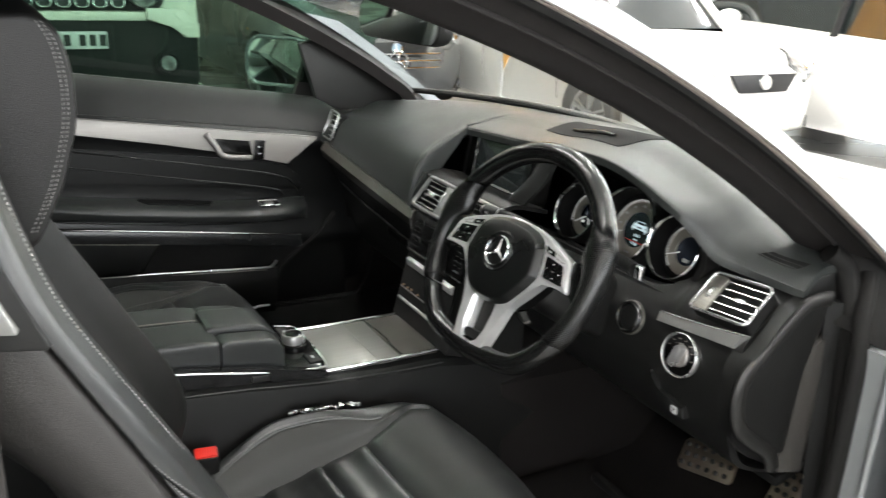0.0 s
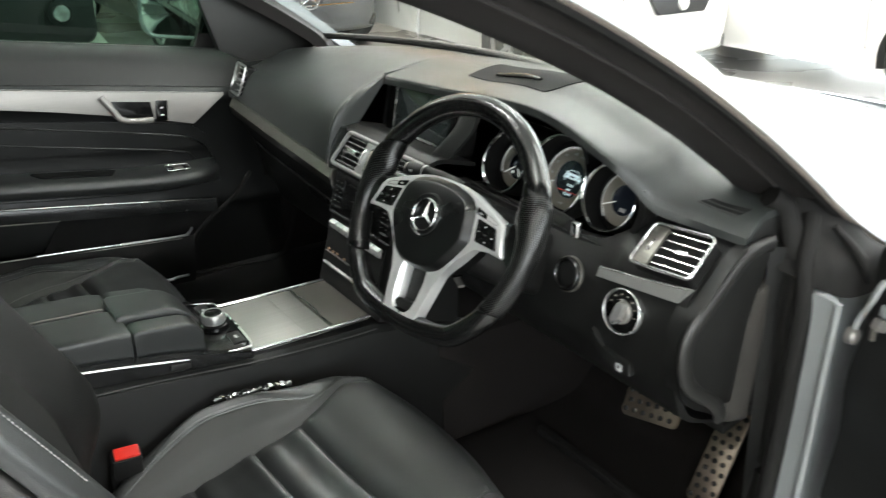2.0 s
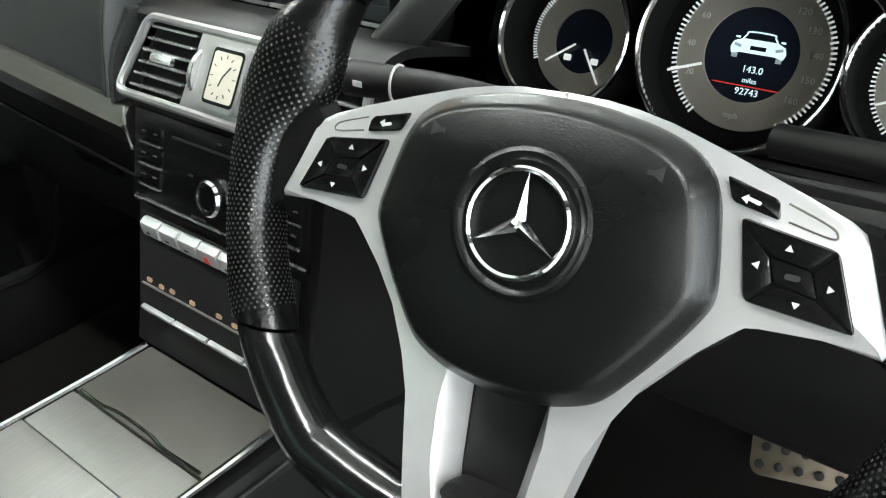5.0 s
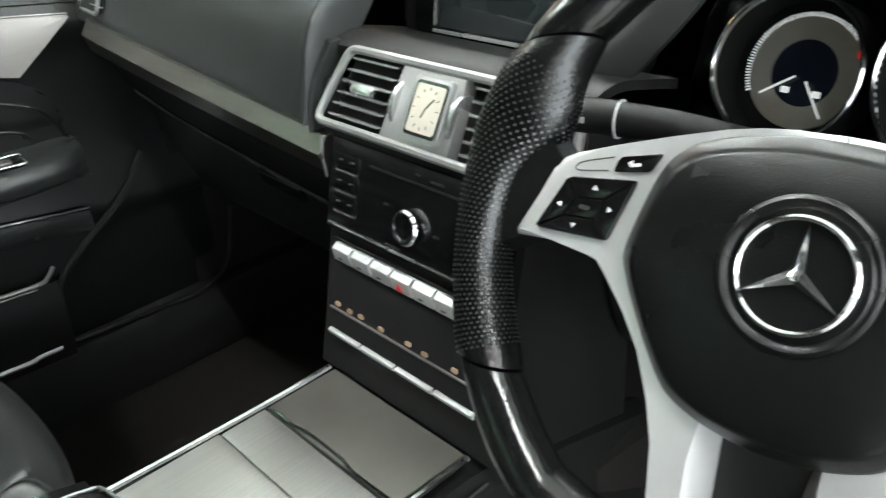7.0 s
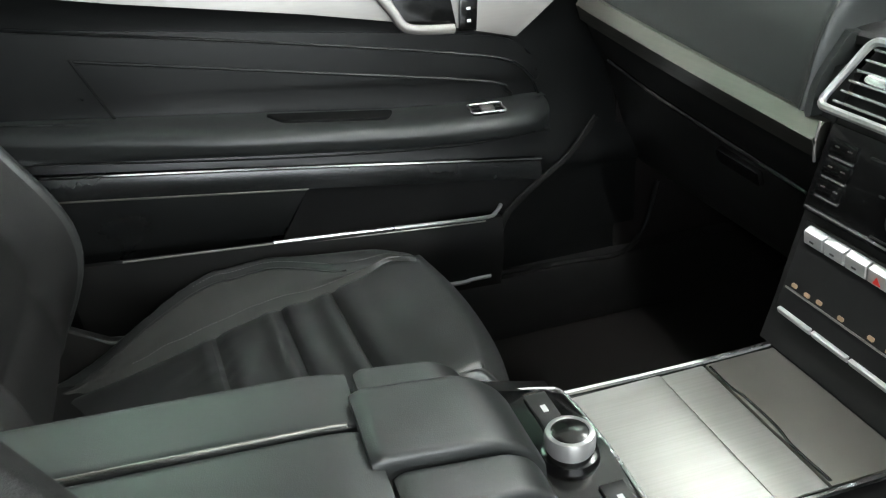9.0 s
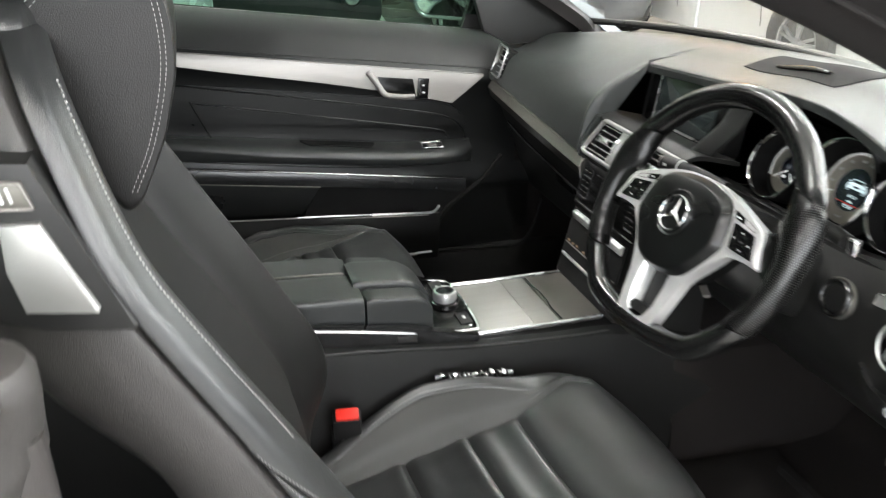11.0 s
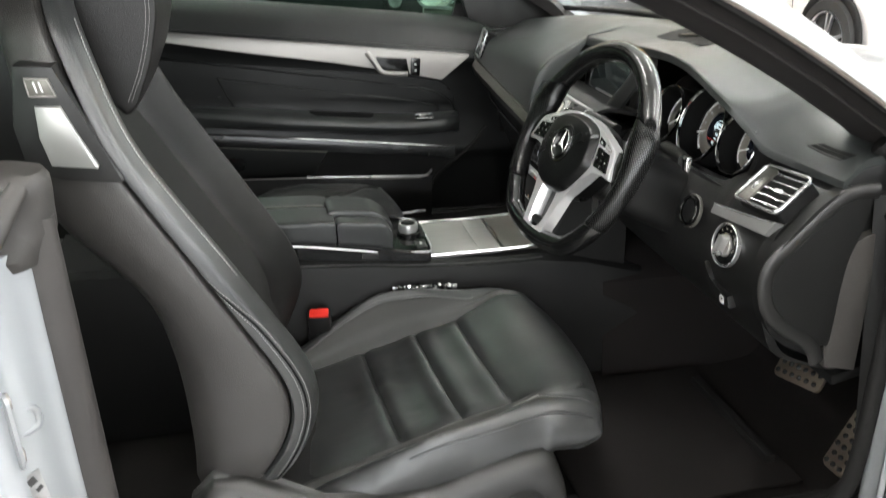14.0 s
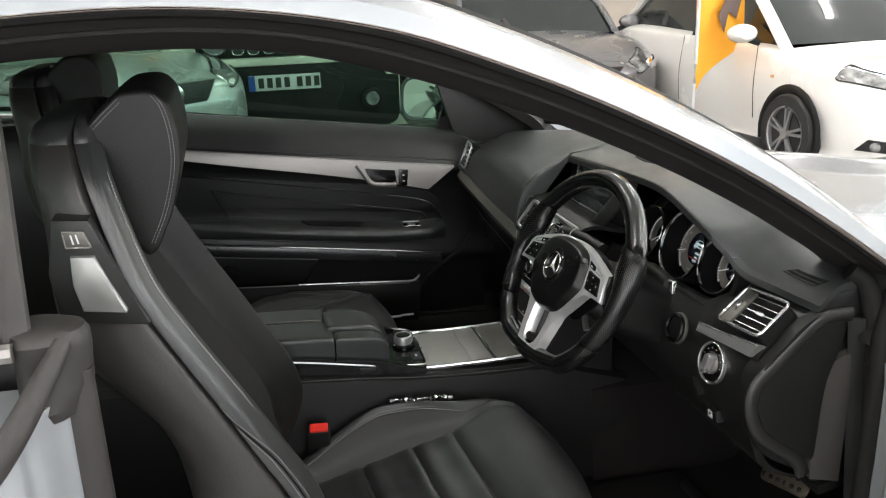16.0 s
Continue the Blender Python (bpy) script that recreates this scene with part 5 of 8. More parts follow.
def rim_skin(a, w, r):
    """A place on the rim: angle round the wheel, angle round its section. Thumb rests swell its inner side by the spokes."""
    d = min(abs((a - b + 180) % 360 - 180) for b in (17, 163))
    low = min(abs((a - b + 180) % 360 - 180) for b in (-12, 192))
    c, sn = math.cos(w), math.sin(w)
    q = r * (1 + 0.22 * math.exp(-(d / 13.0) ** 2) - 0.06 * math.exp(-(low / 12.0) ** 2))
    inn = 1 + (0.52 * math.exp(-(d / 9.0) ** 2) - 0.10 * math.exp(-(low / 9.0) ** 2) if c < 0 else 0.0) * abs(c)
    t = (rim_at(a + 1) - rim_at(a - 1)).normalized()
    side = t.cross(V(0, 0, 1)).normalized()
    return rim_at(a) + side * q * inn * c + V(0, 0, 1.06 * q * sn)


def rim_part(name, a0, a1, s0, s1, r, material, label):
    """A stretch of rim whose end seams lean by s0 and s1 degrees between their inner and outer sides."""
    n = max(16, int(abs(a1 - a0) / 2))
    loops = []
    for k in range(n + 1):
        f = k / n
        end = 1 - 0.07 * max(0.0, 1 - min(k, n - k) / 1.5)
        loops.append([rim_skin(a0 + (a1 - a0) * f + (s0 * (1 - f) + s1 * f) * math.cos(w), w, r * end) for w in np.linspace(0, 2 * math.pi, 29)[:-1]])
    return part(name, loft(loops), material, steering, label)


rim_part("rim_top", 29.6, 150.4, -5.5, 5.5, 0.0178, wheel_leather, "smooth black leather upper rim")
# Hole discs lighter than the grip leather: their glints are put into the colour.
hole_glint = mat("hole_glint", (0.015, 0.015, 0.0147), 0.35)


def holes(grip, a0, a1):
    """Rows of small punched holes over a grip."""
    bm = bmesh.new()
    for k in range(62):
        a = a0 + (a1 - a0) * (k + 0.5) / 62
        t = (rim_at(a + 1) - rim_at(a - 1)).normalized()
        for q in range(32):
            w = 2 * math.pi * (q + 0.5 * (k % 2)) / 32
            at, ahead, up = rim_skin(a, w, 0.0183), rim_skin(a + 0.3, w, 0.0183), rim_skin(a, w + 0.05, 0.0183)
            nrm = (up - at).cross(ahead - at).normalized()
            if nrm.dot(at - rim_at(a)) < 0:
                nrm = -nrm
            m = basis(at + nrm * 0.00025, t, nrm)
            bm.faces.new([bm.verts.new(m @ V(0.00085 * math.cos(b * math.pi / 3), 0.00085 * math.sin(b * math.pi / 3), 0)) for b in range(6)])
    tagged(part("perforated_skin", bm, hole_glint, grip, smooth=False), kind="stuff")


GRIP_A = rim_part("rim_grip", -31.0, 28.9, 3.0, -5.5, 0.0183, perf, "perforated black leather grip")
GRIP_B = rim_part("rim_grip", 151.1, 211.0, 5.5, -3.0, 0.0183, perf, "perforated black leather grip")
holes(GRIP_A, -29, 25)
holes(GRIP_B, 155, 209)
rim_part("rim_bottom", 211.7, 328.3, -3.0, 3.0, 0.0172, wheel_leather, "smooth black leather lower rim")
BAG = [(0, 0.0595), (0.018, 0.0588), (0.034, 0.0565), (0.050, 0.0530), (0.0640, 0.0475), (0.0735, 0.0395), (0.0790, 0.0290), (0.0825, 0.0150), (0.0855, 0.0), (0.0866, -0.0090), (0.0855, -0.0165), (0.0790, -0.0290), (0.0700, -0.0430), (0.0610, -0.0555), (0.0520, -0.0665), (0.0440, -0.0725), (0.0300, -0.0780), (0.0150, -0.0808), (0, -0.0818)]
BAG = BAG + [(-x, y) for x, y in BAG[-2:0:-1]]
ring0 = curve(BAG, 144, True)
layers = []
for sc, z in ((1.0, -0.045), (1.005, 0.0), (1.003, 0.0052), (0.985, 0.0078), (0.915, 0.0150), (0.89, 0.0172), (0.865, 0.0180), (0.70, 0.0203), (0.55, 0.0217), (0.44, 0.0223), (0.34, 0.0224)):
    layers.append([V(p[0] * sc, (p[1] + 0.012 * (sc > 0.6)) * sc - 0.012 * (sc > 0.6), z) for p in ring0])
part("airbag_cover", loft(layers), airbag_mat, steering, "grained black airbag cover")
part("badge_recess", spin([(0.0350, 0.0205), (0.0345, 0.0232), (0.0325, 0.0240), (0.0300, 0.0232), (0.0275, 0.0212), (0.0262, 0.0226), (0.0, 0.0226)], 72), airbag_mat, steering)
badge = part("badge", disc_ring(0.0232, 0.0258, 0.0046, 72, m=Matrix.Translation((0, 0, 0.0225)), bev=0.45), chrome, steering, "plain chrome ring badge with three bars")
for a in (90, 210, 330):
    bm = bmesh.new()
    m = pose(0, 0, 0.0232, 0, 0, a)
    pts = [V(0, -0.0036, 0), V(0.0240, 0, 0.0008), V(0, 0.0036, 0), V(0.003, 0, 0.0042)]
    vs = [bm.verts.new(m @ p) for p in pts]
    for f in ((0, 1, 3), (1, 2, 3), (0, 3, 2), (0, 2, 1)):
        bm.faces.new([vs[i] for i in f])
    part("badge_bar", bm, chrome, badge, smooth=False)
for sg in (-1, 1):
    # outer edge from the top to the foot, then the inner edge back up under the airbag
    SP = [(0, 0.0628), (0.020, 0.0620), (0.036, 0.0600), (0.052, 0.0567), (0.066, 0.0525), (0.080, 0.0482), (0.106, 0.0395), (0.128, 0.0318), (0.1345, 0.0280), (0.1375, 0.0220), (0.1530, -0.0150), (0.1515, -0.0182), (0.1290, -0.0162), (0.1060, -0.0150), (0.0990, -0.0165), (0.0925, -0.0225), (0.080, -0.0400), (0.0670, -0.0565), (0.0560, -0.0700), (0.0520, -0.0780), (0.0480, -0.0980), (0.0415, -0.1300), (0.0345, -0.1655), (0.0310, -0.1715), (0.024, -0.1732), (0, -0.1740), (0, -0.1530), (0.0165, -0.1520), (0.0240, -0.1450), (0.0265, -0.1260), (0.0290, -0.0980), (0.0312, -0.0740), (0.0200, -0.0600), (0, -0.0600)]
    pts = [(sg * x, y) for x, y in SP]
    part("spoke_frame", prism(pts if sg > 0 else pts[::-1], -0.016, 0.0048, Matrix(), 0.0034, seg=4), spoke_silver, steering, "satin silver spoke")
    inside = [(0, -0.1530, -0.1480), (0.0165, -0.1520, -0.1470), (0.0240, -0.1450, -0.1430), (0.0265, -0.1260, -0.1260), (0.0290, -0.0980, -0.0980), (0.0312, -0.0740, -0.0740)]
    part("spoke_facet", loft([[V(sg * x, ya, 0.0036), V(sg * max(0.0, x - 0.0065 * (x > 0.02) - 0.002 * (x > 0)), yb, -0.010), V(sg * max(0.0, x - 0.0065 * (x > 0.02) - 0.002 * (x > 0)), yb, -0.016), V(sg * x, ya - 0.001, -0.014)] for x, ya, yb in inside]), spoke_silver, steering, "sloping inner facet of the spoke")
    # switches
    PADO = [(0.0885, 0.0245), (0.1275, 0.0190), (0.1405, -0.0115), (0.0972, -0.0090)]
    pts = [(sg * x, y) for x, y in PADO]
    pd = part("switch_pad", prism(round_poly(pts if sg > 0 else pts[::-1], 0.003, 3), 0.0042, 0.0056, Matrix(), 0.0005), slot_black, steering, "black switch pad")
    INN = [(0.1035, 0.0110), (0.1195, 0.0090), (0.1240, -0.0010), (0.1070, 0.0005)]
    for q in range(4):
        quad = [Vector(PADO[q]), Vector(PADO[(q + 1) % 4]), Vector(INN[(q + 1) % 4]), Vector(INN[q])]
        mid = sum(quad, Vector((0, 0))) / 4
        quad = [(sg * (mid + (p - mid) * 0.93).x, (mid + (p - mid) * 0.93).y) for p in quad]
        k = part("key", prism(quad if sg < 0 else quad[::-1], 0.0052, 0.0078, Matrix(), 0.0010), gloss_black, pd)
        turn = (0, 90 * sg * -1, 180, 90 * sg)[q] if sg < 0 else (0, -90, 180, 90)[q]
        part("key_mark", prism([(-0.0016, -0.0010), (0.0016, -0.0010), (0, 0.0016)], 0.0079, 0.0082, pose(sg * mid.x, mid.y, 0, 0, 0, turn)), white_print, k)
    quad = [(sg * x, y) for x, y in INN]
    k = part("key", prism(quad if sg < 0 else quad[::-1], 0.0052, 0.0074, Matrix(), 0.0008), gloss_black, pd)
    part("key_mark", prism(rounded(0.006, 0.0024, 0.001), 0.0075, 0.0078, Matrix.Translation((sg * 0.1135, 0.005, 0))), dash_grey, k)
    pts = [(sg * x, y) for x, y in [(0.0790, 0.0400), (0.1015, 0.0340), (0.1035, 0.0258), (0.0835, 0.0298)]]
    k = part("upper_key", prism(round_poly(pts if sg > 0 else pts[::-1], 0.002, 3), 0.0042, 0.0066, Matrix(), 0.001), gloss_black, steering)
    part("key_mark", prism(rounded(0.006, 0.0016, 0.0006), 0.0067, 0.0070, pose(sg * 0.092, 0.0315, 0, 0, 0, -14 * sg)), white_print, k)
    part("key_mark", prism([(-0.0014, -0.0020), (0.0014, 0), (-0.0014, 0.0020)], 0.0067, 0.0070, pose(sg * 0.0915 - 0.0034, 0.0318, 0, 0, 0, 180)), white_print, k)
    part("key_groove", tube([(sg * x, y, 0.0048) for x, y in ((0.1050, 0.0335), (0.1190, 0.0290), (0.1245, 0.0262), (0.1235, 0.0232), (0.1065, 0.0262))], 0.0005, 5, 24), trim_dark, steering)
    # dark arm between silver spoke and rim
    part("spoke_arm", loft([[V(sg * x, y0, -0.020), V(sg * x, y1, -0.020), V(sg * x, y1 - 0.004, zt), V(sg * x, (y0 + y1) / 2, zt + 0.003), V(sg * x, y0 + 0.004, zt)] for x, y0, y1, zt in ((0.10, -0.012, 0.036, -0.004), (0.140, -0.016, 0.032, -0.003), (0.158, -0.026, 0.050, -0.002), (0.178, -0.038, 0.070, -0.004))]), wheel_leather, steering)
    part("horn_mark", prism([(-0.004, -0.0012), (-0.001, -0.0012), (0.003, -0.0034), (0.003, 0.0034), (-0.001, 0.0012), (-0.004, 0.0012)], 0.0190, 0.0196, pose(sg * 0.054, 0.034, 0, 0, 0, 0 if sg > 0 else 180)), dash_grey, steering)
part("spoke_hollow", prism([(-0.028, -0.065), (0.028, -0.065), (0.022, -0.150), (-0.022, -0.150)], -0.034, -0.017, Matrix(), 0.002), dash_dark, steering)
part("lower_pad", prism(rounded(0.037, 0.014, 0.006), -0.016, 0.001, Matrix.Translation((0, -0.140, 0)), 0.003), dash_dark, steering)
part("rear_cover", loft([[V(r * math.cos(a) * 1.05, r * math.sin(a) - 0.012, z) for a in np.linspace(0, 2 * math.pi, 33)[:-1]] for r, z in ((0.070, -0.012), (0.070, -0.040), (0.055, -0.07))]), dash_dark, steering)
column = thing("steering_column", "black steering column shroud with two stalks", "steering column")
axis = WHEEL.to_3x3().col[2]
C0 = WHEEL.translation
shroud = []
for f, w, h in ((0.055, 0.055, 0.045), (0.09, 0.066, 0.056), (0.15, 0.070, 0.062), (0.24, 0.07, 0.062)):
    o = C0 - axis * f + V(0, 0, -0.01)
    shroud.append([o + V(0, -1, 0) * w * math.copysign(abs(math.cos(a)) ** 0.6, math.cos(a)) + V(0.46, 0, 0.88) * h * math.copysign(abs(math.sin(a)) ** 0.6, math.sin(a)) for a in np.linspace(0, 2 * math.pi, 33)[:-1]])
part("shroud", loft(shroud), dash_dark, column)
part("lower_cover", sheet([[V(0.13, -0.41, 0.80), V(0.13, -0.37, 0.77), V(0.13, -0.33, 0.80)], [V(0.20, -0.42, 0.77), V(0.20, -0.37, 0.73), V(0.20, -0.32, 0.77)], [V(0.27, -0.42, 0.75), V(0.27, -0.37, 0.71), V(0.27, -0.32, 0.75)]], 8, 8, 0.02), dash_dark, column)
part("adjuster_lever", tube([(0.10, -0.31, 0.79), (0.08, -0.345, 0.762), (0.07, -0.375, 0.752)], 0.006, 8, 10, flat=0.5), silver_soft, column, "grey adjuster lever")
wiper = part("stalk", tube([(0.14, -0.29, 0.882), (0.128, -0.235, 0.887), (0.118, -0.20, 0.888), (0.110, -0.165, 0.888)], 0.0145, 14, 20, flat=0.85, taper=lambda f: 0.75 + 0.25 * f), console_black, column, "black wiper stalk")
part("stalk_band", tube([(0.1183, -0.2006, 0.888), (0.1179, -0.1994, 0.888)], 0.0150, 14, 4, flat=0.85), white_print, wiper)
part("stalk_mark", box(0.0004, 0.008, 0.004), white_print, wiper).matrix_basis = pose(0.0985, -0.182, 0.890)
part("stalk_tip", tube([(0.1102, -0.166, 0.888), (0.109, -0.160, 0.888)], 0.012, 14, 4, flat=0.85), silver_soft, wiper)
gear = part("stalk", tube([(0.17, -0.43, 0.885), (0.16, -0.49, 0.89), (0.152, -0.53, 0.891)], 0.011, 14, 16, flat=0.9), dash_dark, column, "black gear stalk")
part("stalk_tip", box(0.012, 0.015, 0.024, (0.150, -0.542, 0.890), 0.004, 3, (0, 0, 8)), chrome, gear, "bright stalk end")

# ---- pedals ----
hole_mat = mat("pedal_hole", (0.02, 0.02, 0.02), 0.7)
steel = mat("pedal_steel", (0.50, 0.42, 0.34), 0.38, metal=0.95, scale=20)


def pedal(label, m, w, h, nx, ny):
    p = thing("pedal", label, "pedal", group="pedals")
    part("plate", prism(rounded(w, h, 0.012), -0.006, 0.0, m, 0.002), steel, p, "brushed steel plate")
    for i in range(nx):
        for j in range(ny):
            u, v = (i + 0.5 - nx / 2) * w / (nx + 0.3) + (0.003 if j % 2 else -0.003), (j + 0.5 - ny / 2) * h / (ny + 0.3)
            part("stud", spin([(0.0052, 0), (0.0052, 0.003), (0.003, 0.004), (0, 0.004)], 10, m=m @ Matrix.Translation((u, v, 0))), hole_mat, p, "black rubber stud")
    part("arm", tube([m @ V(0, 0, -0.008), m @ V(0.0, h * 0.2, -0.05), m @ V(0, h * 0.6 + 0.06, -0.09)], 0.009, 8, 12), black_plastic, p)
    return p


pedal("perforated steel brake pedal with rubber studs", basis((0.50, -0.442, 0.396), (0.06, -1, 0.24), (-0.80, 0, 0.6)), 0.135, 0.066, 6, 3)
pedal("tall perforated steel accelerator pedal with rubber studs", basis((0.535, -0.585, 0.345), (0.05, -1, 0.02), (-0.85, -0.1, 0.5)), 0.058, 0.20, 3, 10)

# ---- seats ----
def at_z(table, z):
    """A smooth value from a short table of (z, value)."""
    zs, vs = zip(*table)
    return float(np.interp(z, zs, vs))


EDGE = ((0.442, -0.556), (0.471, -0.520), (0.525, -0.489), (0.576, -0.466), (0.622, -0.460), (0.677, -0.474), (0.757, -0.519), (0.843, -0.566), (0.909, -0.604), (0.976, -0.641), (1.014, -0.661), (1.076, -0.681), (1.132, -0.696), (1.19, -0.712), (1.25, -0.738))


def smooth_edge(z):
    return sum(at_z(EDGE, z + d) for d in (-0.03, -0.02, -0.01, 0, 0.01, 0.02, 0.03)) / 7


def seat(name, label, y0, dx, outer, details, seams, slant, narrow=0.0):
    """A sports seat. outer: the sign of its door side in y; seams: its cross seams, with their depth; slant: how they lean."""
    s = thing(name, label, "seat", (dx, y0, 0))
    o = outer
    # cushion: stations across from the middle to the hem, rows from the back to under the nose
    SPAN, STEP = 8, 9
    rows = []
    for x, ws, zs, wp, zp, we, ze, wb, zb in (
            (-0.60, 0.165, 0.395, 0.185, 0.400, 0.200, 0.400, 0.215, 0.36), (-0.52, 0.165, 0.408, 0.190, 0.420, 0.205, 0.425, 0.225, 0.37), (-0.455, 0.163, 0.422, 0.195, 0.447, 0.215, 0.452, 0.235, 0.385),
            (-0.38, 0.160, 0.442, 0.213, 0.487, 0.232, 0.493, 0.245, 0.40), (-0.302, 0.157, 0.464, 0.228, 0.518, 0.243, 0.528, 0.250, 0.405), (-0.25, 0.156, 0.479, 0.226, 0.526, 0.241, 0.536, 0.252, 0.41),
            (-0.20, 0.156, 0.489, 0.218, 0.529, 0.236, 0.537, 0.252, 0.415), (-0.157, 0.158, 0.498, 0.205, 0.528, 0.228, 0.534, 0.251, 0.425), (-0.113, 0.167, 0.513, 0.188, 0.525, 0.222, 0.531, 0.250, 0.438),
            (-0.075, 0.180, 0.524, 0.196, 0.528, 0.222, 0.529, 0.248, 0.452), (-0.04, 0.190, 0.530, 0.204, 0.529, 0.224, 0.524, 0.246, 0.450), (0.0, 0.180, 0.527, 0.205, 0.521, 0.222, 0.514, 0.242, 0.445),
            (0.022, 0.180, 0.513, 0.205, 0.507, 0.222, 0.501, 0.240, 0.451), (0.034, 0.180, 0.493, 0.205, 0.488, 0.222, 0.487, 0.237, 0.458), (0.036, 0.180, 0.470, 0.205, 0.469, 0.222, 0.470, 0.233, 0.460),
            (0.026, 0.180, 0.449, 0.205, 0.451, 0.222, 0.456, 0.230, 0.452), (-0.01, 0.180, 0.434, 0.205, 0.438, 0.222, 0.444, 0.230, 0.438)):
        halves = []
        taper = narrow * min(1.0, max(0.0, (x + 0.20) / 0.12)) * (1.0 if x < 0.01 else 0.4)
        ws, wp, we = ws - taper * 0.8, wp - taper, we - taper * 0.45
        for sg in (-1, 1):
            worn = (0.014 if sg == o else 0.0) * min(1.0, max(0.0, (-0.12 - x) / 0.12))
            zp_, ze_ = zp - worn, ze - worn
            pts = [(0, zs - 0.008), (ws * 0.5, zs - 0.005), (ws, zs), ((ws + wp) / 2, (zs + zp_) / 2 + 0.003), (wp, zp_), (we, ze_), ((we + wb) / 2 + 0.012, ze_ * 0.55 + zb * 0.45), (wb, zb + 0.004), (wb - 0.045, zb - 0.030)]
            bend = 0.05 * min(1.0, max(0.0, (x + 0.20) / 0.20)) ** 1.5
            lean = slant * o * min(1.0, max(0.0, (-0.06 - x) / 0.08))
            halves.append([V(x - bend * (w / 0.25) ** 2 + lean * sg * w, sg * w, z) for w, z in pts])
        rows.append(halves[0][::-1] + halves[1][1:])
    NY, NX = 16 * SPAN + 1, 16 * STEP + 1
    MID = NY // 2
    SEAM, PIPE = 2 * SPAN, 4 * SPAN
    bm = sheet(rows, NX, NY)
    bm.verts.ensure_lookup_table()
    top = [[bm.verts[i * NY + j].co for j in range(NY)] for i in range(NX)]
    for i in range(NX):
        for j in range(NY):
            p, d = top[i][j], abs(j - MID)
            if i > 11 * STEP:
                continue
            v = p.y * o
            if d <= SEAM:
                fade = min(1.0, (SEAM + 1 - d) / 3.0)
                for sx, deep in seams:
                    q = p.x - sx - slant * v
                    p.z -= deep * fade * math.exp(-(q / 0.0040) ** 2)
                    p.z += deep * 0.55 * fade * math.exp(-((q + 0.018) / 0.012) ** 2)
                    p.z += deep * 0.35 * fade * math.exp(-((q - 0.020) / 0.014) ** 2)
                near = max(0.0, 1 - abs(p.x - seams[0][0] - slant * v) / 0.13)
                ridge = abs(noise.noise(V(p.x * 9 + v * 16 + y0, v * 34 - p.x * 14, 2.0 + y0)))
                p.z += 0.0068 * fade * near * (0.45 - ridge) * min(1.0, (v + 0.17) / 0.12)
                p.z += 0.0032 * noise.noise(V(p.x * 13 + y0 * 9, v * 15, y0)) * fade
            if d == SEAM:
                p.z -= 0.0045
            elif abs(d - SEAM) == 1:
                p.z -= 0.0012
            if d == PIPE and i < 8 * STEP:
                p.z -= 0.0022
            if d > SEAM and v > 0 and p.x < -0.2:
                p.z += 0.0034 * noise.noise(V(p.x * 60 + v * 20, v * 14, 7)) * min(1.0, (-0.2 - p.x) / 0.1)
    top = [[p.copy() for p in row] for row in top]
    cushion = part("cushion", bm, leather, s, "creased black leather cushion")
    # Faces between seam and piping get the leather with light in its colour.
    cushion.data.materials.append(bolster_lit_leather)
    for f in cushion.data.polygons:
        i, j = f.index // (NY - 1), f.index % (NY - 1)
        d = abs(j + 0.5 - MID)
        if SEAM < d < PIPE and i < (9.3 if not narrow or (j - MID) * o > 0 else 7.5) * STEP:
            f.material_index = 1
    along = (lambda d, i0, i1, up: [top[i][MID + d] + V(0, 0, up) for i in range(i0, i1, 3)])
    bm = bmesh.new()
    dashes(along(-o * (PIPE + 1), 24, 62, 0.0012), 0.0042, 0.0009, (0, -o * 0.5, 0.8), bm, 260)
    for d, i0, i1 in ((SEAM + 3, 22, 84), (PIPE + 3, 34, 104)):
        dashes(along(o * d, i0, i1, 0.0010), 0.0042, 0.0009, (0, o * 0.3, 0.9), bm, 300)
    tagged(part("stitching", bm, stitch_mat, cushion, "grey stitching"), "grey stitching", kind="stuff")
    for sg in (-1, 1):
        part("piping", tube(along(sg * PIPE, 14, 76, 0.0012), 0.0020, 6, 60), leather, cushion)
    hem = [top[i][MID + o * (5 * SPAN + 3)] + V(0, o * 0.0012, 0.0006) for i in range(30, 12 * STEP, 4)]
    part("piping", tube(hem, 0.0024, 6, 90), leather, cushion, "piped edge of the outer bolster")
    # backrest in level slices
    front, shell_o, shell_i, back = [], [], [], []
    zs = list(np.linspace(0.47, 1.205, 64))
    for z in zs:
        xf = smooth_edge(z)
        k = max(0.0, (z - 1.0) / 0.21)
        W = 0.262 - 0.055 * k ** 1.6 - 0.10 * max(0.0, (z - 1.15) / 0.06) ** 2 * 0.5
        foot = max(0.0, (0.56 - z) / 0.09)
        W -= 0.02 * foot ** 2
        bol = 0.058 * min(1.0, max(0.0, (z - 0.50) / 0.1)) * (1 - 0.75 * min(1, k * 1.3)) + 0.006
        xc = xf - bol
        gw = sum(at_z(((0.47, 0.055), (0.54, 0.044), (0.62, 0.042), (0.72, 0.042), (0.80, 0.038), (0.95, 0.033), (1.05, 0.030)), z + d) for d in (-0.04, -0.02, 0, 0.02, 0.04)) / 5
        sec = [(xf - gw, W - 0.012), (xf - gw * 0.90, W), (xf - gw * 0.45, W - 0.004), (xf - 0.008, W - 0.020), (xf, W - 0.042), (xf - 0.006, W - 0.055), (xf - bol * 0.45, W - 0.078), (xc + 0.004, W - 0.102), (xc, W - 0.125), (xc + 0.004, W * 0.3), (xc + 0.006, 0)]
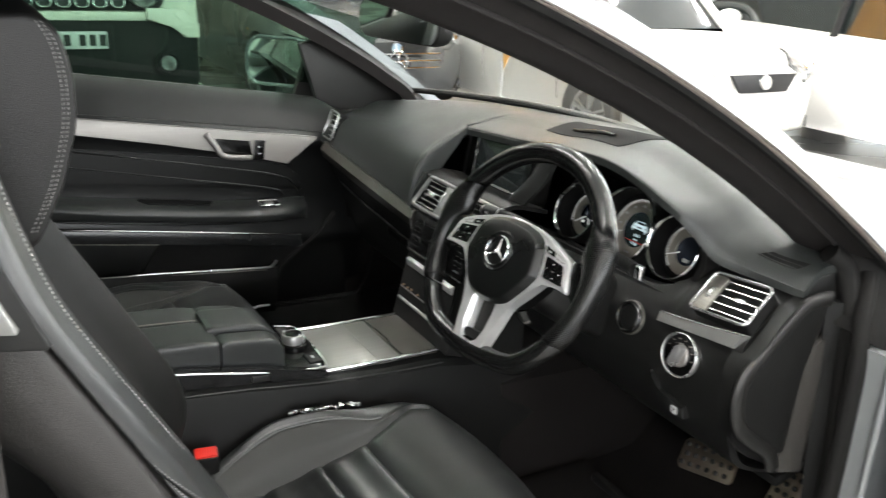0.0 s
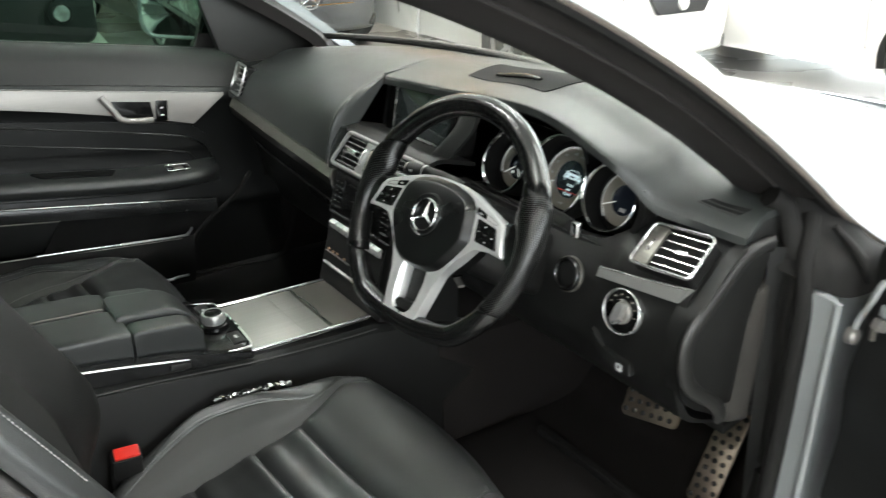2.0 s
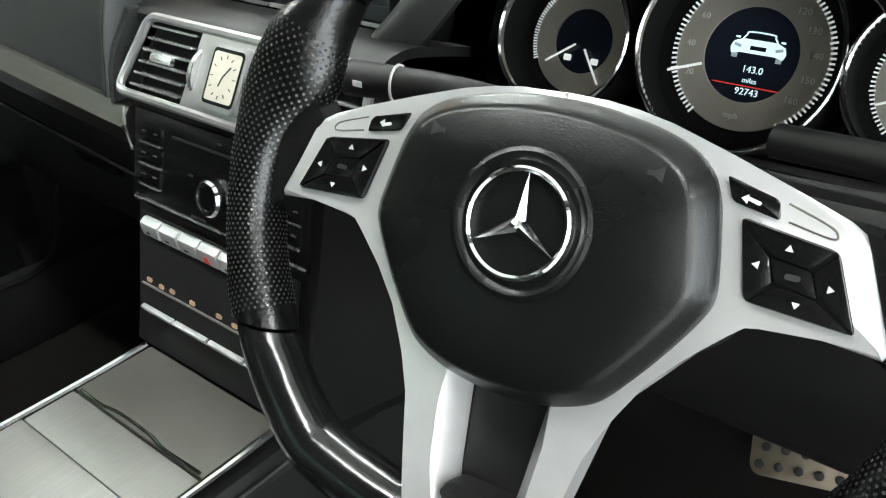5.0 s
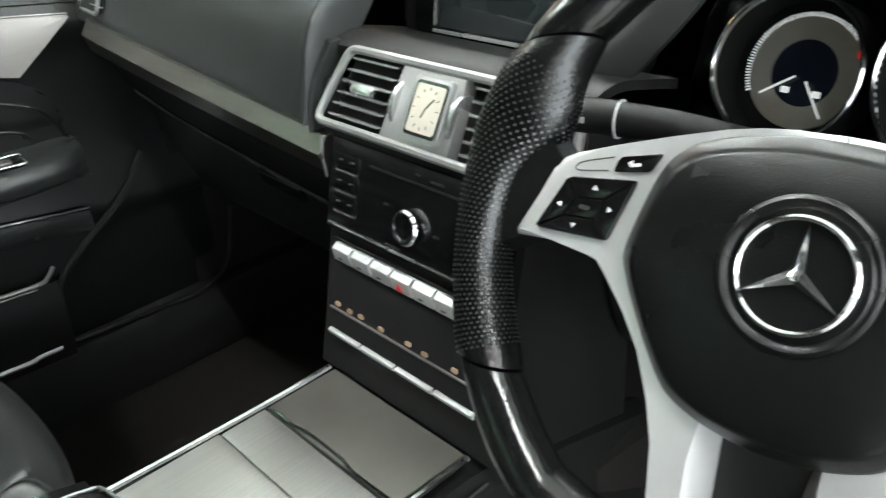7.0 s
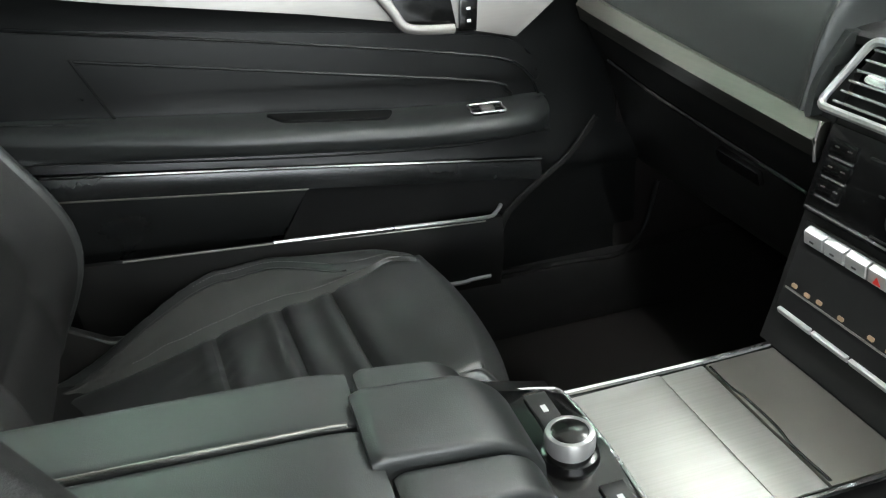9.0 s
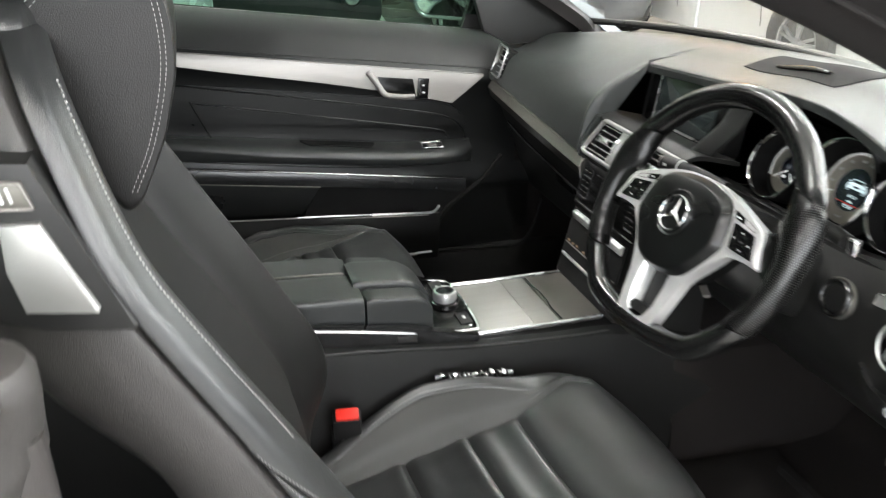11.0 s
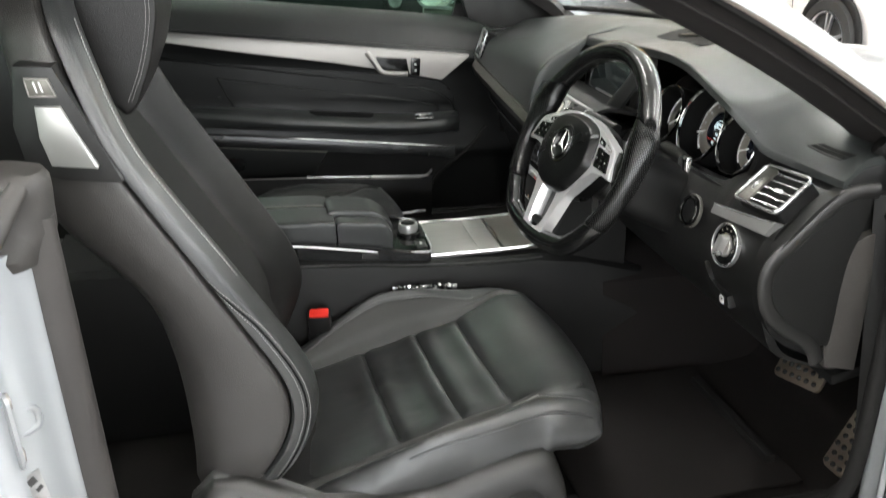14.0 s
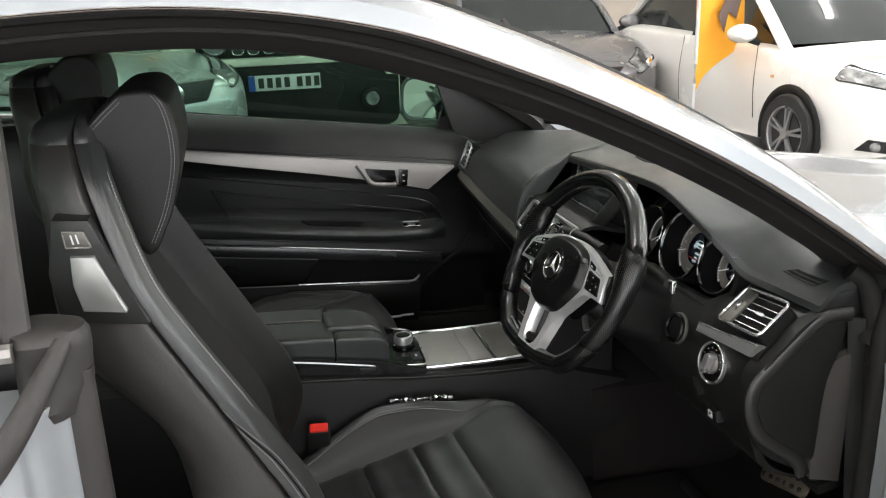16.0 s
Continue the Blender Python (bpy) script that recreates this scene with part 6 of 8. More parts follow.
        sec = sec + [(x, -y) for x, y in sec[-2::-1]]
        front.append([V(x, y, z) for x, y in curve(sec, 64)])
        xb = sum(at_z(((0.40, -0.675), (0.53, -0.655), (0.65, -0.656), (0.72, -0.664), (0.79, -0.680), (0.84, -0.712), (0.89, -0.762), (0.94, -0.792), (1.0, -0.800), (1.1, -0.795), (1.25, -0.825)), z + d) for d in (-0.04, -0.02, 0, 0.02, 0.04)) / 5
        for sg, arr in ((-1, shell_o), (1, shell_i)):
            arr.append([V(xf - gw - 0.001, sg * (W - 0.013), z), V(xf - gw - 0.006, sg * (W - 0.002), z), V(xf * 0.72 + xb * 0.28 - gw * 0.4, sg * W, z), V(xf * 0.42 + xb * 0.58, sg * (W - 0.003), z), V(xf * 0.16 + xb * 0.84, sg * (W - 0.018), z), V(xb + 0.004, sg * (W - 0.050), z), V(xb, sg * (W - 0.09), z), V(xb, sg * 0.001, z)])
    bm = loft(front, close=False)
    fr = part("backrest", bm, leather, s, "black leather backrest with side bolsters")
    # All but the door-side roll takes the shaded copy of the leather.
    fr.data.materials.append(backrest_shade_leather)
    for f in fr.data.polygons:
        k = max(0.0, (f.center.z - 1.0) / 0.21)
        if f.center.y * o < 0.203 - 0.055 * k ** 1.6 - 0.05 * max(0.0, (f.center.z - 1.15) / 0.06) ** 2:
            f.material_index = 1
    for arr in (shell_o, shell_i):
        part("side_shell", loft([curve(r, 26) for r in arr], close=False), leather_side, s, "smooth dark side panel")
    # rounded shoulders
    caps = []
    base_f, base_o, base_i = front[-1], shell_o[-1], shell_i[-1]
    rim = [p for p in base_f] + [V(*p) for p in curve(base_i, 12)][1:] + [V(*p) for p in curve(base_o, 12)][::-1][1:]
    rim = [p for p in rim]
    mid = sum(rim, V(0, 0, 0)) / len(rim)
    for q in np.linspace(0, 1, 9):
        sc = math.cos(q * math.pi / 2) ** 0.7 if q < 1 else 0.02
        caps.append([V(mid.x + (p.x - mid.x) * max(sc, 0.02), mid.y + (p.y - mid.y) * max(sc, 0.02), zs[-1] + 0.035 * math.sin(q * math.pi / 2)) for p in rim])
    part("shoulder", loft(caps), leather, s)
    # stitching on the door-side bolster
    bm = bmesh.new()
    crest = [max((k for k in range(2, 62) if row[k].y * o > 0.1), key=lambda k: row[k].x) for row in front]
    line = [front[i][crest[i] - 2 * o] + V(0.0012, o * 0.0014, 0.0008) for i in range(30, 62, 2)]
    dashes(line, 0.0042, 0.0012, (0.6, o * 0.7, 0.3), bm, 300)

    def gusset(i, q):
        """The seam of the lower gusset: it leaves the groove at its upper end and runs down along the roll."""
        q = q * min(1.0, max(0.0, (33 - i) / 9.0)) ** 0.6
        k = min(62, int(q))
        a, b = front[i][k if o > 0 else 63 - k], front[i][(k + 1) if o > 0 else 62 - k]
        return a.lerp(b, q - k)

    for q in (5.2, 7.0):
        dashes([gusset(i, q) + V(0.0006, o * 0.0013, 0.0004) for i in range(2, 33, 2)], 0.0042, 0.0010, (0.3, o, 0), bm, 260)
    part("gusset_seam", tube([gusset(i, 6.1) + V(0.0002, o * 0.0004, 0) for i in range(1, 34, 2)], 0.0016, 6, 60), slot_black, fr, "dark gusset seam")
    tagged(part("stitching", bm, stitch_mat, fr, "grey twin stitching"), "grey twin stitching", kind="stuff")
    # headrest
    prof = [(-0.737, 1.224), (-0.690, 1.266), (-0.646, 1.268), (-0.626, 1.250), (-0.617, 1.205), (-0.618, 1.160), (-0.636, 1.098), (-0.664, 1.040), (-0.678, 1.030), (-0.692, 1.048), (-0.716, 1.140)]
    ring = round_poly(prof, 0.014, 5)
    cx = sum(p[0] for p in ring) / len(ring)
    cz = sum(p[1] for p in ring) / len(ring)
    loops = []
    for y, sc in ((-0.137, 0.90), (-0.1365, 0.955), (-0.134, 0.985), (-0.128, 1.0), (-0.06, 1.012), (0, 1.016), (0.06, 1.012), (0.128, 1.0), (0.134, 0.985), (0.1365, 0.955), (0.137, 0.90)):
        loops.append([V(cx + (p[0] - cx) * sc, y, cz + (p[1] - cz) * sc) for p in ring])
    hr = part("headrest", loft(loops), headrest_leather, s, "black leather headrest with twin stitching")
    bm = bmesh.new()
    face = o * 0.1378
    for inset in (0.0035, 0.0080):
        dashes([V(x - inset, face, z) for x, z in ((-0.640, 1.262), (-0.628, 1.240), (-0.622, 1.200), (-0.625, 1.155), (-0.642, 1.098), (-0.664, 1.052))], 0.0042, 0.0007, (0, o, 0), bm, 240)
        dashes([V(x + inset * 0.6, face, z - inset) for x, z in ((-0.733, 1.224), (-0.712, 1.243), (-0.690, 1.262))], 0.0042, 0.0007, (0, o, 0), bm, 60)
    tagged(part("stitching", bm, stitch_mat, hr, "grey twin stitching"), "grey twin stitching", kind="stuff")
    # shoulder bezel with entry handle
    if details:
        YS = o * 0.262
        bez = basis((0, YS, 0), (1, 0, 0), (0, o, 0))
        flip = -1 if o > 0 else 1
        P = (lambda pts: [(x, z * (1 if o < 0 else -1)) for x, z in pts])
        part("bezel", prism(P([(-0.770, 1.130), (-0.728, 1.126), (-0.712, 1.082), (-0.690, 1.025), (-0.672, 0.984), (-0.676, 0.980), (-0.74, 0.990), (-0.778, 1.004), (-0.784, 1.06)]), -0.03, 0.006, bez, 0.003), dash_dark, s, "black plastic shoulder bezel")
        kb = part("entry_button", prism(P([(-0.760, 1.116), (-0.734, 1.114), (-0.728, 1.092), (-0.758, 1.094)]), 0.006, 0.011, bez, 0.002), trim_dark, s, "silver-rimmed seat entry button")
        part("button_rim", tube([(x, YS + o * 0.0112, z) for x, z in ((-0.7590, 1.1135), (-0.7575, 1.1150), (-0.7470, 1.1143), (-0.7365, 1.1135), (-0.7348, 1.1120), (-0.7320, 1.1030), (-0.7296, 1.0950), (-0.7310, 1.0932), (-0.7430, 1.0940), (-0.7560, 1.0950), (-0.7575, 1.0965), (-0.7583, 1.1050))], 0.0010, 6, 60, True), silver_soft, kb)
        for q in (0, 0.006):
            part("button_mark", prism(P([(-0.751 + q, 1.111), (-0.749 + q, 1.111), (-0.747 + q, 1.099), (-0.749 + q, 1.099)]), 0.0112, 0.0116, bez), white_print, kb)
        part("belt_guide", prism(P([(-0.755, 1.083), (-0.727, 1.081), (-0.714, 1.046), (-0.697, 1.006), (-0.699, 1.002), (-0.750, 1.010), (-0.757, 1.045)]), 0.005, 0.013, bez, 0.004), guide_silver, s, "satin silver belt guide")
    # base with controls
    base = []
    for x, zt, zb in ((-0.68, 0.42, 0.26), (-0.665, 0.475, 0.26), (-0.63, 0.508, 0.26), (-0.585, 0.507, 0.26), (-0.53, 0.474, 0.26), (-0.47, 0.436, 0.26), (-0.40, 0.422, 0.26), (-0.30, 0.430, 0.265), (-0.20, 0.458, 0.27), (-0.15, 0.468, 0.28), (-0.118, 0.468, 0.285), (-0.098, 0.452, 0.29), (-0.085, 0.41, 0.30), (-0.078, 0.34, 0.30)):
        base.append([V(x, 0.285 * o, zt - 0.03), V(x, 0.270 * o, zt - 0.004), V(x, 0.252 * o, zt), V(x, 0.235 * o, zt - 0.012), V(x, 0.235 * o, zb), V(x, 0.28 * o, zb), V(x, 0.291 * o, (zt + zb) / 2)])
    cover = part("side_cover", loft([curve(r, 28, True) for r in base]), end_grey, s, "black plastic seat side cover")
    part("frame", box(0.50, 0.44, 0.14, (-0.33, 0, 0.34), 0.03, 3), black_plastic, s)
    part("rail", box(0.55, 0.04, 0.05, (-0.30, o * 0.2, 0.275), 0.008), black_plastic, s)
    if details:
        m = basis((-0.160, o * 0.291, 0.374), (1, 0, 0), (0, o, 0.05))
        k = part("recliner_knob", spin([(0.044, -0.01), (0.044, 0.016), (0.041, 0.026), (0.036, 0.029), (0, 0.029)], 48, m=m), dash_grey, s, "round black lumbar knob")
        part("knob_step", prism([(-0.038, 0.0), (0.038, 0.0), (0.027, 0.026), (-0.027, 0.026)], 0.028, 0.032, m, 0.002), dash_grey, k)
        part("height_lever", tube([(-0.305, o * 0.292, 0.375), (-0.29, o * 0.30, 0.36), (-0.262, o * 0.302, 0.352), (-0.235, o * 0.300, 0.354)], 0.008, 10, 16, flat=0.7), dash_grey, s, "black plastic adjuster")
        part("floor_lever", tube([(-0.14, o * 0.30, 0.318), (-0.105, o * 0.302, 0.322), (-0.098, o * 0.302, 0.335)], 0.006, 8, 10), silver_soft, s, "metal lever end")
        bpy.context.view_layer.update()
        for x0, z0, z1, lean in ((-0.592, 0.490, 0.440, 0.004), (-0.470, 0.430, 0.395, 0.0)):
            line = [cover.ray_cast(V(x0 + lean * q, o * 0.6, z0 + (z1 - z0) * q), V(0, -o, 0))[1] for q in np.linspace(0, 1, 6)]
            part("cap_joint", tube(line, 0.0016, 6, 12), slot_black, cover, "joint of the hinge cap")
        # bright adjuster studs behind the inner bolster
        for k in range(13):
            part("bright_stud", box(0.011, 0.008, 0.009, (0, 0, 0), 0.002), chrome, s).matrix_basis = pose(-0.275 + 0.0104 * k, -o * (0.247 - 0.0014 * k + 0.003 * (k % 2)), 0.541 - 0.0003 * k, 20 * (k % 3), 15 * (k % 2), 30 * k)
    return s


seat("driver_seat", "black leather driver's seat with grey stitching and silver belt guide", -0.395, 0.0, -1, True, ((-0.345, 0.011), (-0.237, 0.011), (-0.152, 0.006)), 0.08)
seat("passenger_seat", "black leather front passenger seat pushed well back", 0.395, -0.195, 1, False, ((-0.300, 0.010), (-0.207, 0.011), (-0.131, 0.011)), -0.09, 0.045)


def buckle(label, at, turn, lean):
    b = thing("belt_buckle", label, "seat belt buckle", group="seat belt buckles")
    b.matrix_basis = pose(*at, lean, 0, turn)
    part("stem", box(0.045, 0.022, 0.09, (0, 0, -0.045), 0.006), black_plastic, b)
    part("housing", box(0.046, 0.030, 0.05, (0.004, 0, 0.01), 0.006), black_plastic, b)
    part("red_button", box(0.038, 0.022, 0.010, (0.005, 0, 0.034), 0.003), red_plastic, b, "red release button")
    part("bright_tongue", box(0.02, 0.006, 0.02, (0.0, 0.0, -0.10), 0.002), silver, b)


buckle("black seat belt buckle with red button beside the driver's seat", (-0.440, -0.167, 0.486), -8, 18)
buckle("black seat belt buckle with red button beside the passenger seat", (-0.63, 0.168, 0.47), 8, -18)

belt = thing("seat_belt_anchor", "red tag and grey belt bar beside the passenger seat", "seat belt")
part("tag", box(0.030, 0.010, 0.024, (-0.586, 0.700, 0.449), 0.003, turn=(0, 12, 0)), red_plastic, belt, "red tag")
part("bar", tube([(-0.74, 0.690, 0.425), (-0.677, 0.690, 0.418), (-0.60, 0.692, 0.400), (-0.585, 0.694, 0.372)], 0.008, 10, 24), tray_metal, belt, "grey belt bar")

# ---- rear seat in the dark ----
rear = thing("rear_bench", "dark leather rear bench in the shade", "bench")
for y in (-0.36, 0.36):
    part("cushion", sheet([[V(x, y + s * 0.27, z - 0.02 * s * s) for s in (-1, -0.5, 0, 0.5, 1)] for x, z in ((-1.0, 0.36), (-1.02, 0.44), (-1.2, 0.46), (-1.42, 0.42))], 14, 14, 0.12), leather, rear)
    part("backrest", sheet([[V(x + 0.02 * s * s, y + s * 0.27, z) for s in (-1, -0.5, 0, 0.5, 1)] for x, z in ((-1.40, 0.42), (-1.46, 0.65), (-1.55, 0.9), (-1.62, 0.98))], 14, 14, 0.10, (-1, 0, 0)), leather, rear)

# ---- passenger door ----
pdoor = thing("passenger_door", "closed passenger door with black panel and metal trim strip", "car door")
XS = (-1.0, -0.74, -0.5, -0.25, -0.05, 0.10, 0.24)


def waist(x):
    return 1.045 - 0.128 * (x + 0.74)


rows = []
for x in XS:
    w, k = waist(x), (x + 0.74) / 0.96
    a = 0.735 - 0.085 * k
    rows.append([V(x, 0.835, w + 0.012), V(x, 0.80, w + 0.014), V(x, 0.765, w + 0.002), V(x, 0.735, w - 0.03), V(x, 0.715, w - 0.07), V(x, 0.708, w - 0.10), V(x, 0.722, w - 0.15), V(x, 0.725, a + 0.03), V(x, 0.715, a - 0.04), V(x, 0.70, a - 0.09), V(x, 0.712, 0.53), V(x, 0.715, 0.42), V(x, 0.72, 0.34)])
part("panel", sheet(rows, 40, 70, 0.02, (0, 1, 0)), door_dark, pdoor, "black door panel")
# soft waist pad
part("waist_pad", loft([[V(x, 0.80, waist(x) + 0.016), V(x, 0.762, waist(x) + 0.006), V(x, 0.732, waist(x) - 0.025), V(x, 0.712, waist(x) - 0.068), V(x, 0.73, waist(x) - 0.075), V(x, 0.80, waist(x) - 0.02)] for x in np.linspace(-1.0, 0.19, 30)]), waist_black, pdoor, "soft black waist pad")
TR = ((-1.0, 1.004, 0.988), (-0.75, 0.970, 0.945), (-0.55, 0.943, 0.905), (-0.3, 0.909, 0.860), (-0.1, 0.881, 0.818), (0.017, 0.866, 0.787), (0.06, 0.860, 0.818), (0.102, 0.854, 0.850))
part("trim_strip", loft([[V(x, 0.7060, zt), V(x, 0.7015, zt * 0.6 + zb * 0.4), V(x, 0.7005, zb), V(x, 0.73, zb), V(x, 0.73, zt)] for x, zt, zb in TR]), silver_soft, pdoor, "brushed metal trim strip")
part("trim_edge", tube([(x, 0.703, zt + 0.001) for x, zt, zb in TR], 0.0014, 6, 60), silver_soft, pdoor, "bright upper edge")
part("mirror_corner", prism([(0.055, 1.105), (0.10, 1.118), (0.40, 0.958), (0.30, 0.93), (0.17, 0.926), (0.10, 0.962)], 0, 0.02, basis((0, 0.715, 0), (1, 0, 0), (0, -1, 0)), 0.006), dash_dark, pdoor, "black window corner")
# release handle in its recess
part("handle_recess", prism([(-0.175, 0.868), (-0.085, 0.856), (-0.078, 0.812), (-0.155, 0.815)], -0.005, 0.0035, basis((0, 0.702, 0), (1, 0, 0), (0, -1, 0)), 0.001), gloss_black, pdoor)
h = part("handle", tube([(-0.199, 0.693, 0.882), (-0.178, 0.690, 0.852), (-0.160, 0.687, 0.826), (-0.125, 0.686, 0.818), (-0.085, 0.690, 0.814)], 0.0075, 10, 30, flat=0.7, up=(0, -1, 0)), silver_soft, pdoor, "silver release handle")
part("lock_switch", box(0.028, 0.006, 0.05, (-0.060, 0.697, 0.832), 0.002, turn=(0, 5, 0)), gloss_black, pdoor)
for z in (0.84, 0.822):
    part("lock_mark", box(0.006, 0.0006, 0.004, (-0.060, 0.6936, z)), white_print, pdoor)
# leather inlay with stitched border
INL = [(-0.98, 0.925), (-0.72, 0.888), (-0.40, 0.845), (-0.05, 0.795), (0.035, 0.765), (0.058, 0.72), (0.02, 0.708), (-0.30, 0.742), (-0.68, 0.79), (-0.98, 0.832)]
part("inlay", prism([(p[0], p[1]) for p in curve(INL, 60, True)], 0, 0.006, basis((0, 0.7225, 0), (1, 0, 0), (0, -1, 0)), 0.004), door_dark, pdoor, "leather inlay")
part("inlay_ridge", tube([(-0.94, 0.715, 0.932), (-0.66, 0.715, 0.880), (-0.58, 0.716, 0.865), (-0.38, 0.717, 0.829), (-0.15, 0.717, 0.785), (-0.003, 0.716, 0.752), (0.045, 0.716, 0.718), (0.062, 0.716, 0.676)], 0.0034, 8, 80, flat=0.7), door_dark, pdoor, "moulded ridge above the inlay")
part("inlay_ridge", tube([(-0.62, 0.716, 0.834), (-0.46, 0.717, 0.803), (-0.316, 0.7175, 0.775), (-0.034, 0.7165, 0.720), (0.005, 0.716, 0.700), (0.012, 0.716, 0.690)], 0.0026, 8, 80), door_dark, pdoor, "piped edge of the inlay")
part("inlay_seam", tube([(-0.625, 0.7155, 0.838), (-0.605, 0.715, 0.79), (-0.585, 0.714, 0.745)], 0.0020, 6, 20), slot_black, pdoor)
ARM = ((-0.80, 0.768), (-0.70, 0.756), (-0.55, 0.738), (-0.375, 0.716), (-0.183, 0.692), (-0.045, 0.682), (0.03, 0.682), (0.066, 0.680))
part("armrest", loft([curve([V(x, 0.722, z + 0.006), V(x, 0.700, z + 0.006), V(x, 0.668 + q, z + 0.003), V(x, 0.650 + q, z - 0.003), V(x, 0.642 + q, z - 0.014), V(x, 0.643 + q, z - 0.024), V(x, 0.654 + q * 0.8, z - 0.038), V(x, 0.685, z - 0.048), V(x, 0.722, z - 0.050)], 33) for x, z, q in [(x, z, 0.045 * max(0.0, (x - 0.0) / 0.066) ** 2 + 0.05 * max(0.0, (-0.45 - x) / 0.35)) for x, z in [tuple(p) for p in curve(ARM, 40)]]], close=False), armrest_grey, pdoor, "grey-black armrest")
part("armrest_groove", tube([(-0.70, 0.680, 0.712), (-0.50, 0.659, 0.688), (-0.30, 0.650, 0.664), (-0.10, 0.650, 0.645), (0.03, 0.662, 0.642)], 0.0014, 6, 50), slot_black, pdoor)
# Black plate on the armrest: the shade of the grip hollow as a shape.
part("pull_shade", prism(round_poly([(-0.098, 0.012), (0.096, 0.012), (0.082, -0.017), (-0.075, -0.017)], 0.008, 4), -0.006, 0.0025, basis((-0.284, 0.688, 0.711), (1, 0, -0.125), (0, -0.10, 1)), 0.001), slot_black, pdoor, "black plate for the shade in the pull recess")
ws_ = part("window_switch", box(0.052, 0.026, 0.006, (-0.046, 0.672, 0.686), 0.002, turn=(8, 3, 0)), gloss_black, pdoor, "window switch")
part("switch_frame", tube([(-0.072, 0.660, 0.6890), (-0.046, 0.6595, 0.6878), (-0.020, 0.660, 0.6865), (-0.020, 0.673, 0.6890), (-0.020, 0.686, 0.6920), (-0.046, 0.6865, 0.6935), (-0.072, 0.686, 0.6945), (-0.072, 0.673, 0.6920)], 0.0016, 6, 40, True), silver, ws_)
part("switch_key", box(0.022, 0.014, 0.006, (-0.046, 0.671, 0.6905), 0.002, turn=(8, 3, 0)), silver_soft, ws_)
LN = ((-0.95, 0.722), (-0.635, 0.679), (-0.326, 0.637), (0.051, 0.583))
part("bright_line", tube([(x, 0.689, z) for x, z in LN], 0.0033, 8, 60), chrome, pdoor, "thin bright strip")
part("gloss_strip", loft([[V(x, 0.722, z - 0.003), V(x, 0.692, z - 0.003), V(x, 0.688, z - 0.016), V(x, 0.690, z - 0.036), V(x, 0.722, z - 0.040)] for x, z in [tuple(p) for p in curve(LN, 24)]]), door_gloss, pdoor, "satin black strip")
part("strip_edge", tube([(-0.90, 0.6885, 0.678), (-0.645, 0.6885, 0.643), (-0.335, 0.6895, 0.602)], 0.0013, 6, 24), trim_dark, pdoor)
part("lower_panel", prism([(-0.95, 0.681), (-0.337, 0.599), (-0.385, 0.532), (-0.95, 0.585)][::-1], 0, 0.02, basis((0, 0.712, 0), (1, 0, 0), (0, -1, 0)), 0.003), door_dark, pdoor, "black lower door panel")
# Black sheet behind the pocket wall in place of the shade inside it.
part("pocket_shade", prism([(-0.335, 0.600), (0.045, 0.545), (0.03, 0.52), (-0.03, 0.49), (-0.385, 0.52)][::-1], 0, 0.006, basis((0, 0.706, 0), (1, 0, 0), (0, -1, 0))), slot_black, pdoor, "black sheet for the shade inside the map pocket")
# map pocket
part("pocket_wall", sheet([[V(x, 0.665 - 0.006 * math.sin(math.pi * f), z), V(x, 0.664 - 0.006 * math.sin(math.pi * f), z - 0.06), V(x, 0.69, z - 0.15)] for f, x, z in ((0, -0.70, 0.555), (0.25, -0.5, 0.541), (0.5, -0.33, 0.530), (0.75, -0.18, 0.517), (1, -0.03, 0.504))], 30, 12, 0.012, (0, 1, 0)), dash_dark, pdoor, "map pocket wall")
part("pocket_edge", tube([(-0.402, 0.661, 0.5375), (-0.30, 0.6605, 0.530), (-0.15, 0.661, 0.517), (-0.060, 0.664, 0.509), (-0.040, 0.670, 0.511), (-0.026, 0.680, 0.519)], 0.0034, 8, 50), silver, pdoor, "bright pocket edge")
part("pocket_edge", tube([(-0.402, 0.6605, 0.531), (-0.30, 0.660, 0.5235), (-0.15, 0.6605, 0.5105), (-0.060, 0.6635, 0.5025)], 0.0014, 6, 40), silver_soft, pdoor)
part("pocket_edge", tube([(-0.62, 0.663, 0.551), (-0.50, 0.661, 0.543), (-0.40, 0.6605, 0.536)], 0.0016, 6, 20), silver_soft, pdoor)
part("front_bracket", tube([(-0.030, 0.690, 0.455), (-0.012, 0.690, 0.495), (0.028, 0.690, 0.530), (0.102, 0.690, 0.582), (0.150, 0.690, 0.640)], 0.006, 8, 40, flat=0.6, up=(0, 1, 0)), rubber, pdoor, "curved front edge of the door panel")
part("sill_trim", box(2.0, 0.10, 0.13, (-0.05, 0.735, 0.31), 0.015), black_plastic, pdoor)
part("sill_line", tube([(-0.30, 0.684, 0.402), (-0.114, 0.682, 0.388), (-0.085, 0.682, 0.390), (-0.050, 0.682, 0.390)], 0.0055, 8, 30), silver, pdoor, "bright sill strip")
part("sill_edge", tube([(-0.030, 0.688, 0.386), (0.10, 0.688, 0.379), (0.204, 0.688, 0.375), (0.250, 0.690, 0.42), (0.275, 0.695, 0.50)], 0.005, 6, 40), rubber, pdoor)
gl = part("side_glass", sheet([[V(x, 0.830, waist(x) + 0.0) for x in (-0.9, -0.4, 0.30)], [V(x, 0.77, 1.17 + (1.05 - 0.128 * (x + 0.74) - 1.05) * 0.6) for x in (-0.9, -0.4, 0.30)], [V(x, 0.63, 1.33 - 0.25 * max(0, x + 0.5) ** 1.5) for x in (-0.9, -0.4, 0.30)]], 12, 16), window_glass, pdoor, "green-tinted side glass")
